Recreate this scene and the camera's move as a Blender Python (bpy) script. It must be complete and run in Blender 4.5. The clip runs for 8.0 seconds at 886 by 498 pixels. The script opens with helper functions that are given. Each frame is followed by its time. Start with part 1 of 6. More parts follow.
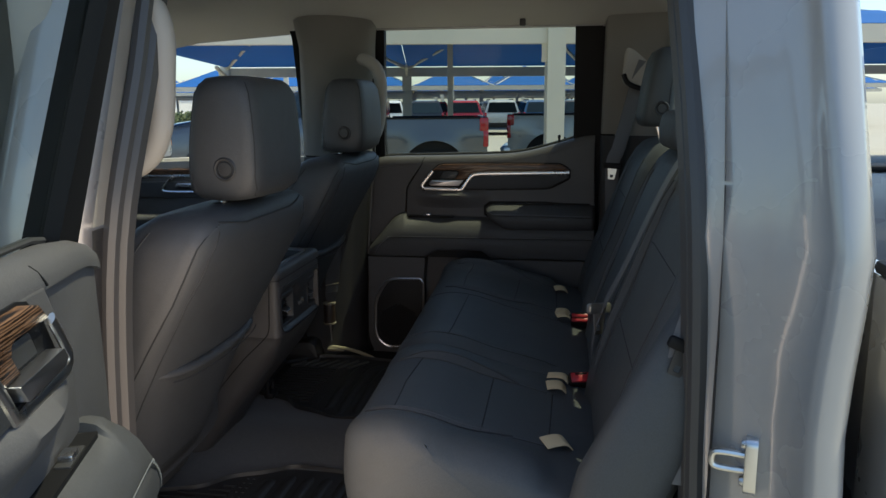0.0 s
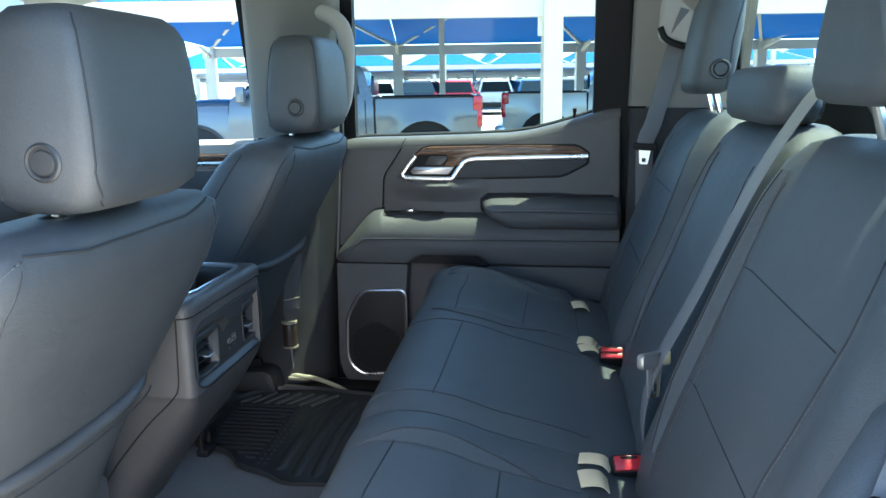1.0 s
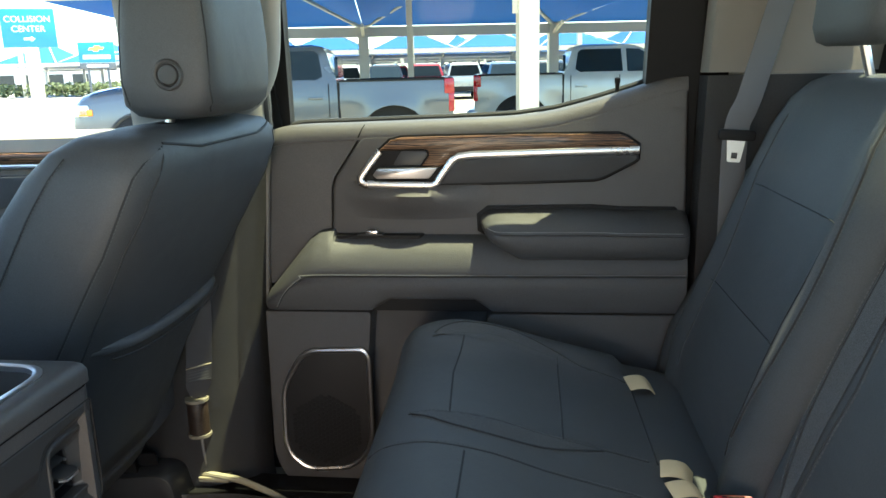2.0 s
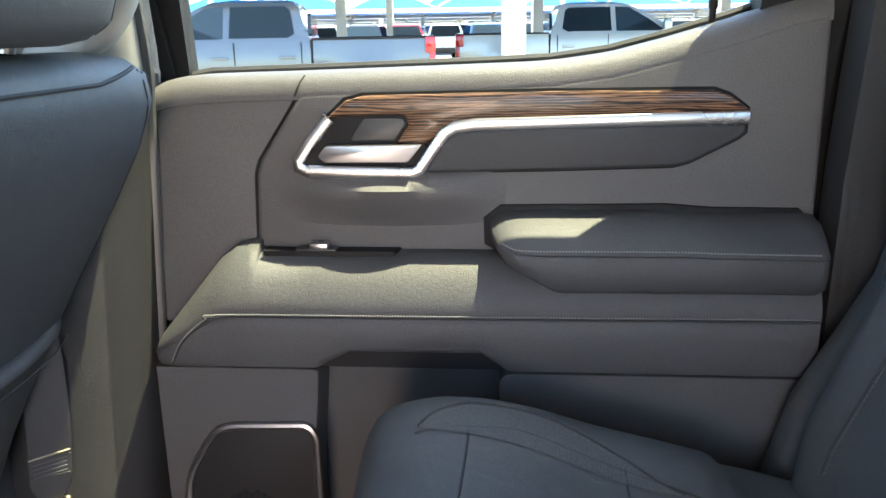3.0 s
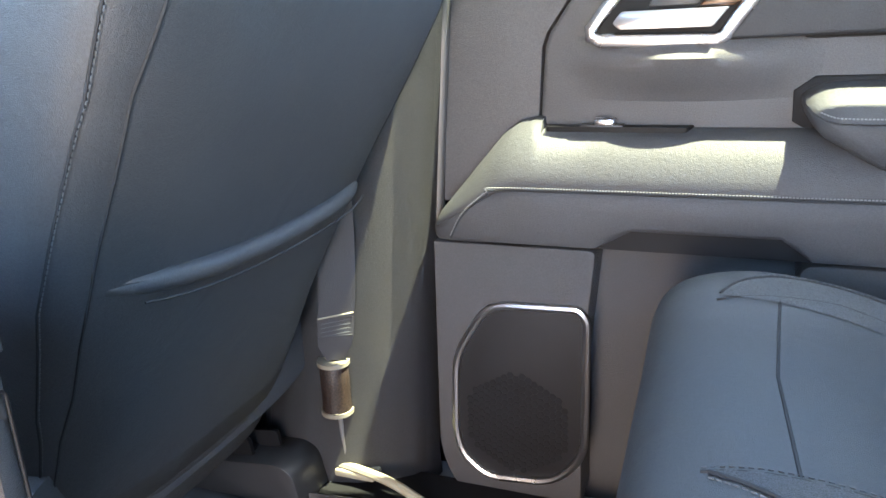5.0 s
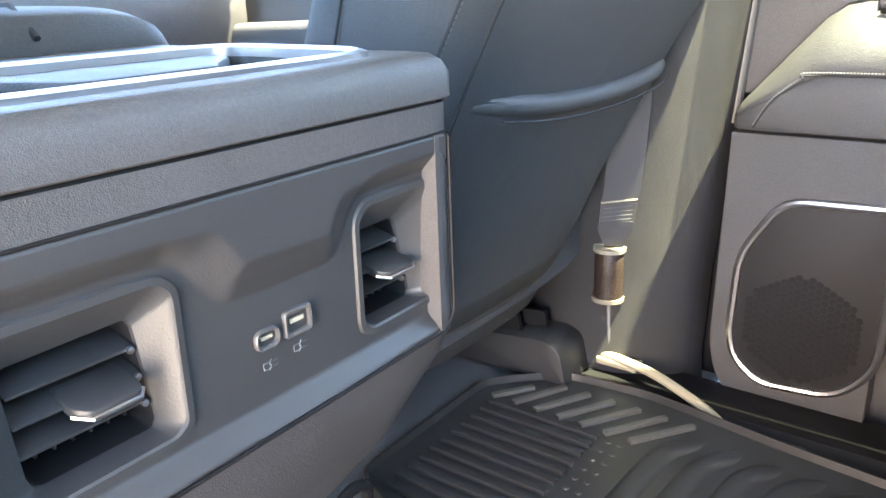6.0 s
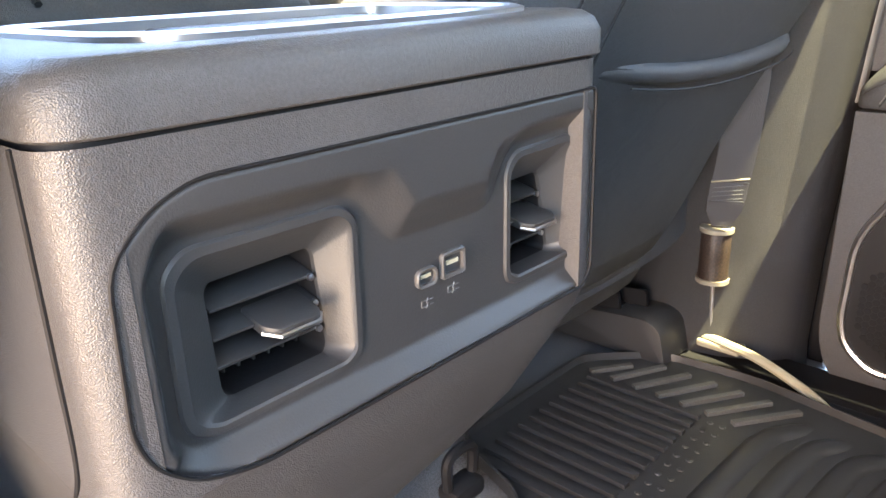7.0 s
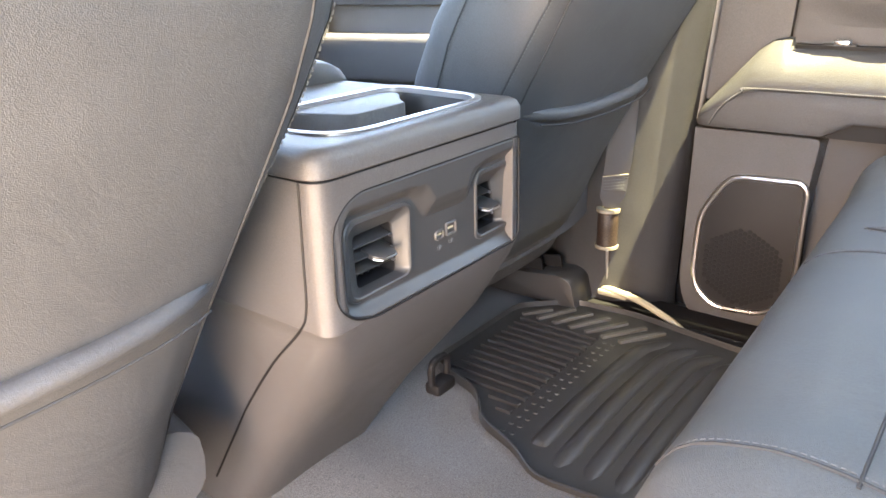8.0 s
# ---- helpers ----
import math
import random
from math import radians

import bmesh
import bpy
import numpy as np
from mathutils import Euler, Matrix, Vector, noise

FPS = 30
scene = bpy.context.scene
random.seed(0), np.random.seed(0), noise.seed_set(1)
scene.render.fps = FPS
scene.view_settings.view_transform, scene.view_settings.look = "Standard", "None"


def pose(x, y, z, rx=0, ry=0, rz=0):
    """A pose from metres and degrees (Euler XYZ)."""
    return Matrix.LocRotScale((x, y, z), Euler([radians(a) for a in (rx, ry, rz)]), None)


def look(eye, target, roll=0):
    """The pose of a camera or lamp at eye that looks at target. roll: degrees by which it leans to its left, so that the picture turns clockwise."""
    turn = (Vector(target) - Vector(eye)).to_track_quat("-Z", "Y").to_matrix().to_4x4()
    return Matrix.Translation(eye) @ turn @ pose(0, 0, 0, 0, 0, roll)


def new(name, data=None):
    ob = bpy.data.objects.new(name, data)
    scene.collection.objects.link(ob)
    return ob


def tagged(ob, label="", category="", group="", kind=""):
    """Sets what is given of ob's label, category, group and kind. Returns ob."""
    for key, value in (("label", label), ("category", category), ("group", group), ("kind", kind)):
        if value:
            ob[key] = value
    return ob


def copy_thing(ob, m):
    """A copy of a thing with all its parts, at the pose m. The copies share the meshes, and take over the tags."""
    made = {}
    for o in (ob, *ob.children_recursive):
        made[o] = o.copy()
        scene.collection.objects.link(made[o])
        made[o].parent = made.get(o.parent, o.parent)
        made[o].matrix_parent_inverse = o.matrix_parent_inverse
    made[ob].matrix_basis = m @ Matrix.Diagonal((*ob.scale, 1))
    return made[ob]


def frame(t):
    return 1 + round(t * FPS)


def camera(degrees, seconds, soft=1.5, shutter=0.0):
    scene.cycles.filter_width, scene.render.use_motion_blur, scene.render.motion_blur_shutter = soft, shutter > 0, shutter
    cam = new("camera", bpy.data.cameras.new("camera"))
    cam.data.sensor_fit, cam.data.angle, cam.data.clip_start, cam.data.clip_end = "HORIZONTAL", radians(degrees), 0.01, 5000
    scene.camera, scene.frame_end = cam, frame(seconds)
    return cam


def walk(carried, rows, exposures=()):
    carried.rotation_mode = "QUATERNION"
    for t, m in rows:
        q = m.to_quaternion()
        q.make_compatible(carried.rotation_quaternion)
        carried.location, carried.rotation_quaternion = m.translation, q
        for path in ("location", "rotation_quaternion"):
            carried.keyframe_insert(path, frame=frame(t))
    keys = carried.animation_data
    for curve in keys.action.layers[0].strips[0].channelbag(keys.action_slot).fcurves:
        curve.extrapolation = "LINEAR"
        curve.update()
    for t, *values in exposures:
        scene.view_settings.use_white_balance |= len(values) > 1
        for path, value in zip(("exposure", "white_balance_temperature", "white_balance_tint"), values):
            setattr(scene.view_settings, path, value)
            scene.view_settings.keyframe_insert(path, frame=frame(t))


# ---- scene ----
from mathutils.bvhtree import BVHTree

cam = camera(61.0, 8.0)
EXPOSURES = [(0.0, 0.62, 5950, 3), (0.5, 2.05, 5500, -2), (1.0, 2.75, 5000, -5), (1.5, 3.25, 5550, 0), (2.2, 2.75, 6450, -2), (3.3, 3.8, 6050, 10), (4.0, 3.8, 6000, 10), (4.5, 4.0, 5750, 7), (6.0, 5.15, 6200, 6), (6.5, 4.85, 6850, 10), (7.0, 4.8, 6900, 10), (7.5, 4.95, 6700, 7), (8.0, 5.05, 7250, 11)]
PATH = [
    (0, (0.266, -1.868, 1.606), (-0.048, 0.071, 1.23), -0.4),
    (0.5, (0.236, -1.613, 1.595), (-0.079, 0.321, 1.193), -0.7),
    (1, (0.201, -1.316, 1.568), (-0.098, 0.615, 1.143), -1.0),
    (1.5, (0.141, -0.958, 1.553), (-0.12, 0.974, 1.107), -1.3),
    (2, (0.076, -0.605, 1.521), (-0.145, 1.328, 1.057), -1.4),
    (2.2, (0.061, -0.473, 1.505), (-0.148, 1.46, 1.035), -1.3),
    (3.3, (0.001, 0.011, 1.457), (-0.163, 1.918, 0.877), -1.1),
    (3.5, (0.008, 0.033, 1.449), (-0.176, 1.937, 0.865), -1.2),
    (4, (0.009, 0.032, 1.446), (-0.252, 1.919, 0.84), -1.4),
    (4.5, (-0.043, -0.032, 1.412), (-0.444, 1.826, 0.791), -1.2),
    (4.7, (-0.059, -0.062, 1.383), (-0.578, 1.775, 0.788), -2.0),
    (5.8, (-0.137, -0.188, 1.254), (-1.23, 1.355, 0.604), -2.1),
    (6, (-0.156, -0.209, 1.246), (-1.309, 1.288, 0.59), -2.1),
    (6.5, (-0.176, -0.244, 1.234), (-1.447, 1.151, 0.57), -2.2),
    (7, (-0.176, -0.25, 1.232), (-1.473, 1.111, 0.549), -1.9),
    (7.5, (-0.111, -0.325, 1.259), (-1.36, 1.068, 0.553), -1.6),
    (8, (0.034, -0.578, 1.355), (-1.124, 0.888, 0.641), -1.8),
]
walk(cam, [(t, look(eye, target, roll)) for t, eye, target, roll in PATH], EXPOSURES)
# ---- light ----
SUN_WAY = Vector((0.385, 0.080, 1.0)).normalized()
world = bpy.data.worlds.new("sky")
scene.world = world
world.use_nodes = True
wn = world.node_tree.nodes
sky = wn.new("ShaderNodeTexSky")
sky.sky_type = "NISHITA"
sky.sun_disc = False
sky.sun_elevation = math.asin(SUN_WAY.z)
sky.sun_rotation = math.atan2(SUN_WAY.x, SUN_WAY.y)
sky.dust_density = 1.2
wn["Background"].inputs["Strength"].default_value = 0.15
world.node_tree.links.new(sky.outputs["Color"], wn["Background"].inputs["Color"])
sun_data = bpy.data.lights.new("sun", "SUN")
sun_data.energy, sun_data.angle, sun_data.color = 2.9, radians(0.53), (1.0, 0.87, 0.57)
sun = new("sun", sun_data)
sun.matrix_world = look(SUN_WAY * 40, (0, 0, 0))


# added warm fill lamp in the open door's opening, standing in for ground bounce
door_fill = bpy.data.lights.new("door_fill", "AREA")
door_fill.shape, door_fill.size, door_fill.size_y = "RECTANGLE", 0.40, 0.78
door_fill.energy, door_fill.color = 1.75, (1.0, 0.72, 0.53)
ds = new("door_fill", door_fill)
ds.matrix_world = look((-0.20, -0.955, 1.09), (-0.20, 0.5, 1.13))
# ---- materials ----
def mat(name, color, rough=0.5, metal=0.0, grain=0.0, grain_size=400.0, vary=0.12, vary_size=6.0,
        spec=0.5, coat=0.0, sheen=0.0, transmission=0.0, emit=0.0, stretch=(1, 1, 1), fine=0.0):
    """A surface with two scales of colour change, gloss change and a fine relief."""
    m = bpy.data.materials.new(name)
    m.use_nodes = True
    n, l = m.node_tree.nodes, m.node_tree.links
    b = n["Principled BSDF"]
    b.inputs["Roughness"].default_value, b.inputs["Metallic"].default_value = rough, metal
    b.inputs["Specular IOR Level"].default_value = spec
    b.inputs["Coat Weight"].default_value = coat
    b.inputs["Coat Roughness"].default_value = 0.05
    b.inputs["Sheen Weight"].default_value = sheen
    b.inputs["Transmission Weight"].default_value = transmission
    tex = n.new("ShaderNodeTexCoord")
    mapping = n.new("ShaderNodeMapping")
    mapping.inputs["Scale"].default_value = stretch
    l.new(tex.outputs["Object"], mapping.inputs["Vector"])
    big = n.new("ShaderNodeTexNoise")
    big.inputs["Scale"].default_value, big.inputs["Detail"].default_value = vary_size, 4
    l.new(mapping.outputs["Vector"], big.inputs["Vector"])
    small = n.new("ShaderNodeTexNoise")
    small.inputs["Scale"].default_value, small.inputs["Detail"].default_value = grain_size, 3
    l.new(mapping.outputs["Vector"], small.inputs["Vector"])
    lo = tuple(c * (1 - vary) for c in color)
    hi = tuple(min(1, c * (1 + vary)) for c in color)
    ramp = n.new("ShaderNodeMix")
    ramp.data_type = "RGBA"
    ramp.inputs["A"].default_value, ramp.inputs["B"].default_value = (*lo, 1), (*hi, 1)
    l.new(big.outputs["Fac"], ramp.inputs["Factor"])
    out = ramp.outputs["Result"]
    if fine:
        spots = n.new("ShaderNodeMix")
        spots.data_type, spots.blend_type = "RGBA", "MULTIPLY"
        spots.inputs["Factor"].default_value = fine
        tone = n.new("ShaderNodeMapRange")
        tone.inputs["From Min"].default_value, tone.inputs["From Max"].default_value = 0.3, 0.7
        tone.inputs["To Min"].default_value, tone.inputs["To Max"].default_value = 0.3, 1.7
        l.new(small.outputs["Fac"], tone.inputs["Value"])
        l.new(out, spots.inputs["A"])
        l.new(tone.outputs["Result"], spots.inputs["B"])
        out = spots.outputs["Result"]
    l.new(out, b.inputs["Base Color"])
    gloss = n.new("ShaderNodeMapRange")
    gloss.inputs["To Min"].default_value, gloss.inputs["To Max"].default_value = max(0, rough - 0.08), min(1, rough + 0.08)
    l.new(big.outputs["Fac"], gloss.inputs["Value"])
    l.new(gloss.outputs["Result"], b.inputs["Roughness"])
    if grain:
        bump = n.new("ShaderNodeBump")
        bump.inputs["Strength"].default_value, bump.inputs["Distance"].default_value = grain, 0.0006
        l.new(small.outputs["Fac"], bump.inputs["Height"])
        l.new(bump.outputs["Normal"], b.inputs["Normal"])
    if emit:
        b.inputs["Emission Color"].default_value = (*color, 1)
        b.inputs["Emission Strength"].default_value = emit
    return m


def wood_mat():
    m = mat("walnut_veneer", (0.13, 0.062, 0.030), 0.34, coat=0.22, spec=0.3, vary=0.15)
    n, l = m.node_tree.nodes, m.node_tree.links
    b = n["Principled BSDF"]
    tex, mp = n.new("ShaderNodeTexCoord"), n.new("ShaderNodeMapping")
    mp.inputs["Scale"].default_value = (0.07, 0.3, 1.0)
    l.new(tex.outputs["Object"], mp.inputs["Vector"])
    g = n.new("ShaderNodeTexWave")
    g.wave_type, g.bands_direction = "BANDS", "Z"
    g.inputs["Scale"].default_value, g.inputs["Distortion"].default_value = 95.0, 11.0
    g.inputs["Detail"].default_value, g.inputs["Detail Scale"].default_value = 4.0, 1.6
    l.new(mp.outputs["Vector"], g.inputs["Vector"])
    r = n.new("ShaderNodeValToRGB")
    r.color_ramp.elements[0].position, r.color_ramp.elements[0].color = 0.10, (0.008, 0.005, 0.004, 1)
    r.color_ramp.elements[1].position, r.color_ramp.elements[1].color = 0.95, (0.21, 0.115, 0.062, 1)
    mid = r.color_ramp.elements.new(0.42)
    mid.color = (0.075, 0.038, 0.021, 1)
    l.new(g.outputs["Fac"], r.inputs["Fac"])
    l.new(r.outputs["Color"], b.inputs["Base Color"])
    return m


def leather_mat(name, color, rough, scale=900.0, depth=0.5, crease=0.0):
    """Moulded grain: small cells with soft valleys between them; crease adds the slack of a stretched cover."""
    m = mat(name, color, rough, vary=0.14, vary_size=14, grain_size=600, fine=0.20)
    n, l = m.node_tree.nodes, m.node_tree.links
    b = n["Principled BSDF"]
    tex, v = n.new("ShaderNodeTexCoord"), n.new("ShaderNodeTexVoronoi")
    v.inputs["Scale"].default_value = scale
    wob = n.new("ShaderNodeTexNoise")
    wob.inputs["Scale"].default_value, wob.inputs["Detail"].default_value = scale * 0.25, 3
    l.new(tex.outputs["Object"], v.inputs["Vector"])
    l.new(tex.outputs["Object"], wob.inputs["Vector"])
    add = n.new("ShaderNodeMath")
    l.new(v.outputs["Distance"], add.inputs[0])
    l.new(wob.outputs["Fac"], add.inputs[1])
    bump = n.new("ShaderNodeBump")
    bump.inputs["Strength"].default_value, bump.inputs["Distance"].default_value = depth, 0.0005
    l.new(add.outputs["Value"], bump.inputs["Height"])
    l.new(bump.outputs["Normal"], b.inputs["Normal"])
    if crease:
        slack = n.new("ShaderNodeTexNoise")
        slack.inputs["Scale"].default_value, slack.inputs["Detail"].default_value, slack.inputs["Distortion"].default_value = 11.0, 3, 0.8
        l.new(tex.outputs["Object"], slack.inputs["Vector"])
        wave = n.new("ShaderNodeBump")
        wave.inputs["Strength"].default_value, wave.inputs["Distance"].default_value = crease, 0.012
        l.new(slack.outputs["Fac"], wave.inputs["Height"])
        l.new(wave.outputs["Normal"], bump.inputs["Normal"])
    return m


SEAT = leather_mat("seat_vinyl", (0.056, 0.062, 0.067), 0.56, 1300, 0.5, 0.2)
# warmer copy of the seat vinyl; light from the door is put into its colour
SEAT_DOORLIT = leather_mat("doorlit_seat_vinyl", (0.056, 0.0590, 0.0640), 0.52, 1300, 0.5, 0.2)
SEAT_CLOTH = mat("seat_cloth", (0.060, 0.066, 0.071), 0.85, grain=1.0, grain_size=900, sheen=0.08, fine=0.85)
PLASTIC = leather_mat("grained_plastic", (0.064, 0.063, 0.065), 0.43, 1500, 0.85)
PEBBLE = leather_mat("pebbled_console_vinyl", (0.060, 0.058, 0.059), 0.42, 1450, 0.50)
PLASTIC_SMOOTH = mat("satin_plastic", (0.034, 0.034, 0.035), 0.46, grain=0.25, grain_size=900, fine=0.08)
PLASTIC_UP = leather_mat("upper_door_plastic", (0.086, 0.083, 0.085), 0.55, 900, 0.6)
SOFT = leather_mat("soft_door_vinyl", (0.056, 0.057, 0.061), 0.60, 850, 0.65)
PAD = leather_mat("padded_insert_vinyl", (0.030, 0.031, 0.034), 0.55, 850, 0.6)
TRIM_LIGHT = mat("light_gray_trim", (0.36, 0.345, 0.315), 0.7, grain=0.35, grain_size=700, vary=0.05)
HEADLINER = mat("headliner_cloth", (0.46, 0.44, 0.41), 0.95, grain=0.6, grain_size=900, vary=0.05)
CHROME = mat("satin_chrome", (0.66, 0.655, 0.66), 0.28, 1.0, vary=0.03)
CHROME_DARK = mat("brushed_trim", (0.55, 0.55, 0.57), 0.30, 1.0, vary=0.04)
VENT_DARK = mat("vent_slat_plastic", (0.030, 0.030, 0.031), 0.44, grain=0.15, grain_size=900)
WOOD = wood_mat()
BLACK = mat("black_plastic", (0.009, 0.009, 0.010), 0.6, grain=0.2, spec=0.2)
BLACK_GLOSS = mat("gloss_black", (0.008, 0.008, 0.009), 0.12, coat=0.3)
MESH_BLACK = mat("speaker_cloth", (0.0125, 0.0125, 0.0135), 0.8, grain=0.6, grain_size=1800, spec=0.2)
SPEAKER = mat("speaker_grille_plastic", (0.016, 0.016, 0.017), 0.55, grain=0.4, grain_size=1500, spec=0.25)
SEAM = mat("seam_thread_dark", (0.022, 0.024, 0.027), 0.8)
THREAD = mat("light_thread", (0.21, 0.215, 0.22), 0.7)
THREAD_DIM = mat("gray_thread", (0.10, 0.105, 0.11), 0.8)
BELT = mat("belt_webbing", (0.135, 0.138, 0.146), 0.6, grain=0.8, grain_size=1400, stretch=(1, 1, 0.15))
BELT_DARK = mat("dark_belt_webbing", (0.050, 0.049, 0.052), 0.65, grain=0.8, grain_size=1400, stretch=(1, 1, 0.15))
LATCH = mat("worn_latch_metal", (0.32, 0.315, 0.30), 0.4, 0.6, vary=0.15)
STEEL = mat("polished_steel", (0.66, 0.66, 0.65), 0.32, 1.0, vary=0.05)
RED = mat("red_plastic", (0.32, 0.014, 0.022), 0.4)
CREAM = mat("cream_tag_cloth", (0.60, 0.50, 0.31), 0.85, grain=0.6, grain_size=700)
BUFF = mat("buff_webbing", (0.34, 0.31, 0.22), 0.8, grain=0.5, grain_size=700)
CARPET = mat("gray_carpet", (0.076, 0.080, 0.085), 1.0, grain=1.0, grain_size=700, sheen=0.12, fine=0.9, vary=0.2)
RUBBER = mat("black_rubber", (0.025, 0.026, 0.0275), 0.44, grain=0.3, grain_size=600, spec=0.4)
RING_METAL = mat("dull_gray_ring", (0.24, 0.22, 0.17), 0.5, 0.1, vary=0.2)
# paler rubber: sky light on the slanted mat ribs is put into the colour
RUBBER_SKYLIT = mat("skylit_rubber", (0.075, 0.075, 0.072), 0.5, grain=0.5, grain_size=500, fine=0.3)
PORT_RIM = mat("port_rim_plastic", (0.072, 0.070, 0.069), 0.4)
SEAL = mat("rubber_seal", (0.055, 0.055, 0.056), 0.42)
GLASS = mat("window_glass", (0.97, 0.98, 0.98), 0.0, transmission=1.0, vary=0.0)
PAINT = mat("gray_metallic_paint", (0.39, 0.38, 0.37), 0.28, 0.15, coat=0.8, vary=0.03)
WHITE_STEEL = mat("white_painted_steel", (0.62, 0.56, 0.44), 0.55, vary=0.08, vary_size=1.5)
BLUE_CLOTH = mat("blue_shade_cloth", (0.010, 0.105, 0.36), 0.85, vary=0.15, vary_size=1.2)
_n, _l = BLUE_CLOTH.node_tree.nodes, BLUE_CLOTH.node_tree.links
_t, _m = _n.new("ShaderNodeBsdfTranslucent"), _n.new("ShaderNodeMixShader")
_t.inputs["Color"].default_value = (0.008, 0.075, 0.30, 1)
_m.inputs["Fac"].default_value = 0.14
_l.new(_n["Principled BSDF"].outputs["BSDF"], _m.inputs[1])
_l.new(_t.outputs["BSDF"], _m.inputs[2])
_l.new(_m.outputs["Shader"], _n["Material Output"].inputs["Surface"])
SLEEVE = mat("braided_sleeve", (0.026, 0.017, 0.013), 0.5, grain=1.0, grain_size=350, fine=0.9)
CONCRETE = mat("concrete_ground", (0.40, 0.37, 0.305), 0.85, grain=0.4, grain_size=60, vary=0.12, vary_size=0.5, fine=0.15)
TINT = bpy.data.materials.new("tinted_glass")
TINT.use_nodes = True
_n, _l = TINT.node_tree.nodes, TINT.node_tree.links
_t, _g, _m = _n.new("ShaderNodeBsdfTransparent"), _n.new("ShaderNodeBsdfGlossy"), _n.new("ShaderNodeMixShader")
_t.inputs["Color"].default_value, _g.inputs["Roughness"].default_value = (0.83, 0.85, 0.82, 1), 0.02
_m.inputs["Fac"].default_value = 0.004
_l.new(_t.outputs["BSDF"], _m.inputs[1])
_l.new(_g.outputs["BSDF"], _m.inputs[2])
_l.new(_m.outputs["Shader"], _n["Material Output"].inputs["Surface"])
GLASS.node_tree.nodes["Principled BSDF"].inputs["IOR"].default_value = 1.02
# ---- shaping ----
def part(name, bm, material, parent=None, label="", smooth=35, m=None):
    """Links a bmesh as one mesh object, under a thing or a part."""
    bmesh.ops.recalc_face_normals(bm, faces=bm.faces)
    lim = radians(smooth)
    for e in bm.edges:
        e.smooth = not (len(e.link_faces) == 2 and e.calc_face_angle(0) > lim)
    for f in bm.faces:
        f.smooth = True
    me = bpy.data.meshes.new(name)
    bm.to_mesh(me)
    bm.free()
    me.materials.append(material)
    ob = new(name, me)
    if parent is not None:
        ob.parent = parent
    if m is not None:
        ob.matrix_basis = m
    if label:
        ob["label"] = label
    return ob


def thing(name, label, category, at=(0, 0, 0), kind="", group="", turn=0):
    ob = new(name)
    ob.empty_display_size = 0.05
    ob.matrix_basis = pose(*at, 0, 0, turn)
    return tagged(ob, label, category, group, kind)


def box(x0, x1, y0, y1, z0, z1, bevel=0.0, seg=2):
    bm = bmesh.new()
    bmesh.ops.create_cube(bm, size=1)
    for v in bm.verts:
        v.co = Vector(((x0 + x1) / 2 + v.co.x * (x1 - x0), (y0 + y1) / 2 + v.co.y * (y1 - y0), (z0 + z1) / 2 + v.co.z * (z1 - z0)))
    if bevel:
        bmesh.ops.bevel(bm, geom=bm.edges, offset=bevel, segments=seg, profile=0.5, affect="EDGES", clamp_overlap=True)
    return bm


def join(*bms):
    out = bmesh.new()
    for b in bms:
        me = bpy.data.meshes.new("tmp")
        b.to_mesh(me)
        b.free()
        out.from_mesh(me)
        bpy.data.meshes.remove(me)
    return out


def moved(bm, m):
    bmesh.ops.transform(bm, matrix=m, verts=bm.verts)
    return bm


def rounded(pts, r, n=4):
    """A closed outline with rounded corners. r: one radius, or one for each corner."""
    out = []
    k = len(pts)
    rs = r if isinstance(r, (list, tuple)) else [r] * k
    for i in range(k):
        p, a, b = Vector(pts[i]), Vector(pts[i - 1]), Vector(pts[(i + 1) % k])
        d = min(rs[i], (a - p).length * 0.45, (b - p).length * 0.45)
        if d < 1e-5:
            out.append(tuple(p))
            continue
        s, e = p + (a - p).normalized() * d, p + (b - p).normalized() * d
        for j in range(n + 1):
            t = j / n
            out.append(tuple(s * (1 - t) ** 2 + p * 2 * t * (1 - t) + e * t * t))
    return out


def prism(outline, d0, d1, bevel=0.0, seg=2, axis="y", back=False):
    """An outline in the plane across axis, pulled from d0 to d1; the edge at d1 (and at d0, with back) is bevelled."""
    bm = bmesh.new()

    def put(p, d):
        return {"y": (p[0], d, p[1]), "x": (d, p[0], p[1]), "z": (p[0], p[1], d)}[axis]
    a = [bm.verts.new(put(p, d0)) for p in outline]
    b = [bm.verts.new(put(p, d1)) for p in outline]
    k = len(outline)
    fa, fb = bm.faces.new(a), bm.faces.new(b)
    for i in range(k):
        bm.faces.new((a[i], a[(i + 1) % k], b[(i + 1) % k], b[i]))
    bmesh.ops.recalc_face_normals(bm, faces=bm.faces)
    if bevel:
        edges = list(fb.edges) + (list(fa.edges) if back else [])
        bmesh.ops.bevel(bm, geom=edges, offset=bevel, segments=seg, profile=0.5, affect="EDGES", clamp_overlap=True)
    return bm


def loft(rings, closed=True, caps=True):
    """A skin over rings of equally many points."""
    bm = bmesh.new()
    vs = [[bm.verts.new(p) for p in r] for r in rings]
    k = len(rings[0])
    for a, b in zip(vs, vs[1:]):
        for i in range(k if closed else k - 1):
            bm.faces.new((a[i], a[(i + 1) % k], b[(i + 1) % k], b[i]))
    if caps and closed:
        bm.faces.new(vs[0])
        bm.faces.new(vs[-1])
    return bm


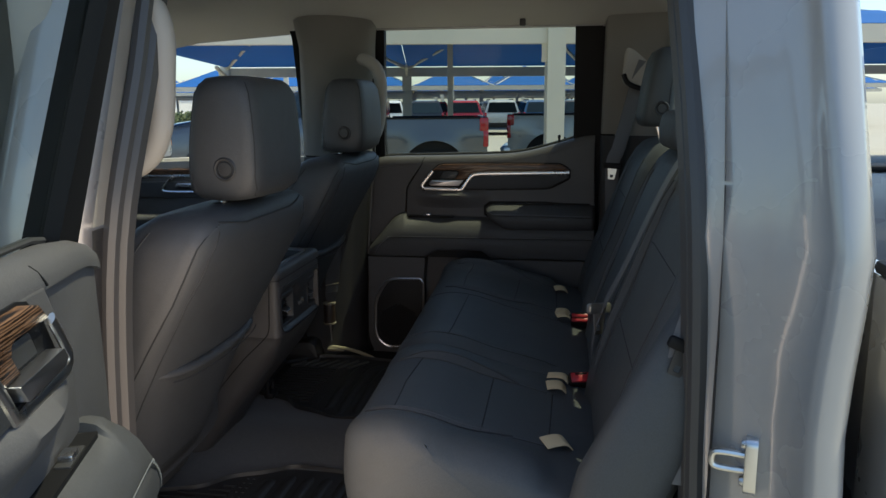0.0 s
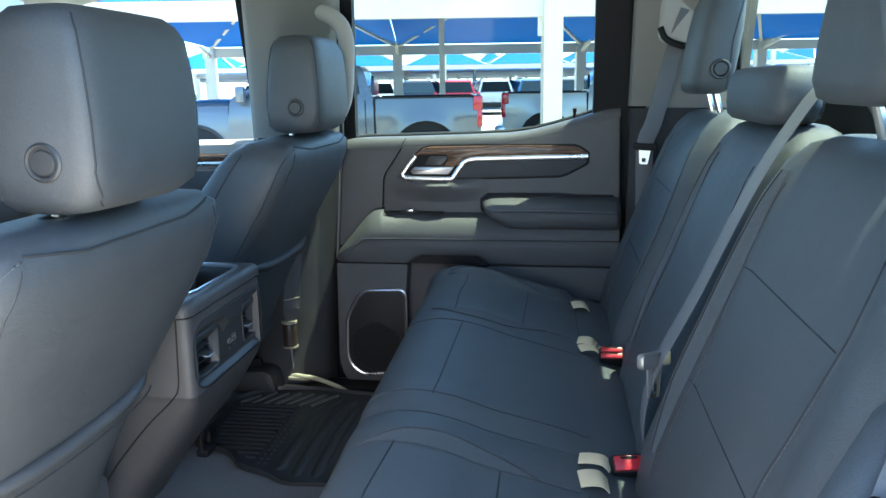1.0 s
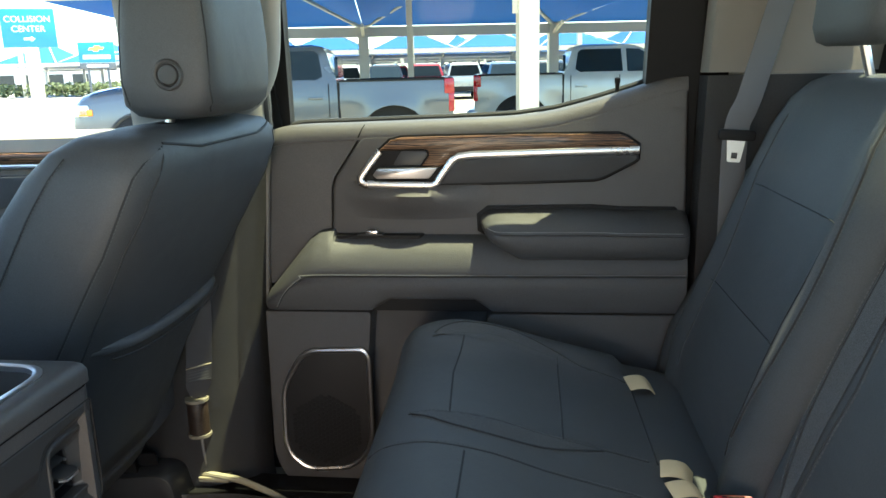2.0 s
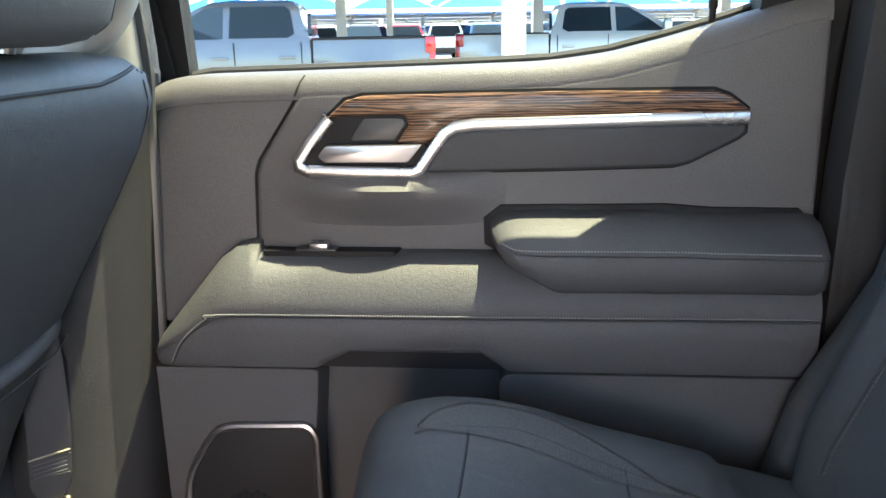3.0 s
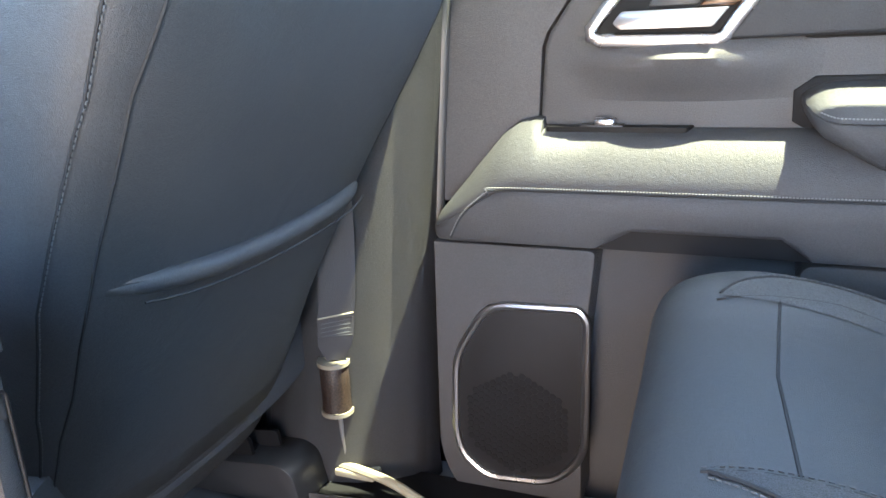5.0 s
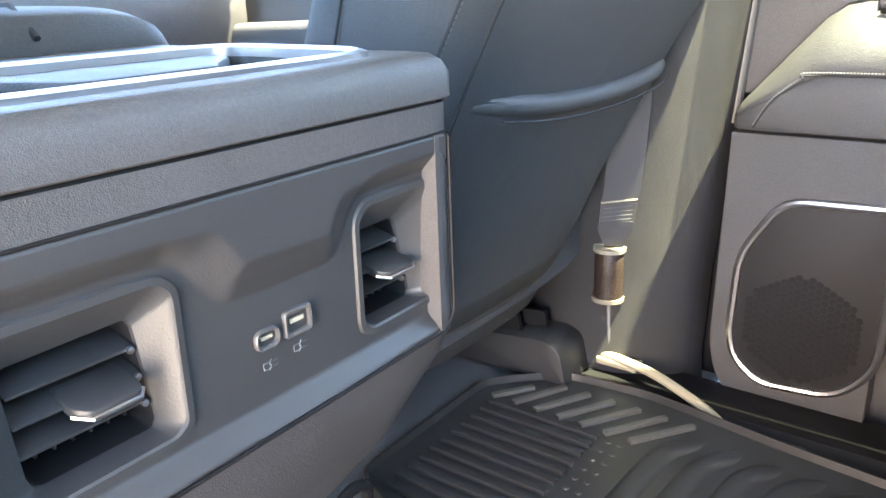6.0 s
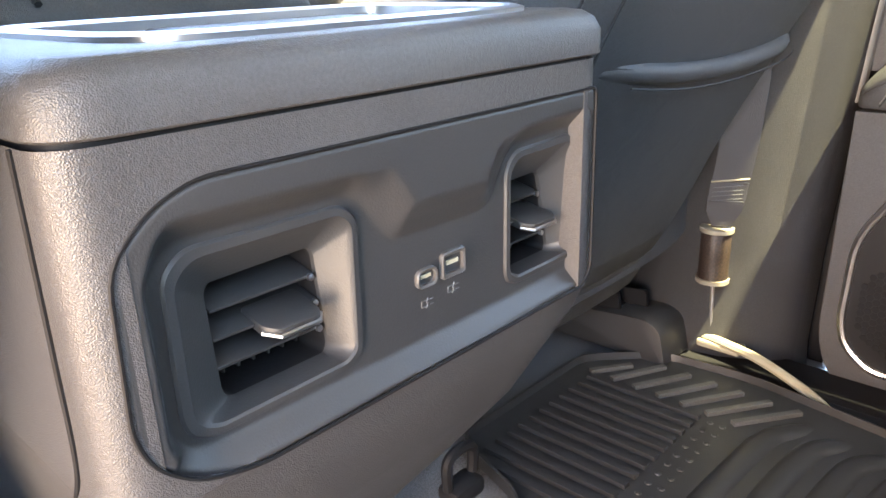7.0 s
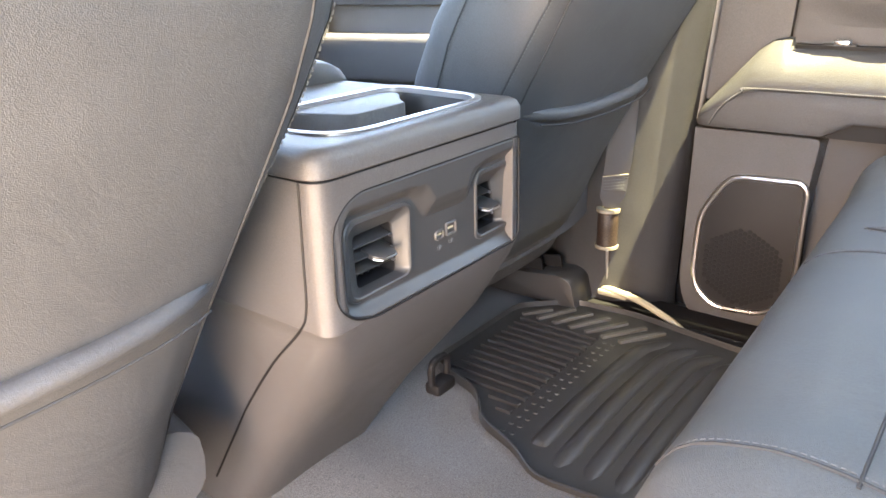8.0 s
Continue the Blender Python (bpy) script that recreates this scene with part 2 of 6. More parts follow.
def oval(a, b, n=28, p=4.0):
    """A superellipse with half axes a and b."""
    out = []
    for i in range(n):
        t = 2 * math.pi * i / n
        c, s = math.cos(t), math.sin(t)
        out.append((a * math.copysign(abs(c) ** (2 / p), c), b * math.copysign(abs(s) ** (2 / p), s)))
    return out


def smooth_path(pts, n=6, closed=False):
    """Catmull-Rom through the points."""
    P = [Vector(p) for p in pts]
    k = len(P)
    out = []
    for i in range(k if closed else k - 1):
        p0 = P[i - 1] if closed or i else P[0]
        p1, p2 = P[i], P[(i + 1) % k]
        p3 = P[(i + 2) % k] if closed or i + 2 < k else P[-1]
        for j in range(n):
            t = j / n
            out.append(0.5 * (2 * p1 + (p2 - p0) * t + (2 * p0 - 5 * p1 + 4 * p2 - p3) * t * t + (3 * p1 - p0 - 3 * p2 + p3) * t ** 3))
    if not closed:
        out.append(P[-1])
    return out


def tube(pts, r, n=8, closed=False, flat=1.0, up=None):
    """A round (or flattened) bar along points."""
    P = [Vector(p) for p in pts]
    k = len(P)
    rings = []
    last = None
    for i in range(k):
        a = P[i - 1] if (closed or i) else P[i]
        b = P[(i + 1) % k] if (closed or i + 1 < k) else P[i]
        d = (b - a).normalized() if (b - a).length > 1e-9 else Vector((0, 0, 1))
        u = Vector(up) if up else (last or (Vector((0, 0, 1)) if abs(d.z) < 0.9 else Vector((1, 0, 0))))
        s = d.cross(u)
        s = s.normalized() if s.length > 1e-6 else d.orthogonal().normalized()
        w = s.cross(d).normalized()
        last = w
        rings.append([P[i] + s * r * math.cos(2 * math.pi * j / n) + w * r * flat * math.sin(2 * math.pi * j / n) for j in range(n)])
    if closed:
        rings.append(rings[0])
    return loft(rings, caps=not closed)


def ribbon(pts, width, thick, across):
    """A flat band along points; across: its width's direction, one for all or one for each."""
    P = [Vector(p) for p in pts]
    rings = []
    for i, p in enumerate(P):
        d = (P[min(i + 1, len(P) - 1)] - P[max(i - 1, 0)]).normalized()
        c = Vector(across[i] if isinstance(across[0], (tuple, list, Vector)) else across)
        c = (c - d * c.dot(d)).normalized()
        nrm = d.cross(c)
        w, h = c * width / 2, nrm * thick / 2
        rings.append([p - w - h * 0.4, p - w * 0.9 - h, p + w * 0.9 - h, p + w - h * 0.4, p + w + h * 0.4, p + w * 0.9 + h, p - w * 0.9 + h, p - w + h * 0.4])
    return loft(rings)


def turned(profile, n=24, axis="z"):
    """A body of revolution; profile: radius and height."""
    rings = []
    for r, h in profile:
        ring = []
        for i in range(n):
            c, s = math.cos(2 * math.pi * i / n) * r, math.sin(2 * math.pi * i / n) * r
            ring.append({"z": (c, s, h), "y": (c, h, s), "x": (h, c, s)}[axis])
        rings.append(ring)
    return loft(rings)


def drape(tree, pts, way, lift=0.0, step=0.012):
    """Points laid on a surface: each is shot along way until it meets the tree."""
    P = [Vector(p) for p in pts]
    way = Vector(way).normalized()
    out = []
    for a, b in zip(P, P[1:]):
        k = max(2, int((b - a).length / step))
        for j in range(k):
            out.append(a.lerp(b, j / k))
    out.append(P[-1])
    laid = []
    for p in out:
        hit, nrm, _, _ = tree.ray_cast(p - way * 0.6, way)
        if hit is not None:
            laid.append(hit + nrm * lift * (1 if nrm.dot(way) < 0 else -1))
    return laid


def tree_of(*obs):
    """A search tree over meshes, in the space of their thing."""
    verts, polys = [], []
    for ob in obs:
        base = len(verts)
        verts += [ob.matrix_basis @ v.co for v in ob.data.vertices]
        polys += [[base + i for i in p.vertices] for p in ob.data.polygons]
    return BVHTree.FromPolygons(verts, polys)


def dashes(pts, length=0.0035, gap=0.0022, r=0.0006):
    """Short stitches along a line."""
    P = [Vector(p) for p in pts]
    bm = bmesh.new()
    run, on, start = 0.0, True, P[0]
    for a, b in zip(P, P[1:]):
        seg = (b - a).length
        pos = 0.0
        while seg - pos > 1e-9:
            need = (length if on else gap) - run
            take = min(need, seg - pos)
            pos += take
            run += take
            if run >= (length if on else gap) - 1e-9:
                q = a.lerp(b, pos / seg)
                if on:
                    d = (q - start)
                    if d.length > 1e-6:
                        s = d.cross(Vector((0.3, 0.5, 0.81))).normalized() * r
                        w = s.cross(d).normalized() * r
                        vs = [bm.verts.new(c) for c in (start - s, start - w, start + s, start + w, q - s, q - w, q + s, q + w)]
                        for i in range(4):
                            bm.faces.new((vs[i], vs[(i + 1) % 4], vs[4 + (i + 1) % 4], vs[4 + i]))
                        bm.faces.new(vs[:4])
                        bm.faces.new(vs[4:])
                start, on, run = q, not on, 0.0
    return bm


# ---- the cab ----
def lean_in(z):
    """How far the glass line of the cab stands out, by height."""
    return 0.90 - 0.29 * max(0.0, z - 1.43)


def leant(bm):
    """Leans a far-side body piece, built about y = 0.90, inwards above the belt line."""
    for v in bm.verts:
        v.co.y += lean_in(v.co.z) - 0.90
    return bm


def mirrored(bm):
    for v in bm.verts:
        v.co.y = -v.co.y
    bmesh.ops.reverse_faces(bm, faces=bm.faces)
    return bm


def ring(outer, inner, d0, d1, axis="y"):
    """A flat frame between two outlines of equally many points."""
    def put(p, d):
        return {"y": (p[0], d, p[1]), "x": (d, p[0], p[1]), "z": (p[0], p[1], d)}[axis]
    rs = [[put(p, d0) for p in outer], [put(p, d1) for p in outer], [put(p, d1) for p in inner], [put(p, d0) for p in inner]]
    bm = loft(rs + [rs[0]], caps=False)
    bmesh.ops.remove_doubles(bm, verts=bm.verts, dist=1e-6)
    return bm


def setting(name, bm, material, label, category, smooth=35):
    return tagged(part(name, bm, material, smooth=smooth), label, category, kind="structure")


# ground
gb = bmesh.new()
bmesh.ops.create_grid(gb, x_segments=2, y_segments=2, size=900)
setting("ground", gb, CONCRETE, "pale sunlit concrete car lot", "ground")

# floor pan and carpet, with the tunnel under the console
cs = [(-1.75, 0.70), (-0.30, 0.70), (-0.20, 0.685), (0.12, 0.68), (0.66, 0.68)]
rings = []
for x, z in cs:
    rings.append([(x, y, z + 0.035 * math.exp(-(y / 0.16) ** 2) - 0.02) for y in [-0.80 + 0.04 * i for i in range(41)]]
                 + [(x, 0.80, 0.56), (x, -0.80, 0.56)])
setting("floor", loft(rings), CARPET, "dark gray carpeted cab floor", "floor")

# roof skin and headliner
rings = []
for x, drop in ((-1.30, 0.07), (-1.10, 0.02), (-0.6, 0.0), (0.0, 0.0), (0.52, 0.006), (0.645, 0.018)):
    top = [(x, 0.80 * math.sin(a), 1.95 - drop + 0.035 * math.cos(a)) for a in [math.pi * (i / 16 - 0.5) for i in range(17)]]
    low = [(x, 0.80 * math.sin(a) * 0.985, 1.935 - drop + 0.02 * math.cos(a)) for a in [math.pi * (0.5 - i / 16) for i in range(17)]]
    rings.append(top + low)
setting("roof", loft(rings), PAINT, "gray metallic painted cab roof", "roof")
rings = []
for x, drop in ((-1.28, 0.07), (-1.05, 0.03), (-0.6, 0.0), (0.0, 0.0), (0.5, 0.004), (0.61, 0.010)):
    ys = [-0.765 + 0.09 * i for i in range(18)]
    low = [(x, y, 1.910 - drop - 0.05 * abs(y / 0.765) ** 6) for y in ys]
    rings.append(low + [(x, 0.765, 1.928 - drop), (x, -0.765, 1.928 - drop)])
tagged(part("ceiling", loft(rings), HEADLINER), "light gray cloth headliner", "ceiling", kind="structure")

# rear wall with the back window
outer = rounded([(-0.71, 1.40), (0.71, 1.40), (0.69, 1.925), (-0.69, 1.925)], 0.04)
inner = rounded([(-0.66, 1.535), (0.66, 1.535), (0.61, 1.896), (-0.61, 1.896)], 0.05)
setting("wall_rear", join(ring(outer, inner, 0.630, 0.648, "x"), box(0.645, 0.685, -0.71, 0.71, 0.60, 1.41)), BLACK,
        "dark trimmed rear wall of the cab", "wall")
rear_glass = tagged(part("window_rear", prism(rounded([(-0.665, 1.530), (0.665, 1.530), (0.615, 1.901), (-0.615, 1.901)], 0.05), 0.636, 0.640, axis="x"), TINT),
            "tinted rear cab window", "window", kind="structure")

# pillars and rails of both body sides: C pillar with stepped door jamb, B pillar, A pillar, sill
CPIL = [(0.490, -0.74), (0.455, -0.785), (0.460, -0.805), (0.464, -0.825), (0.482, -0.836), (0.500, -0.852), (0.518, -0.869), (0.540, -0.884), (0.554, -0.902), (0.563, -0.926), (0.568, -0.945),
        (0.574, -0.957), (0.585, -0.962), (0.606, -0.957), (0.620, -0.935), (0.640, -0.87), (0.660, -0.78), (0.665, -0.72)]
BPIL = [(-0.462, -0.805), (-0.457, -0.812), (-0.470, -0.82), (-0.476, -0.845), (-0.50, -0.86), (-0.56, -0.87), (-0.61, -0.86), (-0.65, -0.83), (-0.66, -0.805)]


def pillar_body(outline, zs, tilt):
    rings = []
    for z in zs:
        off = lean_in(z) - 0.90
        swell = 0.026 * max(0.0, min(1.0, (z - 1.22) / 0.20))
        rings.append([(x + tilt * (z - 1.1) + (swell if x > 0.56 and y < -0.9 else 0.0), y - off, z) for x, y in outline])
    return loft(rings)


ZS = [0.60, 0.9, 1.2, 1.28, 1.36, 1.43, 1.6, 1.75, 1.91]
for s, side in ((-1, "left"), (1, "right")):
    set_out = 0.06 if s > 0 else 0.0
    bms = [pillar_body([(x, y - set_out) for x, y in CPIL], ZS, -0.05), pillar_body([(x, y - set_out) for x, y in BPIL], ZS, 0.085)]
    # far rail is widened behind x = -0.13, added to keep sun off the sill
    rail = loft([[(x, y, z + dz) for y, z in ((-0.745, 1.863), (-0.795 - 0.1 * so, 1.870), (-0.81 - 0.43 * so, 1.898), (-0.785 - 0.86 * so, 1.948), (-0.73, 1.948), (-0.73, 1.898))]
                 for x, dz, so in ((-1.32, -0.075, 0), (-1.10, -0.02, 0), (-0.6, 0.0, 0), (-0.13, 0.0, 0), (-0.03, 0.0, set_out), (0.5, -0.005, set_out), (0.68, -0.05, set_out))])
    apil = loft([[(x + dx, y + off, z + dz) for dx, y, dz in ((-0.03, -0.74, -0.04), (0.03, -0.83, -0.05), (0.05, -0.86, 0.0), (0.01, -0.83, 0.05), (-0.05, -0.74, 0.03))]
                 for x, z, off in ((-1.98, 1.36, -0.06), (-1.62, 1.60, -0.02), (-1.30, 1.84, 0.03), (-1.15, 1.905, 0.05))])
    sill = box(-1.75, 0.45, -0.93, -0.74, 0.50, 0.655, 0.02)
    rear = box(0.42, 0.67, -0.95, -0.70, 0.50, 0.63, 0.02)
    body = join(*bms, rail, apil, sill, rear)
    if s > 0:
        mirrored(body)
    setting(f"wall_{side}", body, PAINT, "gray metallic body side with stepped door jamb", "wall", smooth=48)

# rubber seal round the open door's opening
path = [(0.469, 0.655), (0.462, 1.10), (0.448, 1.43), (0.431, 1.70), (0.408, 1.845), (0.33, 1.862), (-0.33, 1.862), (-0.385, 1.838), (-0.400, 1.65), (-0.425, 1.40), (-0.450, 1.10), (-0.455, 0.72), (-0.40, 0.66), (0.38, 0.65)]
pts = [Vector((x, -0.80 - (lean_in(z) - 0.90), z)) for x, z in path]
pts = smooth_path(pts, 5, True)
for name, r, off in (("trim_seal_inner", 0.020, 0.010), ("trim_seal_outer", 0.014, -0.018)):
    setting(name, tube([p + Vector((0, off, 0)) for p in pts], r, 8, True), SEAL, "black rubber door seal", "seal")

# dark flanges behind the closed far door's edges
for nm, x0, x1 in (("trim_door_gap_front", -0.530, -0.425), ("trim_door_gap_rear", 0.365, 0.47)):
    rows = []
    for z in (0.60, 1.0, 1.43, 1.65, 1.91):
        t = 0.085 * (z - 1.1) if x0 < 0 else 0.0
        y = 0.885 + (lean_in(z) - 0.90)
        rows.append([(x0 + t, y, z), (x1 + t, y, z), (x1 + t, y + 0.03, z), (x0 + t, y + 0.03, z)])
    setting(nm, loft(rows), BLACK, "dark rubber faced door flange", "trim")

# gray rubber strip between the far B pillar trim and the door
strip = [(-0.462, 0.842, 1.06), (-0.459, 0.842, 1.09), (-0.451, 0.841, 1.19), (-0.443, 0.840, 1.28), (-0.434, 0.838, 1.39), (-0.428, 0.832, 1.44), (-0.420, 0.802, 1.55), (-0.407, 0.766, 1.70)]
setting("trim_door_strip", tube(smooth_path(strip, 4), 0.0095, 10, flat=0.8, up=(0, 1, 0)), PORT_RIM, "gray rubber strip beside the closed door", "seal")

# scuff plates along both sills, colored black to stand in for missing shade
for sg, nm in ((1, "trim_sill_right"), (-1, "trim_sill_left")):
    sp = loft([[(x, sg * y, z) for y, z in ((0.70, 0.672), (0.715, 0.6885), (0.80, 0.6885), (0.815, 0.668), (0.80, 0.640), (0.71, 0.640))] for x in (-1.5, -0.6, 0.0, 0.40)])
    setting(nm, sp, BLACK, "molded sill plate colored black in place of shade", "sill")

# door striker on the jamb
st = thing("door_striker", "bright steel door striker bolted to the gray jamb", "striker", (0.519, -0.872, 1.128), turn=-14)
part("plate", prism(rounded([(-0.017, -0.040), (0.017, -0.040), (0.017, 0.040), (-0.017, 0.040)], 0.012), 0.012, -0.004, 0.0015, axis="x"), STEEL, st)
for z in (-0.027, 0.027):
    part("bolt", turned([(0.0001, -0.0095), (0.0055, -0.009), (0.0070, -0.006), (0.0070, -0.002)], 12, "x"), STEEL, st, m=pose(0.0, 0.0, z))
part("loop", tube(smooth_path([(0.0, 0, -0.011), (-0.030, 0, -0.0115), (-0.043, 0, -0.009), (-0.046, 0, 0.0), (-0.043, 0, 0.009), (-0.030, 0, 0.0115), (0, 0, 0.011)], 4), 0.0048, 8), STEEL, st)

# far B pillar trim: dark below, light above; C pillar trim
def trim_sheet(cols, label, name, material):
    """A moulded pillar cover from rows (z, list of (x, y))."""
    rings = [[(x, y, z) for x, y in row] for z, row in cols]
    bm = loft(rings, closed=False)
    bmesh.ops.solidify(bm, geom=bm.faces, thickness=0.004)
    return setting(name, bm, material, label, "trim")


def brow(z, dx=0.0, w=1.0, out=0.0):
    y = 0.750 + (lean_in(z) - 0.90) * 0.9 + out
    c = -0.570 + dx + 0.085 * (z - 1.1)
    prof = [(-0.145, 0.08), (-0.130, 0.025), (-0.105, 0.0), (-0.06, -0.012), (-0.01, -0.010), (0.035, 0.002), (0.075, 0.024), (0.100, 0.046), (0.112, 0.066), (0.116, 0.11)]
    return (z, [(c + a * w, y + b) for a, b in prof])


trim_sheet([brow(0.66, -0.0, 1.15, -0.01), brow(0.70, 0.0, 1.08, -0.005), brow(0.85), brow(1.1), brow(1.30), brow(1.425)], "dark gray molded B pillar trim", "trim_b_lower", PLASTIC)
trim_sheet([brow(1.43), brow(1.55), brow(1.70), brow(1.80), brow(1.905, 0, 1.1, -0.02)], "light gray upper B pillar trim", "trim_b_upper", TRIM_LIGHT)


def crow(z, out=0.0):
    y = 0.80 + (lean_in(z) - 0.90) + out
    return (z, [(0.388, y + 0.06), (0.392, y + 0.012), (0.41, y), (0.48, y - 0.01), (0.56, y - 0.03), (0.62, y - 0.07), (0.65, y - 0.13)])


trim_sheet([crow(0.70), crow(1.0), crow(1.30), crow(1.50)], "dark gray lower C pillar trim", "trim_c_lower", PLASTIC)
trim_sheet([crow(1.505), crow(1.6), crow(1.7), crow(1.80), crow(1.92)], "light gray upper C pillar trim", "trim_c_upper", TRIM_LIGHT)
for nm, zz, mm in (("trim_left_c_lower", (0.70, 1.0, 1.30, 1.50), PLASTIC), ("trim_left_c_upper", (1.505, 1.6, 1.7, 1.80, 1.92), TRIM_LIGHT)):
    trim_sheet([(z, [(0.475 + (x - 0.388) * 0.66, -y) for x, y in crow(z)[1]]) for z in zz], "molded C pillar trim by the open door", nm, mm)
trim_sheet([(z, [(x, -y) for x, y in brow(z)[1]]) for z in (0.66, 0.85, 1.1, 1.3, 1.425)], "dark molded B pillar trim by the open door", "trim_left_b_lower", PLASTIC)
trim_sheet([(z, [(x, -y) for x, y in brow(z)[1]]) for z in (1.43, 1.55, 1.7, 1.8, 1.905)], "light gray upper B pillar trim by the open door", "trim_left_b_upper", TRIM_LIGHT)

# windscreen, dash and bulkhead close the front
wb = bmesh.new()
vs = [wb.verts.new(p) for p in ((-1.96, -0.80, 1.37), (-1.96, 0.80, 1.37), (-1.17, 0.74, 1.890), (-1.17, -0.74, 1.890))]
wb.faces.new(vs)
ws = tagged(part("window_front", wb, GLASS), "clear windscreen", "window", kind="structure")
ws.visible_shadow = False
dash = loft([[(x, y, z) for x, z in ((-1.95, 1.34), (-1.72, 1.455), (-1.62, 1.495), (-1.50, 1.505), (-1.435, 1.495), (-1.42, 1.47), (-1.42, 1.31), (-1.40, 1.28), (-1.40, 1.20), (-1.46, 1.02), (-1.5, 0.70), (-1.95, 0.66))] for y in (-0.80, -0.4, 0.0, 0.4, 0.80)])
setting("dashboard", dash, PLASTIC, "dark molded dashboard", "dashboard")
for s in (1, -1):
    dv = thing("dash_vent", "upright dash air vent in a bright frame", "vent", (-1.418, s * 0.685, 1.40), group="dash vents")
    fo = rounded([(-0.050, -0.088), (0.050, -0.088), (0.050, 0.088), (-0.050, 0.088)], 0.022, 5)
    fi = [(a * 0.80, b * 0.88) for a, b in fo]
    part("frame", ring(fo, fi, -0.004, 0.008, "x"), CHROME, dv, "bright frame")
    part("vent_back", prism(fi, 0.0, 0.001, axis="x"), BLACK, dv)
    for k in range(7):
        part("slat", box(0.0, 0.007, -0.039, 0.039, -0.066 + 0.021 * k, -0.060 + 0.021 * k, 0.001), VENT_DARK, dv)
    part("slider", box(0.002, 0.012, -0.008, 0.008, -0.006, 0.006, 0.002), CHROME_DARK, dv)
# ---- the rest of the truck that the cab belongs to ----
truck = thing("pickup_truck", "gray metallic crew cab pickup that the cab belongs to", "pickup truck", (0, 0, 0), "structure")
rows = []
for x, zt, hw in ((-1.93, 1.33, 0.93), (-2.3, 1.32, 0.95), (-3.0, 1.27, 0.95), (-3.28, 1.18, 0.90), (-3.36, 1.02, 0.84)):
    rows.append([(x, -hw, 0.55), (x, -hw, zt - 0.12), (x, -hw + 0.12, zt), (x, hw - 0.12, zt), (x, hw, zt - 0.12), (x, hw, 0.55)])
part("hood", loft(rows), PAINT, truck, smooth=30)
part("grille", box(-3.40, -3.34, -0.62, 0.62, 0.72, 1.02, 0.02), BLACK_GLOSS, truck)
part("front_bumper", box(-3.46, -3.20, -0.92, 0.92, 0.48, 0.70, 0.05), CHROME, truck)
for s in (-1, 1):
    arch = [(2.55, 0.60), (2.55, 1.38), (0.678, 1.38), (0.678, 0.60)] + [(1.62 + 0.52 * math.cos(a), 0.60 + 0.40 * math.sin(a)) for a in [math.pi * (1 - k / 12) for k in range(13)]]
    part("bed_side", prism(arch, s * 0.95, s * 0.80, 0.015), PAINT, truck)
    part("bed_rail", box(0.678, 2.55, min(s * 0.95, s * 0.80), max(s * 0.95, s * 0.80), 1.38, 1.40, 0.008), BLACK, truck)
    part("tail_lamp", box(2.50, 2.565, min(s * 0.955, s * 0.80), max(s * 0.955, s * 0.80), 0.95, 1.34, 0.02), RED, truck)
    for x in (-2.55, 1.62):
        w = part("wheel", moved(turned([(0.28, -0.13), (0.39, -0.12), (0.415, -0.06), (0.415, 0.06), (0.39, 0.12), (0.28, 0.13)], 32, "y"), Matrix.Translation((x, s * 0.83, 0.415))), RUBBER, truck)
        part("rim", moved(turned([(0.0001, s * 0.09), (0.07, s * 0.10), (0.25, s * 0.08), (0.285, s * 0.128)], 20, "y"), Matrix.Translation((x, s * 0.83, 0.415))), CHROME_DARK, w)
part("bed_floor", box(0.72, 2.52, -0.80, 0.80, 0.76, 0.82), BLACK, truck)
part("bed_front", box(0.72, 0.76, -0.80, 0.80, 0.80, 1.36), PAINT, truck)
part("tailgate", box(2.49, 2.55, -0.80, 0.80, 0.76, 1.38, 0.01), PAINT, truck)
part("rear_bumper", box(2.50, 2.72, -0.92, 0.92, 0.50, 0.70, 0.04), CHROME, truck)
part("underbody", box(-3.1, 2.4, -0.66, 0.66, 0.36, 0.56), BLACK, truck)
# ---- doors ----
BELT_TOP = [(-0.445, 1.405), (-0.425, 1.412), (-0.37, 1.421), (-0.23, 1.424), (-0.02, 1.429), (0.06, 1.432), (0.13, 1.441), (0.20, 1.458), (0.27, 1.478), (0.33, 1.497), (0.37, 1.505)]
SPK = [(-0.425, 0.775), (-0.421, 0.893), (-0.373, 0.973), (-0.250, 0.977), (-0.240, 0.962), (-0.241, 0.765), (-0.283, 0.716), (-0.380, 0.709), (-0.416, 0.740)]
WOOD_OUT = [(-0.207, 1.372), (-0.185, 1.391), (-0.165, 1.396), (-0.116, 1.397), (0.06, 1.399), (0.245, 1.398), (0.262, 1.392), (0.283, 1.377), (0.284, 1.3715),
            (0.06, 1.369), (-0.035, 1.368), (-0.060, 1.362), (-0.073, 1.350), (-0.090, 1.340), (-0.126, 1.340), (-0.110, 1.362), (-0.113, 1.372), (-0.122, 1.3745)]
PAD_OUT = [(-0.094, 1.304), (-0.064, 1.348), (-0.050, 1.3555), (0.02, 1.359), (0.281, 1.3622), (0.284, 1.350), (0.276, 1.343), (0.222, 1.315), (0.205, 1.310), (0.06, 1.306)]


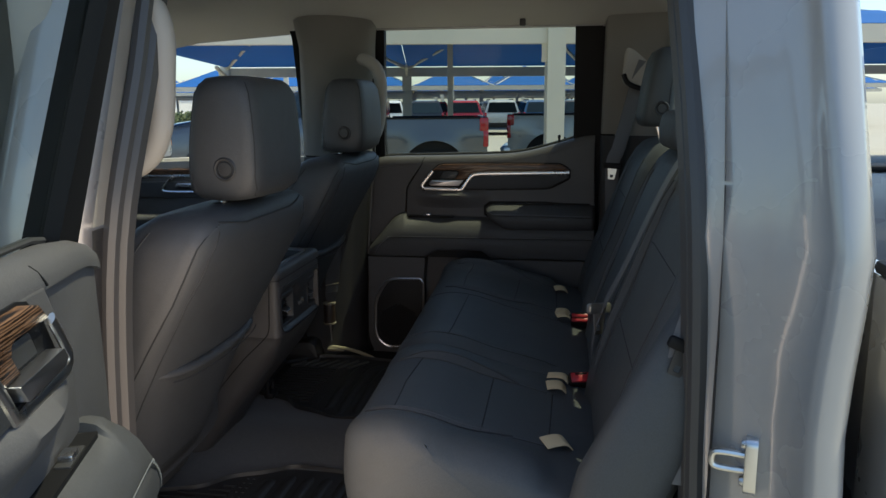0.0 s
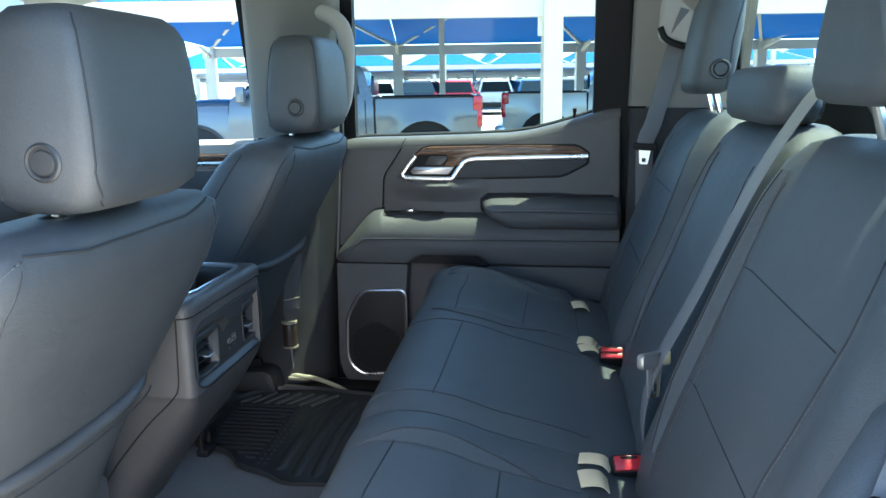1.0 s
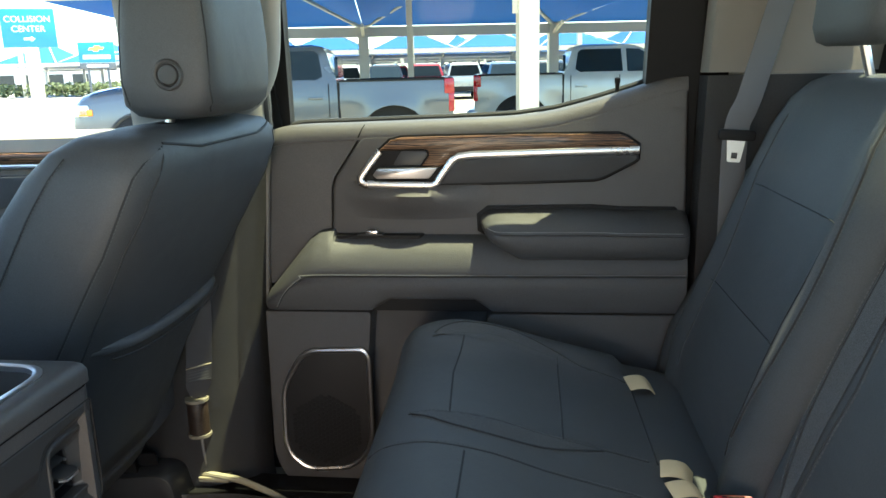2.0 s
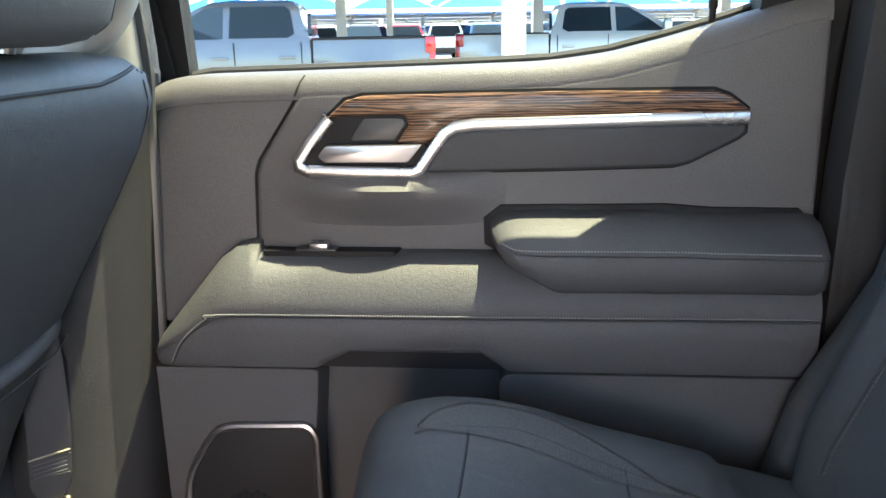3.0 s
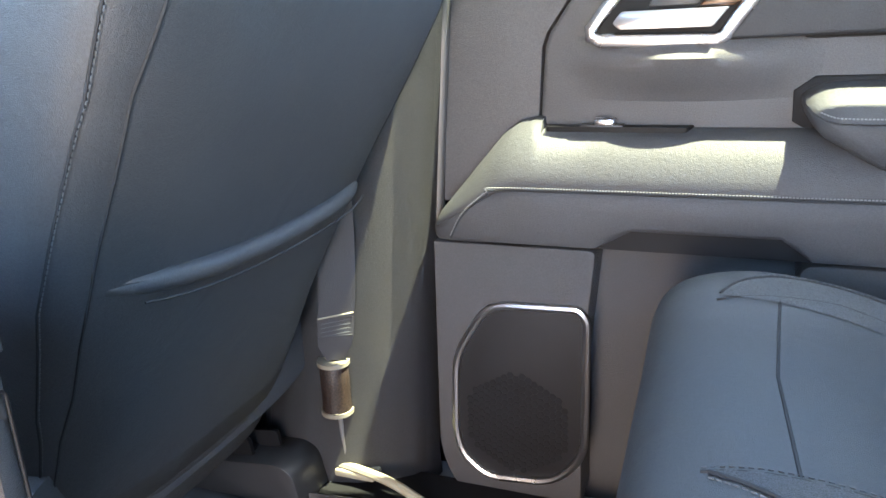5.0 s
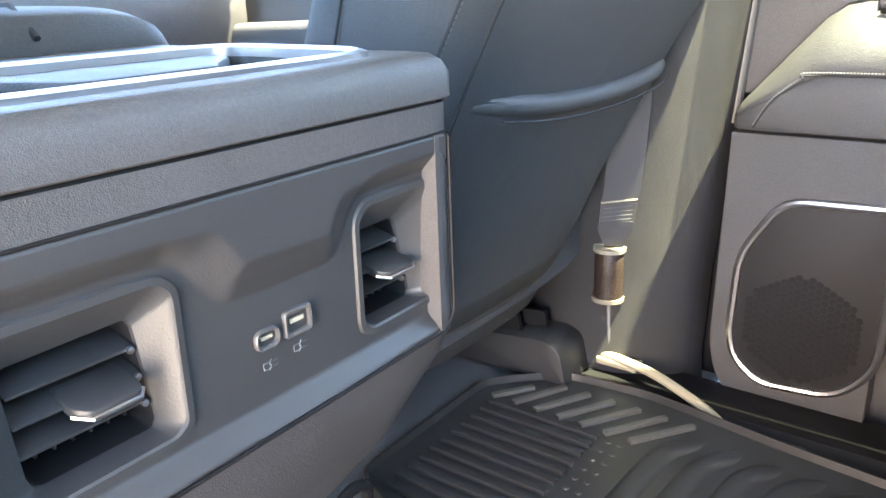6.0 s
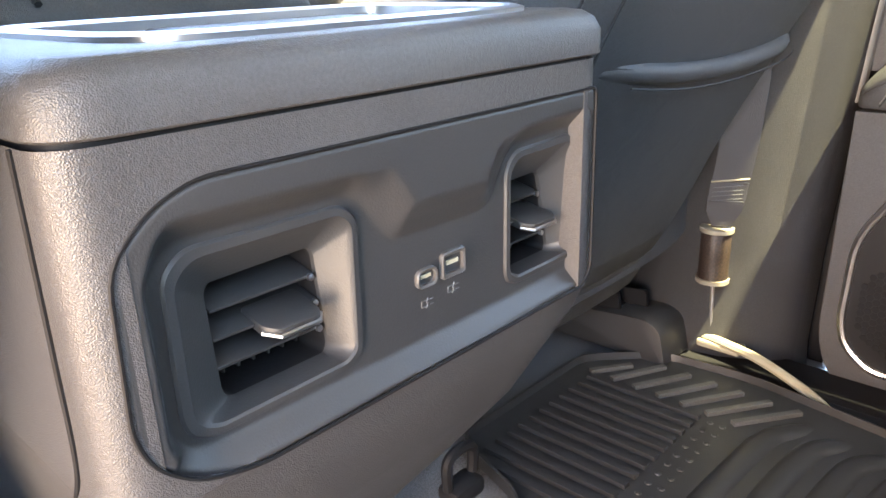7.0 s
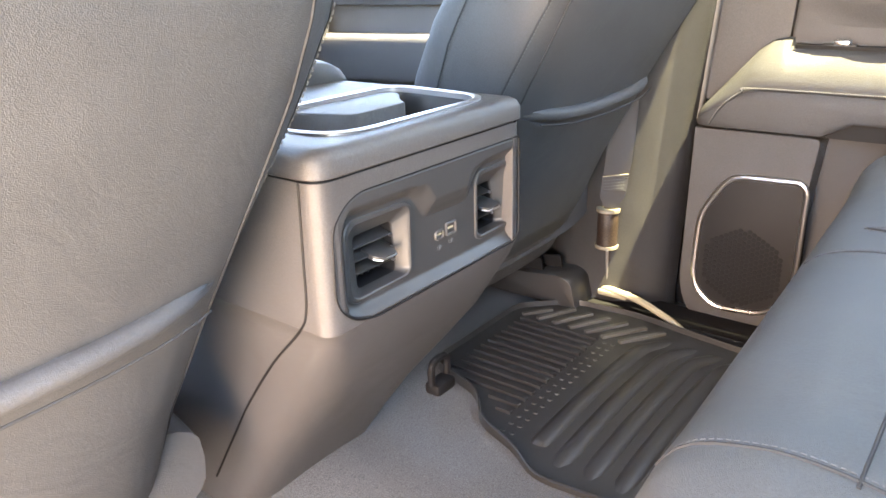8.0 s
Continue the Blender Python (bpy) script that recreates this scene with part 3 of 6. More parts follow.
def rear_door(s, at, turn, label, name):
    """A rear door with its trim. Outlines are in the closed door's plane: x towards the rear, z up; depth 0 lies on the upper panel, positive outwards.
    s: 1 for the far side, -1 for the near one."""
    d = thing(name, label, "door", at, "structure", turn=turn)
    hx, hy = -0.46, 0.84

    def put(nm, bm, material, parent=None, lab="", smooth=35):
        for v in bm.verts:
            v.co = Vector((v.co.x - hx, s * v.co.y, v.co.z))
        return part(nm, bm, material, parent or d, lab, smooth)

    def lean0(bm):
        for v in bm.verts:
            v.co.y += lean_in(v.co.z) - 0.90
        return bm
    # outer skin and core
    put("outer_skin", join(prism(rounded([(-0.455, 0.56), (0.40, 0.56), (0.40, 1.42), (-0.455, 1.40)], 0.03), 0.085, 0.115, 0.01)), PAINT)
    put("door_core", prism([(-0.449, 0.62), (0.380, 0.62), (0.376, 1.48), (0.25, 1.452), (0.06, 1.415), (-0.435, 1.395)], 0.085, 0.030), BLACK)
    # upper panel with its crease, front strip set back
    up = [(-0.312, 1.205), (-0.306, 1.30), (-0.300, 1.318), (-0.245, 1.398), (-0.236, 1.400)] + [(x, z - 0.024) for x, z in BELT_TOP[4:]] + [(0.376, 1.25), (0.376, 1.16), (0.0, 1.16)]
    put("upper_panel", prism(up, 0.030, 0.0, 0.007, 3), PLASTIC_UP)
    fr = [(-0.449, 1.10), (-0.438, 1.30), (-0.434, 1.375), (-0.424, 1.388), (-0.37, 1.397), (-0.246, 1.399), (-0.2485, 1.398), (-0.304, 1.318), (-0.3100, 1.30), (-0.316, 1.19), (-0.321, 1.10)]
    put("front_panel", prism(fr, 0.030, 0.006, 0.007, 3), PLASTIC_UP)
    # belt shelf turning to the glass
    rings = []
    for x, _, z in smooth_path([(x, 0, z) for x, z in BELT_TOP], 4):
        rings.append([(x, 0.012, z - 0.034), (x, 0.0008, z - 0.032), (x, 0.0010, z - 0.024), (x, 0.0045, z - 0.012), (x, 0.0125, z - 0.003), (x, 0.026, z + 0.0015), (x, 0.055, z - 0.002), (x, 0.06, z - 0.03)])
    put("belt_top", loft(rings), PLASTIC_UP)
    put("belt_crease", tube([(-0.250, -0.0006, 1.396), (-0.2465, 0.0022, 1.404), (-0.243, 0.006, 1.412), (-0.2385, 0.0125, 1.4195)], 0.0016, 6), BLACK)
    put("window_seal", tube([(x, 0.058, z + 0.004) for x, z in BELT_TOP], 0.005, 6), SEAL)
    # bulge under the handle
    rings = []
    for k in range(25):
        t = k / 24
        x = -0.298 + 0.318 * t
        a = math.sin(math.pi * t) ** 1.4
        rings.append([(x, 0.02, 1.318), (x, 0.001 - 0.004 * a, 1.312), (x, 0.002 - 0.022 * a, 1.300), (x, 0.002 - 0.037 * a, 1.285), (x, 0.002 - 0.031 * a, 1.270), (x, 0.002 - 0.014 * a, 1.252), (x, 0.0012 - 0.002 * a, 1.236), (x, 0.003, 1.226), (x, 0.02, 1.222)])
    put("handle_bulge", loft(rings), PLASTIC_UP, smooth=60)
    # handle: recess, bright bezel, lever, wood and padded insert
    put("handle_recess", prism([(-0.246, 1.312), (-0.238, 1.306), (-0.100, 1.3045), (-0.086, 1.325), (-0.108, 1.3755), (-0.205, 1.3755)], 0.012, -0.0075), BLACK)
    put("recess_plate", prism(rounded([(-0.182, 1.343), (-0.128, 1.343), (-0.113, 1.363), (-0.118, 1.370), (-0.165, 1.370)], 0.004), -0.007, -0.0095, 0.001), PLASTIC_SMOOTH)
    # black plate draws the shadow gap round wood and pad as a dark border
    put("insert_shadow_plate", prism([(-0.214, 1.372), (-0.190, 1.3940), (-0.166, 1.3998), (0.06, 1.4025), (0.247, 1.4015), (0.266, 1.3945), (0.2880, 1.378), (0.2880, 1.348), (0.279, 1.3400), (0.224, 1.3115), (0.206, 1.3065), (0.06, 1.3028), (-0.098, 1.3005), (-0.240, 1.3015)], 0.004, -0.0015, 0.001), BLACK)
    wood = put("wood_trim", prism(WOOD_OUT, 0.004, -0.015, 0.003, 2), WOOD, lab="glossy dark walnut veneer strip")
    put("padded_insert", prism(PAD_OUT, 0.004, -0.017, 0.006, 3), PAD)
    bez = [(-0.206, 1.371), (-0.228, 1.345), (-0.247, 1.320), (-0.246, 1.311), (-0.236, 1.3065), (-0.17, 1.305), (-0.106, 1.304), (-0.097, 1.308), (-0.083, 1.329), (-0.066, 1.352), (-0.054, 1.359), (-0.03, 1.362), (0.06, 1.3635), (0.16, 1.3655), (0.2835, 1.3675)]
    put("bezel", tube([(x, -0.016, z) for x, z in bez], 0.0078, 10, flat=0.5, up=(0, 1, 0)), CHROME, lab="bright satin chrome bezel")
    lev = rounded([(-0.220, 1.326), (-0.210, 1.3385), (-0.093, 1.3395), (-0.110, 1.3185), (-0.212, 1.3185)], 0.003)
    put("lever", prism(lev, -0.006, -0.025, 0.0060, 2), CHROME_DARK, lab="bright chrome pull lever")
    # shoulder bolster with the switch shelf
    prof = [(0.03, 1.204), (-0.004, 1.205), (-0.018, 1.2025), (-0.036, 1.192), (-0.052, 1.174), (-0.061, 1.152), (-0.0635, 1.140), (-0.0625, 1.1335), (-0.061, 1.1325), (-0.0625, 1.131), (-0.063, 1.11), (-0.060, 1.075), (-0.056, 1.063), (-0.045, 1.059), (0.03, 1.059)]
    def foot(x):
        """The bolster's lower edge lifts over the map pocket."""
        return 1.059 + 0.026 * max(0.0, min(1.0, (x + 0.232) / 0.045, (0.012 - x) / 0.035))
    cols = [(-0.447, 1.088, 0.60), (-0.438, 1.100, 0.82), (-0.415, 1.127, 0.95), (-0.385, 1.162, 1.0), (-0.355, 1.197, 1.0), (-0.335, 1.2125, 1.0), (-0.315, 1.2165, 1.0), (-0.304, 1.2165, 1.0), (-0.303, 1.204, 1.0), (-0.232, 1.204, 1.0), (-0.209, 1.204, 1.0), (-0.187, 1.204, 1.0), (-0.10, 1.204, 1.0), (-0.023, 1.2042, 1.0), (-0.005, 1.2044, 1.0), (0.012, 1.2046, 1.0), (0.18, 1.206, 1.0), (0.372, 1.206, 1.0)]
    rings = []
    for x, top, dep in cols:
        k = (top - 1.059) / (1.204 - 1.059)
        b = foot(x)
        row = []
        for y, z0 in prof:
            z = min(1.059 + (z0 - 1.059) * (1 if z0 < 1.13 and top > 1.19 else k), top)
            if top > 1.206:
                z = z0 if z0 < 1.186 else 1.186 + (z0 - 1.186) * (top - 1.186) / 0.019
            if z < 1.11 and b > 1.0595:
                z = b + (z - 1.059) * (1.11 - b) / 0.051
            row.append((x, y * dep if y < 0 else y, z))
        rings.append(row)
    bol = put("bolster", loft(rings), SOFT, smooth=50)
    st = [(-0.418, -0.0560, 1.066), (-0.402, -0.060, 1.094), (-0.385, -0.0620, 1.112), (-0.365, -0.0640, 1.127), (-0.345, -0.0643, 1.1335), (-0.12, -0.0645, 1.1345), (0.10, -0.0645, 1.1355), (0.37, -0.0645, 1.137)]
    st = drape(tree_of(bol), [(p.x - hx, -s * 0.3, p.z) for p in smooth_path(st, 8)], (0, s, 0), 0.0003, 0.006)
    part("stitching", dashes([p + Vector((0, -0.0016 * s, 0.0028)) for p in st], 0.0024, 0.0012, 0.0009), THREAD, bol, "pale stitching")
    part("seam", tube([p + Vector((0, 0, -0.0008)) for p in st], 0.0012, 6), SEAM, bol)
    # window switch in the shelf
    put("switch_pocket", prism(rounded([(-0.300, -0.022), (-0.130, -0.022), (-0.124, 0.004), (-0.295, 0.004)], 0.006), 1.200, 1.2064, axis="z"), BLACK)
    sw = put("switch_base", prism(rounded([(-0.258, -0.020), (-0.205, -0.020), (-0.205, -0.002), (-0.258, -0.002)], 0.003), 1.204, 1.2085, 0.001, axis="z"), PLASTIC_SMOOTH)
    put("switch", box(-0.240, -0.216, -0.019, -0.003, 1.207, 1.2155, 0.002), CHROME_DARK, sw, "bright window switch key")
    # armrest
    prof = [(0.02, 1.262), (-0.004, 1.2645), (-0.030, 1.258), (-0.060, 1.238), (-0.074, 1.2245), (-0.077, 1.219), (-0.0745, 1.2165), (-0.0765, 1.213), (-0.076, 1.195), (-0.071, 1.176), (-0.062, 1.170), (0.02, 1.170)]
    rings = []
    # x, depth share, height of the lower edge, of the stitched edge, of the top
    for x, k, zb, zs, zt in ((-0.0125, 0.30, 1.2330, 1.2370, 1.2420), (-0.009, 0.50, 1.2240, 1.2330, 1.2465), (-0.002, 0.74, 1.2130, 1.2270, 1.2510), (0.008, 0.90, 1.2020, 1.2225, 1.2540), (0.022, 0.98, 1.1945, 1.2195, 1.2560), (0.045, 1.0, 1.1810, 1.2190, 1.2565), (0.064, 1.0, 1.1705, 1.2190, 1.2565),
                             (0.072, 1.0, 1.1690, 1.2190, 1.2565), (0.20, 1.0, 1.1690, 1.2190, 1.2565), (0.25, 1.0, 1.169, 1.2175, 1.2530), (0.36, 1.0, 1.169, 1.2160, 1.2520), (0.370, 0.93, 1.171, 1.2160, 1.2505), (0.3745, 0.75, 1.176, 1.2160, 1.2470)):
        rings.append([(x, y * k if y < 0 else y, zs + (z - 1.219) * (zt - zs) / 0.0455 if z > 1.219 else zb + (z - 1.170) * (zs - zb) / 0.049) for y, z in prof])
    arm = put("armrest", loft(rings), SOFT, smooth=50)
    sl = smooth_path([(0.003, -0.0640, 1.2265), (0.012, -0.0705, 1.2235), (0.022, -0.0750, 1.2218), (0.06, -0.0765, 1.2212), (0.20, -0.0768, 1.2212), (0.25, -0.0767, 1.2197), (0.36, -0.0765, 1.2180)], 6)
    put("stitching", dashes([p + Vector((0, 0.0004, 0.0026)) for p in sl], 0.0024, 0.0012, 0.0009), THREAD, arm, "pale stitching")
    put("arm_recess", prism([(-0.020, 1.212), (-0.021, 1.246), (0.000, 1.2620), (0.20, 1.2635), (0.255, 1.2590), (0.355, 1.2580), (0.374, 1.240), (0.376, 1.165), (0.062, 1.165), (-0.004, 1.202)], 0.002, -0.0045, 0.002), BLACK)
    # lower panel: front section with the loudspeaker, pocket, rear section
    fl = rounded([(-0.447, 1.056), (-0.231, 1.056), (-0.246, 0.90), (-0.246, 0.66), (-0.375, 0.645), (-0.435, 0.690), (-0.452, 0.745)], [0.002, 0.01, 0.02, 0.03, 0.03, 0.03, 0.03])
    put("lower_panel", prism(fl, 0.03, -0.046, 0.008, 3), PLASTIC)
    put("pocket_back", prism([(-0.24, 1.10), (0.03, 1.10), (0.03, 0.64), (-0.26, 0.64)], 0.03, 0.020), PLASTIC)
    # black block stands in for the recess's shade under the lifted bolster
    put("pocket_shade_block", prism([(-0.236, 1.058), (-0.205, 1.10), (-0.012, 1.10), (0.016, 1.058)], 0.006, -0.040), BLACK)
    rr = rounded([(-0.002, 1.056), (0.374, 1.056), (0.374, 0.64), (0.02, 0.64)], [0.02, 0.003, 0.01, 0.01])
    put("rear_panel", prism(rr, 0.03, -0.048, 0.012, 4), PLASTIC)
    # loudspeaker
    sp = put("speaker", prism(rounded(SPK, 0.006), -0.040, -0.0485, 0.002), SPEAKER, lab="dark loudspeaker grille")
    rim = rounded(SPK, [0.03, 0.03, 0.03, 0.014, 0.014, 0.03, 0.03, 0.03, 0.03], 5)
    put("speaker_rim", tube([(x, -0.049, z) for x, z in rim], 0.0055, 8, True, flat=0.9, up=(0, 1, 0)), CHROME_DARK, sp, "bright satin rim")
    # hexagon relief over the cone
    hexes = []
    for i in range(-9, 10):
        for j in range(-9, 10):
            cx, cz = -0.335 + i * 0.0084, 0.800 + (j + 0.5 * (i % 2)) * 0.0097
            if (cx + 0.335) ** 2 + (cz - 0.80) ** 2 < 0.074 ** 2:
                h = bmesh.new()
                lo = [h.verts.new((cx + 0.0050 * math.cos(a), -0.0485, cz + 0.0050 * math.sin(a))) for a in [k * math.pi / 3 for k in range(6)]]
                hi = [h.verts.new((cx + 0.0047 * math.cos(a), -0.0489, cz + 0.0047 * math.sin(a))) for a in [k * math.pi / 3 for k in range(6)]]
                h.faces.new(hi)
                for k in range(6):
                    h.faces.new((lo[k], lo[(k + 1) % 6], hi[(k + 1) % 6], hi[k]))
                hexes.append(h)
    g = put("grille_cells", join(*hexes), MESH_BLACK, sp)
    g["kind"] = "stuff"
    # window frame, glass, black rear post
    o = rounded([(-0.462, 1.36), (0.392, 1.36), (0.380, 1.925), (-0.462, 1.925)], [0.01, 0.01, 0.05, 0.05], 5)
    i = rounded([(-0.413, 1.40), (0.296, 1.40), (0.292, 1.890), (-0.432, 1.900)], [0.01, 0.01, 0.035, 0.03], 5)
    put("window_frame", lean0(ring(o, i, 0.04, 0.085)), BLACK, smooth=25)
    put("glass", lean0(prism(i, 0.062, 0.066)), TINT)
    put("lock_pin", moved(turned([(0.004, 0.0), (0.004, 0.025), (0.0055, 0.028), (0.0055, 0.036), (0.0001, 0.038)], 10), Matrix.Translation((0.245, 0.030, 1.462))), BLACK, lab="black lock pin")
    return d


far_door = rear_door(1, (-0.46, 0.84, 0.0), 0, "closed rear door with dark gray trim panel and wood strip", "door_right_rear")
near_door = rear_door(-1, (-0.341, -0.965, 0.024), -72, "wide open rear door with gray trim panel and wood strip", "door_left_rear")


def front_door(s, name, label):
    d = thing(name, label, "door", (0, 0, 0), "structure")

    def put(nm, bm, material, parent=None, lab="", smooth=35):
        for v in bm.verts:
            v.co.y *= s
        return part(nm, bm, material, parent or d, lab, smooth)
    put("panel", prism([(-0.67, 0.66), (-0.67, 1.375), (-1.80, 1.355), (-1.80, 0.66)], 0.90, 0.835, 0.012, 3), PLASTIC_UP)
    put("belt_top", loft([[(x, 0.848, z - 0.044), (x, 0.838, z - 0.038), (x, 0.838, z - 0.012), (x, 0.848, z), (x, 0.90, z), (x, 0.90, z - 0.04)] for x, z in ((-0.68, 1.418), (-1.2, 1.412), (-1.82, 1.385))]), TRIM_LIGHT)
    put("outer_skin", prism([(-0.66, 0.56), (-0.66, 1.38), (-1.85, 1.36), (-1.85, 0.56)], 0.925, 0.955, 0.01), PAINT)
    put("wood_trim", prism(rounded([(-1.50, 1.368), (-0.70, 1.378), (-0.70, 1.357), (-1.50, 1.346)], 0.006), 0.85, 0.826, 0.004), WOOD, lab="glossy dark walnut veneer strip")
    put("bezel", tube([(-1.50, 0.828, 1.341), (-0.70, 0.828, 1.351)], 0.006, 8, flat=0.6, up=(0, 1, 0)), CHROME)
    put("padded_insert", prism(rounded([(-1.48, 1.318), (-0.72, 1.336), (-0.74, 1.265), (-1.40, 1.26)], 0.02), 0.84, 0.822, 0.008, 3), SOFT)
    put("armrest", prism(rounded([(-1.55, 1.19), (-0.72, 1.21), (-0.72, 1.10), (-1.5, 1.08)], 0.03), 0.84, 0.765, 0.02, 3), SOFT)
    put("handle_bezel", tube(smooth_path([(-1.22, 0.82, 1.342), (-1.26, 0.82, 1.30), (-1.24, 0.82, 1.285), (-1.08, 0.82, 1.288), (-1.06, 0.82, 1.30)], 4), 0.006, 8), CHROME)
    put("lever", prism(rounded([(-1.21, 1.303), (-1.20, 1.318), (-1.07, 1.32), (-1.08, 1.304)], 0.004), 0.83, 0.81, 0.004), CHROME, lab="bright chrome pull lever")
    i = [(-0.692, 1.37), (-0.688, 1.833), (-0.694, 1.872), (-0.712, 1.897), (-0.74, 1.906), (-0.80, 1.908), (-0.937, 1.902), (-1.05, 1.883), (-1.168, 1.850), (-1.376, 1.728), (-1.55, 1.600), (-1.75, 1.44), (-1.80, 1.36)]
    o = [(-0.650, 1.34), (-0.650, 1.855), (-0.655, 1.894), (-0.675, 1.927), (-0.72, 1.938), (-0.80, 1.941), (-0.937, 1.935), (-1.06, 1.916), (-1.182, 1.883), (-1.39, 1.761), (-1.57, 1.633), (-1.80, 1.46), (-1.86, 1.34)]
    put("window_frame", leant(ring(o, i, 0.86, 0.915)), BLACK, smooth=25)
    gl = put("glass", leant(prism(i, 0.90, 0.904)), GLASS)
    gl.visible_shadow = False
    mi = put("side_mirror", prism(rounded([(-1.555, 1.375), (-1.505, 1.375), (-1.505, 1.575), (-1.545, 1.575)], 0.018), 1.04, 1.35, 0.02, 3), BLACK)
    put("mirror_glass", prism(rounded([(1.055, 1.388), (1.335, 1.388), (1.335, 1.562), (1.055, 1.562)], 0.025), -1.505, -1.499, axis="x"), CHROME, mi)
    return d


front_door(1, "door_right_front", "closed front passenger door with wood strip and gray belt")
front_door(-1, "door_left_front", "closed driver door with dark trim")
# ---- seats ----
def skin_of(rows, n=36, p=3.6):
    """A padded body from rows (z, x, y, half depth, half width[, power])."""
    return loft([[(x + a, y + b, z) for a, b in oval(hx, hy, n, r[0] if r else p)] for z, x, y, hx, hy, *r in rows])


def front_seat(name, y0, dx, dz, label):
    """dx, dz: how far back and up the seat is set."""
    s = thing(name, label, "seat", (dx, y0, dz), group="front seats")
    # backrest, leaning back; local x towards the rear
    rows = [(0.86, -0.715, 0, 0.050, 0.17), (0.875, -0.705, 0, 0.092, 0.198), (0.93, -0.692, 0, 0.108, 0.206), (1.00, -0.671, 0, 0.114, 0.216), (1.10, -0.631, 0, 0.116, 0.236, 4.0),
            (1.20, -0.581, 0, 0.116, 0.256, 4.6), (1.28, -0.534, 0, 0.110, 0.268, 5.5), (1.35, -0.488, 0, 0.102, 0.272, 6.0), (1.40, -0.458, 0, 0.092, 0.268, 6.0), (1.43, -0.443, 0, 0.080, 0.252, 5.5), (1.447, -0.436, 0, 0.062, 0.225, 5.0), (1.455, -0.434, 0, 0.030, 0.18)]
    back = part("backrest", skin_of(rows, 40, 3.4), SEAT_DOORLIT, s, smooth=60)
    tree = tree_of(back)
    # seams on the side bolster and across the back
    def line(nm, pts, way, stitch=False, r=0.0014):
        laid = drape(tree, pts, way, 0.0002)
        if len(laid) > 3:
            sm = part(nm, tube(laid, r, 6), SEAM, back)
            if stitch:
                n = Vector(way) * -0.0008
                part("stitching", dashes([p + n + (Vector((0.004, 0, 0.002)) if way[0] == 0 else Vector((0, -0.005 if p.y > 0 else 0.005, 0))) for p in laid], 0.0034, 0.0022, 0.0006), THREAD_DIM, sm)
    for side in (-1, 1):
        w = (0, -side, 0)
        line("side_seam", [(-0.476, side, 1.425), (-0.520, side, 1.36), (-0.590, side, 1.25), (-0.660, side, 1.10), (-0.72, side, 0.95)], w, True)
        line("side_seam", [(-0.372, side, 1.432), (-0.388, side, 1.40), (-0.412, side, 1.35), (-0.440, side, 1.30), (-0.500, side, 1.21), (-0.545, side, 1.14), (-0.600, side, 1.03), (-0.64, side, 0.93)], w, True)
        line("back_seam", [(0, side * 0.205, 1.435), (0, side * 0.228, 1.38), (0, side * 0.235, 1.30), (0, side * 0.222, 1.18), (0, side * 0.204, 1.05), (0, side * 0.196, 0.93)], (-1, 0, 0))
    line("back_seam", [(0, -0.200, 1.438), (0, -0.11, 1.426), (0, 0.11, 1.426), (0, 0.200, 1.438)], (-1, 0, 0), False, 0.0022)
    # map pocket on the back: a second skin close to the cover, its mouth hemmed
    def on_back(y, z, lift):
        h, nn, _, _ = tree.ray_cast(Vector((0.3, y, z)), Vector((-1, 0, 0)))
        return (h + Vector((lift, 0, 0))) if h is not None else Vector((-0.5, y, z))
    prows = []
    for z, lift in ((1.140, 0.009), (1.125, 0.008), (1.08, 0.006), (1.02, 0.005), (0.96, 0.004), (0.91, 0.0015)):
        prows.append([on_back((0.205 if z > 1.12 else 0.198 if z > 1.05 else 0.178) * t, z + (0.016 * t * t if z > 1.12 else 0), lift * (1 - abs(t) ** 6)) for t in [i / 12 - 1 for i in range(25)]])
    pocket = part("map_pocket", loft(prows, closed=False), SEAT_DOORLIT, back, smooth=60)
    part("pocket_hem", tube([Vector(p) + Vector((-0.005 - 0.012 * abs(i / 12 - 1) ** 4, 0, -0.003)) for i, p in enumerate(prows[0])], 0.0125, 10, flat=0.8), SEAT_DOORLIT, pocket, smooth=60)
    part("pocket_seam", tube([Vector(p) + Vector((0.0060, 0, -0.0165)) for p in prows[0][1:-1]], 0.0012, 6), SEAM, pocket)
    # lower shield, cushion and base
    part("back_shield", skin_of([(0.78, -0.80, 0, 0.10, 0.19), (0.82, -0.77, 0, 0.13, 0.215), (0.90, -0.72, 0, 0.118, 0.225), (0.96, -0.70, 0, 0.10, 0.22)], 32, 3.2), PLASTIC, s, smooth=60)
    crows = []
    for x, z, h, w in ((-1.20, 0.955, 0.030, 0.22), (-1.185, 0.955, 0.058, 0.245), (-1.12, 0.950, 0.072, 0.262), (-0.95, 0.930, 0.078, 0.268), (-0.75, 0.915, 0.076, 0.262), (-0.62, 0.915, 0.06, 0.24)):
        crows.append([(x, b, z + a) for a, b in oval(h, w, 32, 3.6)])
    part("cushion", loft(crows), SEAT_DOORLIT, s, smooth=60)
    part("seat_base", box(-1.10, -0.84, -0.20, 0.20, 0.735 - dz, 0.86, 0.03), BLACK, s)
    for yy in (-0.20, 0.20):
        part("seat_rail", box(-1.20, -0.80, yy - 0.025, yy + 0.025, 0.695 - dz, 0.738 - dz, 0.008), BLACK, s)
        if yy * y0 < 0:
            continue
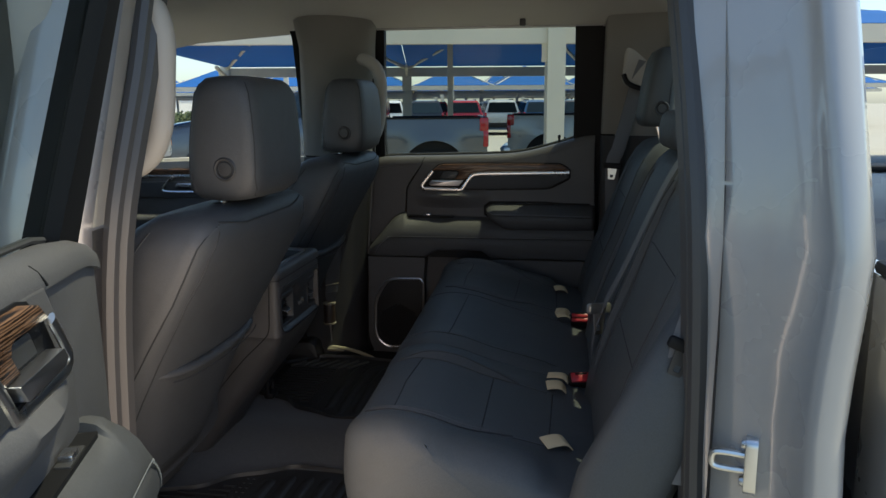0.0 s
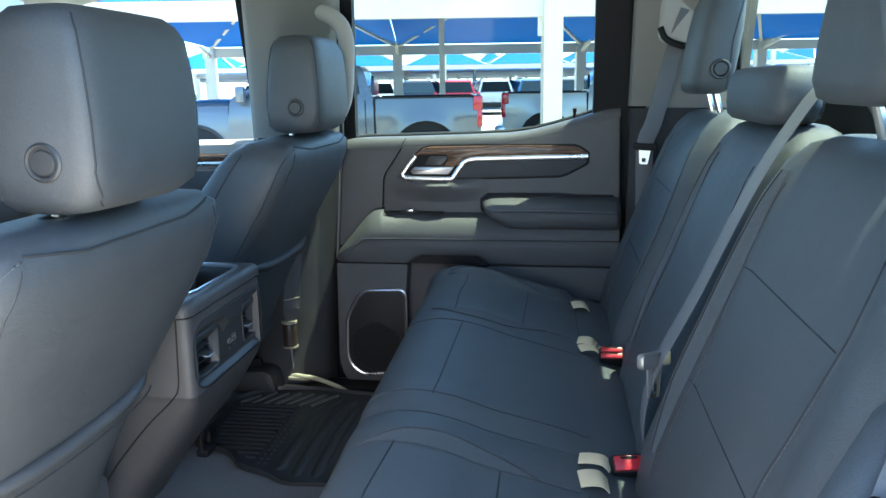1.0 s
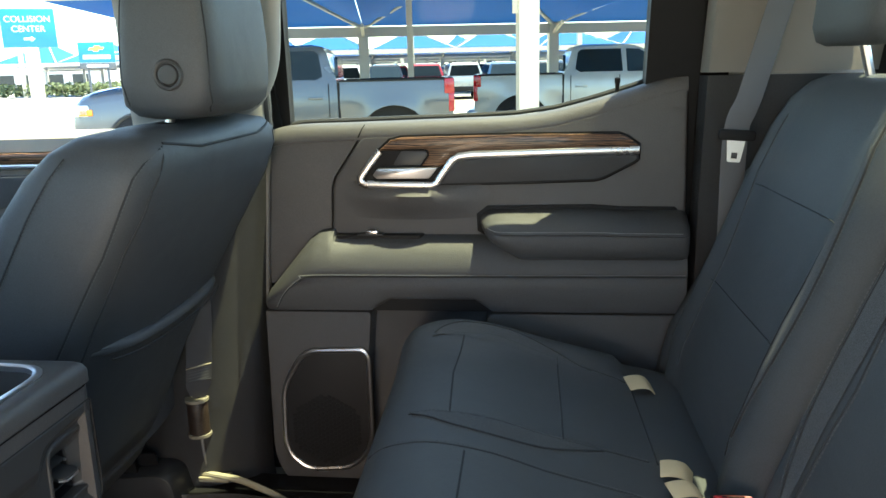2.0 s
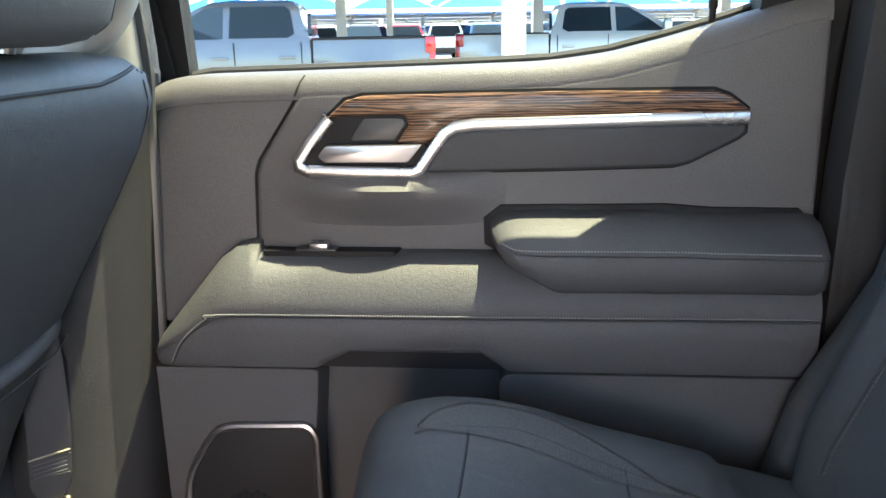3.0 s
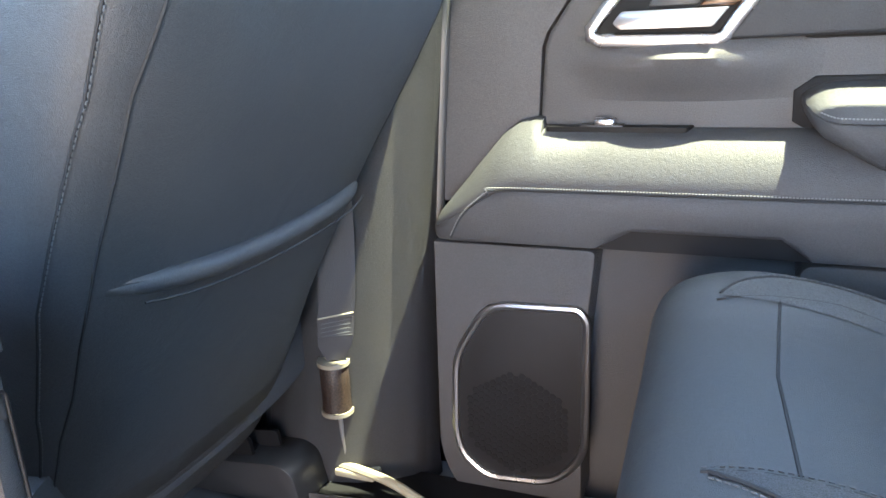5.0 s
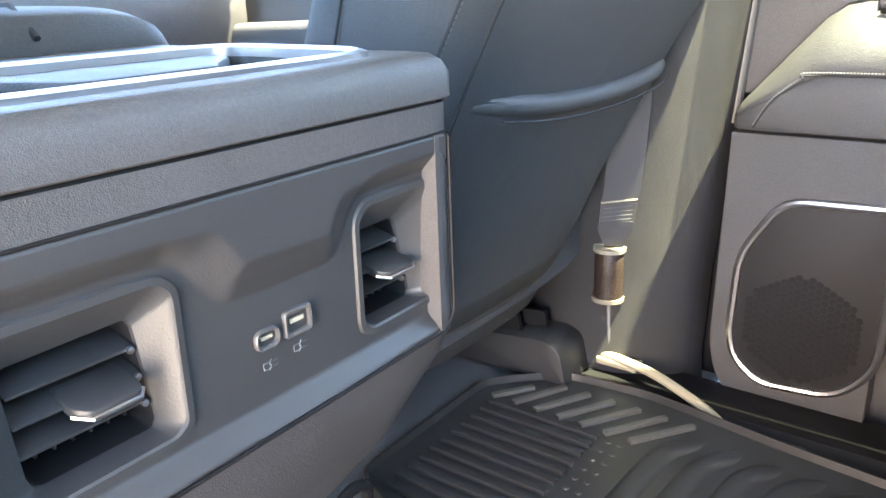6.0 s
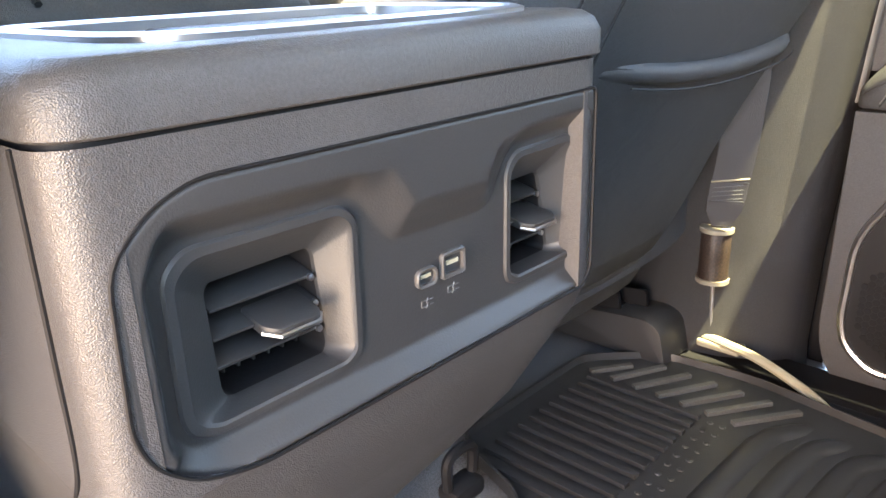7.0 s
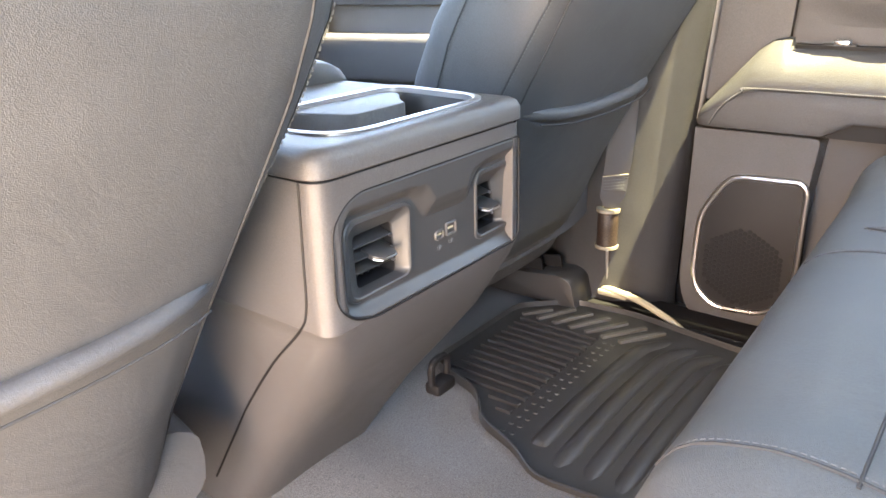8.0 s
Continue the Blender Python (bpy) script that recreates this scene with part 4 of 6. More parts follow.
        cov = part("rail_cover", prism(rounded([(-0.83, 0.690 - dz), (-0.83, 0.736 - dz), (-0.635, 0.756 - dz), (-0.610, 0.744 - dz), (-0.598, 0.690 - dz)], [0.005, 0.01, 0.02, 0.014, 0.005]), yy - 0.055, yy + 0.022, 0.008, 2, back=True), VENT_DARK, s)
        part("rail_end", join(prism(rounded([(-0.765, 0.735 - dz), (-0.758, 0.768 - dz), (-0.690, 0.777 - dz), (-0.684, 0.742 - dz)], 0.006), yy - 0.036, yy - 0.028, 0.002), prism(rounded([(-0.765, 0.735 - dz), (-0.758, 0.768 - dz), (-0.660, 0.779 - dz), (-0.654, 0.742 - dz)], 0.006), yy - 0.008, yy, 0.002), box(-0.765, -0.69, yy - 0.034, yy - 0.003, 0.735 - dz, 0.752 - dz, 0.003)), BLACK, cov)
    # head restraint with release button, on two posts
    hrows = [(1.462, -0.410, 0, 0.040, 0.095, 3.0), (1.467, -0.409, 0, 0.060, 0.112, 3.6), (1.482, -0.406, 0, 0.071, 0.122, 5.5), (1.51, -0.402, 0, 0.073, 0.127, 6.5), (1.57, -0.399, 0, 0.070, 0.128, 7.0),
             (1.62, -0.397, 0, 0.065, 0.126, 7.0), (1.657, -0.396, 0, 0.060, 0.123, 6.5), (1.675, -0.396, 0, 0.053, 0.118, 5.0), (1.685, -0.397, 0, 0.044, 0.108, 4.4), (1.689, -0.398, 0, 0.025, 0.085, 4.0)]
    head = part("headrest", skin_of(hrows, 48), SEAT_DOORLIT, s, smooth=60)
    tree = tree_of(head)
    line2 = drape(tree, [(-0.352, -1, 1.472), (-0.3420, -1, 1.485), (-0.3385, -1, 1.52), (-0.3375, -1, 1.57), (-0.3405, -1, 1.62), (-0.3450, -1, 1.657), (-0.354, -1, 1.676)], (0, 1, 0), 0.0002, 0.008)
    for sd in (-1, 1):
        laid = [Vector((p.x, p.y * -sd, p.z)) for p in line2]
        seam = part("side_seam", tube(laid, 0.0012, 6), SEAM, head)
        part("stitching", dashes([p + Vector((-0.003, 0.0005 * sd, 0)) for p in laid], 0.0036, 0.0022, 0.0008), THREAD, seam)
        front = drape(tree, [(-0.455, -1, 1.482), (-0.463, -1, 1.52), (-0.460, -1, 1.57), (-0.453, -1, 1.62), (-0.447, -1, 1.657), (-0.440, -1, 1.674)], (0, 1, 0), 0.0002, 0.008)
        front = [Vector((p.x, p.y * -sd, p.z)) for p in front]
        seam = part("side_seam", tube(front, 0.0012, 6), SEAM, head)
        part("stitching", dashes([p + Vector((0.003, 0.0005 * sd, 0)) for p in front], 0.0036, 0.0022, 0.0008), THREAD_DIM, seam)
    bt = part("release_button", turned([(0.0215, 0.004), (0.0215, -0.0015), (0.0190, -0.0035), (0.0165, -0.0028), (0.0148, 0.0), (0.0145, -0.001), (0.0125, -0.0032), (0.0001, -0.0036)], 32, "y"), PLASTIC_SMOOTH, head)
    bt.matrix_basis = pose(-0.392, -0.1266, 1.523)
    for yy in (-0.072, 0.072):
        part("headrest_post", tube([(-0.436, yy, 1.42), (-0.412, yy, 1.49)], 0.0065, 10), STEEL, s)
        part("post_collar", turned([(0.014, 0.0), (0.017, 0.004), (0.016, 0.012), (0.008, 0.014)], 16), BLACK, s, m=pose(-0.430, yy, 1.443))
    return s


front_seat("passenger_seat", 0.515, -0.012, 0.0, "dark vinyl passenger seat with stitched seams and headrest")
front_seat("driver_seat", -0.465, 0.055, -0.028, "dark vinyl driver seat with map pocket and headrest")

# rear bench: cushion lofted across the cab
bench = thing("rear_bench_seat", "dark vinyl rear bench with stitched cushion panels", "seat", (0, 0, 0))
CUSH = [(-0.090, 0.80), (-0.138, 0.86), (-0.158, 0.93), (-0.160, 0.985), (-0.152, 1.025), (-0.128, 1.052), (-0.080, 1.0655), (-0.03, 1.0655), (0.03, 1.056), (0.10, 1.036), (0.18, 1.016), (0.25, 0.998), (0.31, 0.985), (0.36, 0.96), (0.36, 0.88), (0.25, 0.84), (0.05, 0.80)]


def cushion(y0, y1):
    prof = smooth_path([(x, 0, z) for x, z in CUSH], 3, True)
    c = Vector((0.11, 0, 0.93))
    rings = []
    n = 40
    for i in range(n + 1):
        t = i / n
        y = y0 + (y1 - y0) * t
        e = min(t, 1 - t) * (y1 - y0)
        outer = e == (1 - t if y1 > 0.3 else t) * (y1 - y0)
        k = 1 - (0.20 * max(0.0, 1 - e / 0.055) ** 2.8 if outer else 0.045 * max(0.0, 1 - e / 0.018) ** 2)
        rise = 0.020 * math.exp(-((e - 0.065) / 0.055) ** 2) if outer else 0.004 * math.exp(-((e - 0.07) / 0.03) ** 2)
        back = 0.010 + 0.032 * max(0.0, min(1.0, (0.6 - y) / 1.1)) + (0.055 * max(0.0, 1 - e / 0.13) ** 2 if outer and y < 0 else 0.0)
        rings.append([(c.x + (p.x - c.x) * (0.55 + 0.45 * k if p.x > 0 else k) + back * max(0.0, min(1.0, (0.10 - p.x) / 0.2)), y, c.z + (p.z - c.z) * k + (rise if p.z > 1.0 else 0)) for p in prof])
    return loft(rings)


cu_far = part("cushion", cushion(-0.215, 0.720), SEAT, bench, smooth=60)
cu_near = part("cushion", cushion(-0.748, -0.218), SEAT, bench, smooth=60)
part("seat_base", box(-0.02, 0.40, -0.66, 0.66, 0.69, 0.86, 0.02), BLACK, bench)


def bench_line(parent, tree, nm, pts, way, stitch=0, r=0.0014):
    laid = drape(tree, pts, way, 0.0)
    if len(laid) < 4:
        return
    sm = part(nm, tube(laid, r, 6), SEAM, parent)
    if stitch:
        off = Vector(pts[-1]) - Vector(pts[0])
        side = off.cross(Vector(way)).normalized() * 0.005 * stitch
        part("stitching", dashes([p + side - Vector(way).normalized() * 0.0006 for p in laid], 0.0034, 0.0022, 0.0006), THREAD_DIM, sm)


tf, tn = tree_of(cu_far), tree_of(cu_near)
DOWN = (0, 0, -1)
# far seat and middle seat panels
for tr, ob, ya, yb in ((tf, cu_far, 0.612, 0.335), (tn, cu_near, -0.612, -0.335)):
    sg = 1 if ya > 0 else -1
    bench_line(ob, tr, "seam", [(-0.085, ya, 1.2), (0.02, ya + 0.012 * sg, 1.2), (0.24, ya - 0.02 * sg, 1.2)], DOWN, 1)
    bench_line(ob, tr, "seam", [(-0.085, yb, 1.2), (0.05, yb, 1.2), (0.24, yb, 1.2)], DOWN, 1)
    bench_line(ob, tr, "seam", [(-0.030, ya, 1.2), (-0.036, (ya + yb) / 2, 1.2), (-0.028, yb, 1.2)], DOWN)
    bench_line(ob, tr, "seam", [(0.128, ya, 1.2), (0.126, yb, 1.2)], DOWN)
    bench_line(ob, tr, "seam", [(0.248, ya - 0.02 * sg, 1.2), (0.252, yb, 1.2)], DOWN)
bench_line(cu_far, tf, "seam", [(-0.125, 0.255, 1.2), (0.0, 0.245, 1.2), (0.26, 0.235, 1.2)], DOWN, 1)
bench_line(cu_far, tf, "seam", [(0.0, 0.235, 1.2), (0.0, -0.16, 1.2)], DOWN)
bench_line(cu_far, tf, "seam", [(-0.12, -0.155, 1.2), (0.26, -0.150, 1.2)], DOWN, 1)
# lens-shaped cloth inserts beside the cushion panels
OUTER = [(-0.082, 0.618, 0.620), (-0.066, 0.613, 0.638), (-0.045, 0.610, 0.648), (-0.02, 0.608, 0.655), (0.03, 0.603, 0.655), (0.08, 0.596, 0.645), (0.125, 0.590, 0.624), (0.160, 0.590, 0.604), (0.185, 0.592, 0.594)]
INNER = [(-0.080, 0.335, 0.333), (-0.060, 0.336, 0.322), (-0.02, 0.337, 0.300), (0.04, 0.337, 0.290), (0.10, 0.337, 0.298), (0.15, 0.336, 0.318), (0.18, 0.335, 0.333)]
for tr, ob, sg in ((tf, cu_far, 1), (tn, cu_near, -1)):
    for lens in (OUTER, INNER):
        rows = smooth_path([(x, y0, y1) for x, y0, y1 in lens], 3)
        bm = bmesh.new()
        grid = []
        for x, y0, y1 in rows:
            row = []
            for j in range(7):
                y = sg * (y0 + (y1 - y0) * j / 6)
                h, nn, _, _ = tr.ray_cast(Vector((x, y, 1.5)), Vector(DOWN))
                row.append(bm.verts.new((h if h is not None else Vector((x, y, 1.03))) + Vector((0, 0, 0.0012))))
            grid.append(row)
        for ra, rb in zip(grid, grid[1:]):
            for j in range(6):
                bm.faces.new((ra[j], ra[j + 1], rb[j + 1], rb[j]))
        edge = [g[6].co.copy() for g in grid]
        cl = part("cloth_insert", bm, SEAT_CLOTH, ob, "gray woven cloth insert", smooth=60)
        part("seam", tube(edge, 0.0014, 6), SEAM, cl)
        off = Vector((0, 0.006 * sg if lens is OUTER else -0.006 * sg, 0.0))
        part("stitching", dashes([q + off for q in edge], 0.0034, 0.0022, 0.0007), THREAD_DIM, cl)

# rear backrests: three padded sections
def backrest(y0, y1, dx=0.0, wing=0.016):
    yc, hw = (y0 + y1) / 2, (y1 - y0) / 2
    rows = [(0.94, 0.385, 0.03, 0.85), (0.955, 0.385, 0.055, 0.95), (1.05, 0.412, 0.068, 1.0), (1.15, 0.450, 0.072, 1.0), (1.25, 0.490, 0.073, 1.0), (1.35, 0.526, 0.072, 0.985), (1.42, 0.548, 0.067, 0.95), (1.465, 0.562, 0.056, 0.89), (1.490, 0.570, 0.040, 0.80), (1.500, 0.574, 0.02, 0.68)]
    rings = []
    for z, x, h, k in rows:
        pts = []
        for a, b in oval(h, hw * k, 44, 4.5):
            t = abs(b) / (hw * k)
            w = wing * math.exp(-((t - 0.80) / 0.13) ** 2) if a < 0 else 0
            pts.append((x + dx + a - w, yc + b, z))
        rings.append(pts)
    return loft(rings)


tb = []
for y0, y1, dx, wing in ((0.235, 0.735, 0.0, 0.020), (-0.205, 0.230, 0.004, 0.010), (-0.772, -0.210, 0.0, 0.020)):
    b = part("backrest", backrest(y0, y1, dx, wing), SEAT, bench, smooth=60)
    tb.append((b, tree_of(b)))
FORE = (1, 0, 0)
for (b, tr), (ya, yb) in zip(tb, ((0.645, 0.325), (0.14, -0.12), (-0.315, -0.640))):
    bench_line(b, tr, "seam", [(0, ya, 1.44), (0, ya + 0.01, 1.35), (0, ya - 0.01, 1.2), (0, ya, 1.02)], FORE, 1)
    bench_line(b, tr, "seam", [(0, yb, 1.44), (0, yb - 0.01, 1.35), (0, yb + 0.01, 1.2), (0, yb, 1.02)], FORE, 1)
    for z in (1.33, 1.17) if abs(ya) > 0.3 else ():
        bench_line(b, tr, "seam", [(0, ya, z), (0, yb, z)], FORE, r=0.0010)

# woven strips beside the backrest panels
for (b, tr), (ya, side) in zip(tb, ((0.325, -1), (0.14, 1), (-0.315, 1))):
    bm, grid = bmesh.new(), []
    for i in range(25):
        z = 1.455 - 0.40 * i / 24
        w = 0.040 * math.sin(math.pi * (0.06 + 0.88 * i / 24)) ** 0.7
        row = []
        for j in range(6):
            h, nn, _, _ = tr.ray_cast(Vector((-0.2, ya + side * (0.004 + w * j / 5), z)), Vector(FORE))
            row.append(bm.verts.new((h if h is not None else Vector((0.5, ya, z))) - Vector((0.0014, 0, 0))))
        grid.append(row)
    for ra, rb in zip(grid, grid[1:]):
        for j in range(5):
            bm.faces.new((ra[j], ra[j + 1], rb[j + 1], rb[j]))
    edge = [g[5].co.copy() for g in grid]
    cl = part("cloth_insert", bm, SEAT_CLOTH, b, "gray woven cloth insert", smooth=60)
    part("seam", tube(edge, 0.0014, 6), SEAM, cl)
    part("stitching", dashes([q + Vector((-0.0008, side * 0.006, 0)) for q in edge], 0.0034, 0.0022, 0.0007), THREAD_DIM, cl)


# rear headrests
def rear_head(y0, y1, z0, z1, x, tall):
    yc, hw = (y0 + y1) / 2, (y1 - y0) / 2
    h = z1 - z0
    rows = []
    for t, d, w in ((0, 0.028, 0.70), (0.03, 0.040, 0.86), (0.12, 0.047, 0.96), (0.35, 0.049, 1.0), (0.6, 0.048, 1.0), (0.85, 0.043, 0.96), (0.96, 0.033, 0.88), (1.0, 0.018, 0.74)):
        rows.append((z0 + h * t, x + 0.03 * t * tall, yc, d * (1.0 if tall else 0.95), hw * w, 4.0))
    hd = part("headrest", skin_of(rows, 40), SEAT, bench, smooth=60)
    tr = tree_of(hd)
    sm = drape(tr, [(x + 0.030, y0 - 0.3, z0 + 0.01), (x + 0.036, y0 - 0.3, z0 + h * 0.5), (x + 0.030 + 0.03 * tall, y0 - 0.3, z1 - 0.012)], (0, 1, 0), 0.0002, 0.008)
    if len(sm) > 3:
        q = part("side_seam", tube(sm, 0.0012, 6), SEAM, hd)
        part("stitching", dashes([p + Vector((0.003, -0.0006, 0)) for p in sm], 0.0034, 0.0022, 0.0006), THREAD_DIM, q)
    if tall:
        bt = part("release_button", turned([(0.0215, 0.004), (0.0215, -0.0015), (0.0190, -0.0035), (0.0165, -0.0028), (0.0148, 0.0), (0.0145, -0.001), (0.0125, -0.0032), (0.0001, -0.0036)], 32, "y"), PLASTIC_SMOOTH, hd)
        bt.matrix_basis = pose(x + 0.014, y0 - 0.001, z0 + 0.052)
        for yy in (yc - 0.045, yc + 0.045):
            part("headrest_post", tube([(x + 0.035, yy, z0 - 0.05), (x + 0.015, yy, z0 + 0.02)], 0.0065, 10), STEEL, bench)
    return hd


rear_head(0.380, 0.600, 1.540, 1.765, 0.522, 1)
rear_head(-0.550, -0.318, 1.540, 1.765, 0.535, 1)
rear_head(-0.150, 0.185, 1.500, 1.590, 0.545, 0)
# seat side bolsters by the doors
for sg, SB in ((1, 0.755), (-1, 0.775)):
    fx = 0.045 if sg > 0 else 0.0
    rows = [(0.90, 0.32 + fx, sg * SB, 0.03, 0.03), (0.94, 0.33 + fx, sg * SB, 0.06, 0.04), (1.05, 0.37 + fx, sg * SB, 0.075, 0.032), (1.20, 0.44 + fx, sg * SB, 0.070, 0.030), (1.32, 0.50, sg * 0.75, 0.06, 0.03), (1.38, 0.53, sg * 0.745, 0.03, 0.02)]
    part("side_bolster", skin_of(rows, 24, 2.6), SEAT, bench, smooth=60)

# cream anchor tags sewn into the seat bight
def tag(at, turn, w, h):
    pts = smooth_path([(0.012, 0, -0.004), (0.004, 0, 0.005), (-0.006, 0, 0.0085), (-0.008 - h * 0.5, 0, 0.0085), (-0.008 - h, 0, 0.0062)], 5)
    t = thing("anchor_tag", "cream cloth child seat anchor tag", "tag", at, group="anchor tags", turn=turn)
    part("flap", ribbon(pts, w, 0.0022, (0, 1, 0.12)), CREAM, t)
    return t


tag((0.272, 0.588, 1.000), 8, 0.044, 0.022)
tag((0.278, 0.305, 1.000), -10, 0.036, 0.020)
tag((0.282, 0.262, 1.000), 12, 0.032, 0.022)
tag((0.275, -0.245, 1.000), -8, 0.028, 0.028)
tag((0.268, -0.300, 1.000), 6, 0.040, 0.022)
tag((0.275, -0.575, 1.000), 24, 0.040, 0.030)

# buckles
def buckle(at, turn, label, twin=False):
    b = thing("belt_buckle", label, "buckle", at, group="belt buckles", turn=turn)
    m = pose(0, 0, 0, 48, 0, 0)
    part("stalk", box(-0.025, 0.025, -0.0145, 0.0145, -0.060, 0.006, 0.005), BLACK, b, m=m)
    for dx in (-0.0068, 0.0068) if twin else (0.0,):
        w = 0.0055 if twin else 0.011
        part("release_key", box(-0.022, 0.022, dx - w, dx + w, -0.006, 0.0105, 0.002), RED, b, "red release key", m=m)
        part("key_slot", box(-0.013, 0.013, dx + w * 0.5, dx + w * 0.85, 0.0095, 0.0112), BLACK, b, m=m)


buckle((0.318, 0.218, 1.010), 0, "twin red seat belt buckle standing in the bench", True)
buckle((0.312, -0.250, 1.006), 12, "red seat belt buckle lying in the bench")

# seat belts
def belt(name, label, pts, across, width=0.047):
    b = thing(name, label, "seat belt", (0, 0, 0))
    part("webbing", ribbon(smooth_path(pts, 8), width, 0.0016, across), BELT, b)
    return b


def tongue(parent, at, rot, body=None, blade=None, size=1.0):
    m = pose(*at, *rot) @ Matrix.Scale(size, 4)
    part("tongue_body", prism(rounded([(-0.030, -0.008), (0.030, -0.008), (0.030, 0.010), (-0.030, 0.010)], 0.006), -0.005, 0.005, 0.0025, back=True), body or BLACK, parent, m=m)
    part("tongue_blade", ring(rounded([(-0.0105, -0.044), (0.0105, -0.044), (0.015, -0.006), (-0.015, -0.006)], 0.003), rounded([(-0.005, -0.038), (0.005, -0.038), (0.005, -0.028), (-0.005, -0.028)], 0.001), -0.0012, 0.0012), blade or STEEL, parent, "flat metal tongue", m=m)


b1 = belt("seat_belt", "gray seat belt hanging beside the far backrest", [(0.515, 0.690, 1.74), (0.490, 0.700, 1.66), (0.445, 0.715, 1.47), (0.424, 0.712, 1.40), (0.43, 0.735, 1.20), (0.42, 0.738, 1.05)], (0.95, 0.3, 0.0))
tongue(b1, (0.424, 0.704, 1.402), (0, 4, -4))
part("guide_cover", prism(rounded([(0.445, 1.665), (0.545, 1.645), (0.570, 1.70), (0.560, 1.80), (0.450, 1.80)], 0.025), 0.745, 0.690, 0.012, 3), TRIM_LIGHT, b1, "light gray belt guide cover")
part("guide_slot", tube(smooth_path([(0.448, 0.690, 1.700), (0.462, 0.686, 1.672), (0.50, 0.684, 1.655), (0.545, 0.686, 1.650)], 5), 0.008, 8), BLACK, b1)
b2 = belt("seat_belt", "gray middle seat belt slung across the backrest", [(0.640, -0.215, 1.49), (0.605, -0.212, 1.548), (0.560, -0.208, 1.562), (0.515, -0.205, 1.50), (0.468, -0.203, 1.41), (0.405, -0.201, 1.261), (0.352, -0.200, 1.143), (0.336, -0.20, 1.06), (0.345, -0.20, 0.99)], (0.0, 1.0, 0.12))
tongue(b2, (0.350, -0.203, 1.155), (-6, 8, 50), LATCH, None, 1.3)
b3 = belt("seat_belt", "gray seat belt hanging by the near backrest", [(0.575, -0.750, 1.66), (0.525, -0.772, 1.50), (0.470, -0.788, 1.34), (0.447, -0.793, 1.265), (0.440, -0.795, 1.20), (0.435, -0.795, 1.05)], (0.93, -0.1, 0.35))
tongue(b3, (0.445, -0.798, 1.262), (0, 24, 10), None, VENT_DARK)
# ---- console, floor, belts ----
con = thing("center_console", "dark gray molded center console with rear vents and chrome rimmed cupholders", "console", (0, 0, 0))
CY = -0.009
PANEL = [(-0.1605, 1.078), (-0.1580, 1.143), (-0.1410, 1.1600), (-0.122, 1.1675), (0.138, 1.1675), (0.1405, 1.165), (0.1410, 1.052), (0.1320, 1.0430), (-0.112, 1.0405), (-0.139, 1.0480), (-0.1545, 1.0620)]
pr = rounded(PANEL, [0.014, 0.012, 0.010, 0.010, 0.003, 0.003, 0.009, 0.009, 0.014, 0.012, 0.010], 4)


def span_at(z, outline):
    """Where a level line enters and leaves an outline."""
    ys = []
    for (y0, z0), (y1, z1) in zip(outline, outline[1:] + outline[:1]):
        if (z0 > z) != (z1 > z):
            ys.append(y0 + (y1 - y0) * (z - z0) / (z1 - z0))
    return (min(ys), max(ys)) if ys else None


# main body: tapers below the vent panel, with a pocket for the panel in its rear face
rows = [(0.70, -0.655, 0.122, 0.122, 0.085), (0.76, -0.615, 0.124, 0.124, 0.085), (0.833, -0.562, 0.128, 0.128, 0.085), (0.90, -0.507, 0.136, 0.136, 0.075), (0.957, -0.462, 0.146, 0.145, 0.056), (1.000, -0.437, 0.155, 0.152, 0.036), (1.025, -0.424, 0.160, 0.155, 0.026), (1.0400, -0.419, 0.162, 0.1565, 0.021)]
rows += [(1.0412 + 0.0021 * i, -0.4180, 0.163, 0.157, 0.020) for i in range(61)] + [(1.1677, -0.4180, 0.163, 0.157, 0.020), (1.1845, -0.4180, 0.163, 0.157, 0.020)]
rings = []
for z, xr, hl, hr, rl in rows:
    rear = rounded([(-1.30, -hl), (xr, -hl), (xr, 0), (xr, hr), (-1.30, hr)], [0.01, rl, 0, min(rl, 0.033), 0.01], 6)
    k = min(range(len(rear)), key=lambda q: abs(rear[q][1]) + abs(rear[q][0] - xr))
    gap = span_at(z, pr)
    lo, hi = -(hl - rl - 0.001), hr - min(rl, 0.033) - 0.001
    yl, yr = (max(gap[0] - CY, lo), min(gap[1] - CY, hi)) if gap else (max(-0.10, lo), min(0.10, hi))
    notch = 0.06 if gap else 0.0
    rear[k:k + 1] = [(xr, yl), (xr - notch, yl + 0.0002), (xr - notch, yr - 0.0002), (xr, yr)]
    rings.append([(x, CY + y, z) for x, y in rear])
body = part("body", loft(rings), PEBBLE, con, smooth=40)
part("side_seam", tube(smooth_path([(-0.4400, -0.1722, 1.184), (-0.443, -0.1724, 1.11), (-0.446, -0.1722, 1.064), (-0.460, -0.1712, 1.038), (-0.52, -0.1600, 0.980), (-0.585, -0.1470, 0.907), (-0.62, -0.1405, 0.862), (-0.70, -0.1335, 0.745)], 5), 0.0014, 6), BLACK, body)
bm = bmesh.new()
bm.from_mesh(body.data)
bmesh.ops.delete(bm, geom=[f for f in bm.faces if all(v.co.z > 1.1840 for v in f.verts)], context="FACES")
bm.to_mesh(body.data)
bm.free()
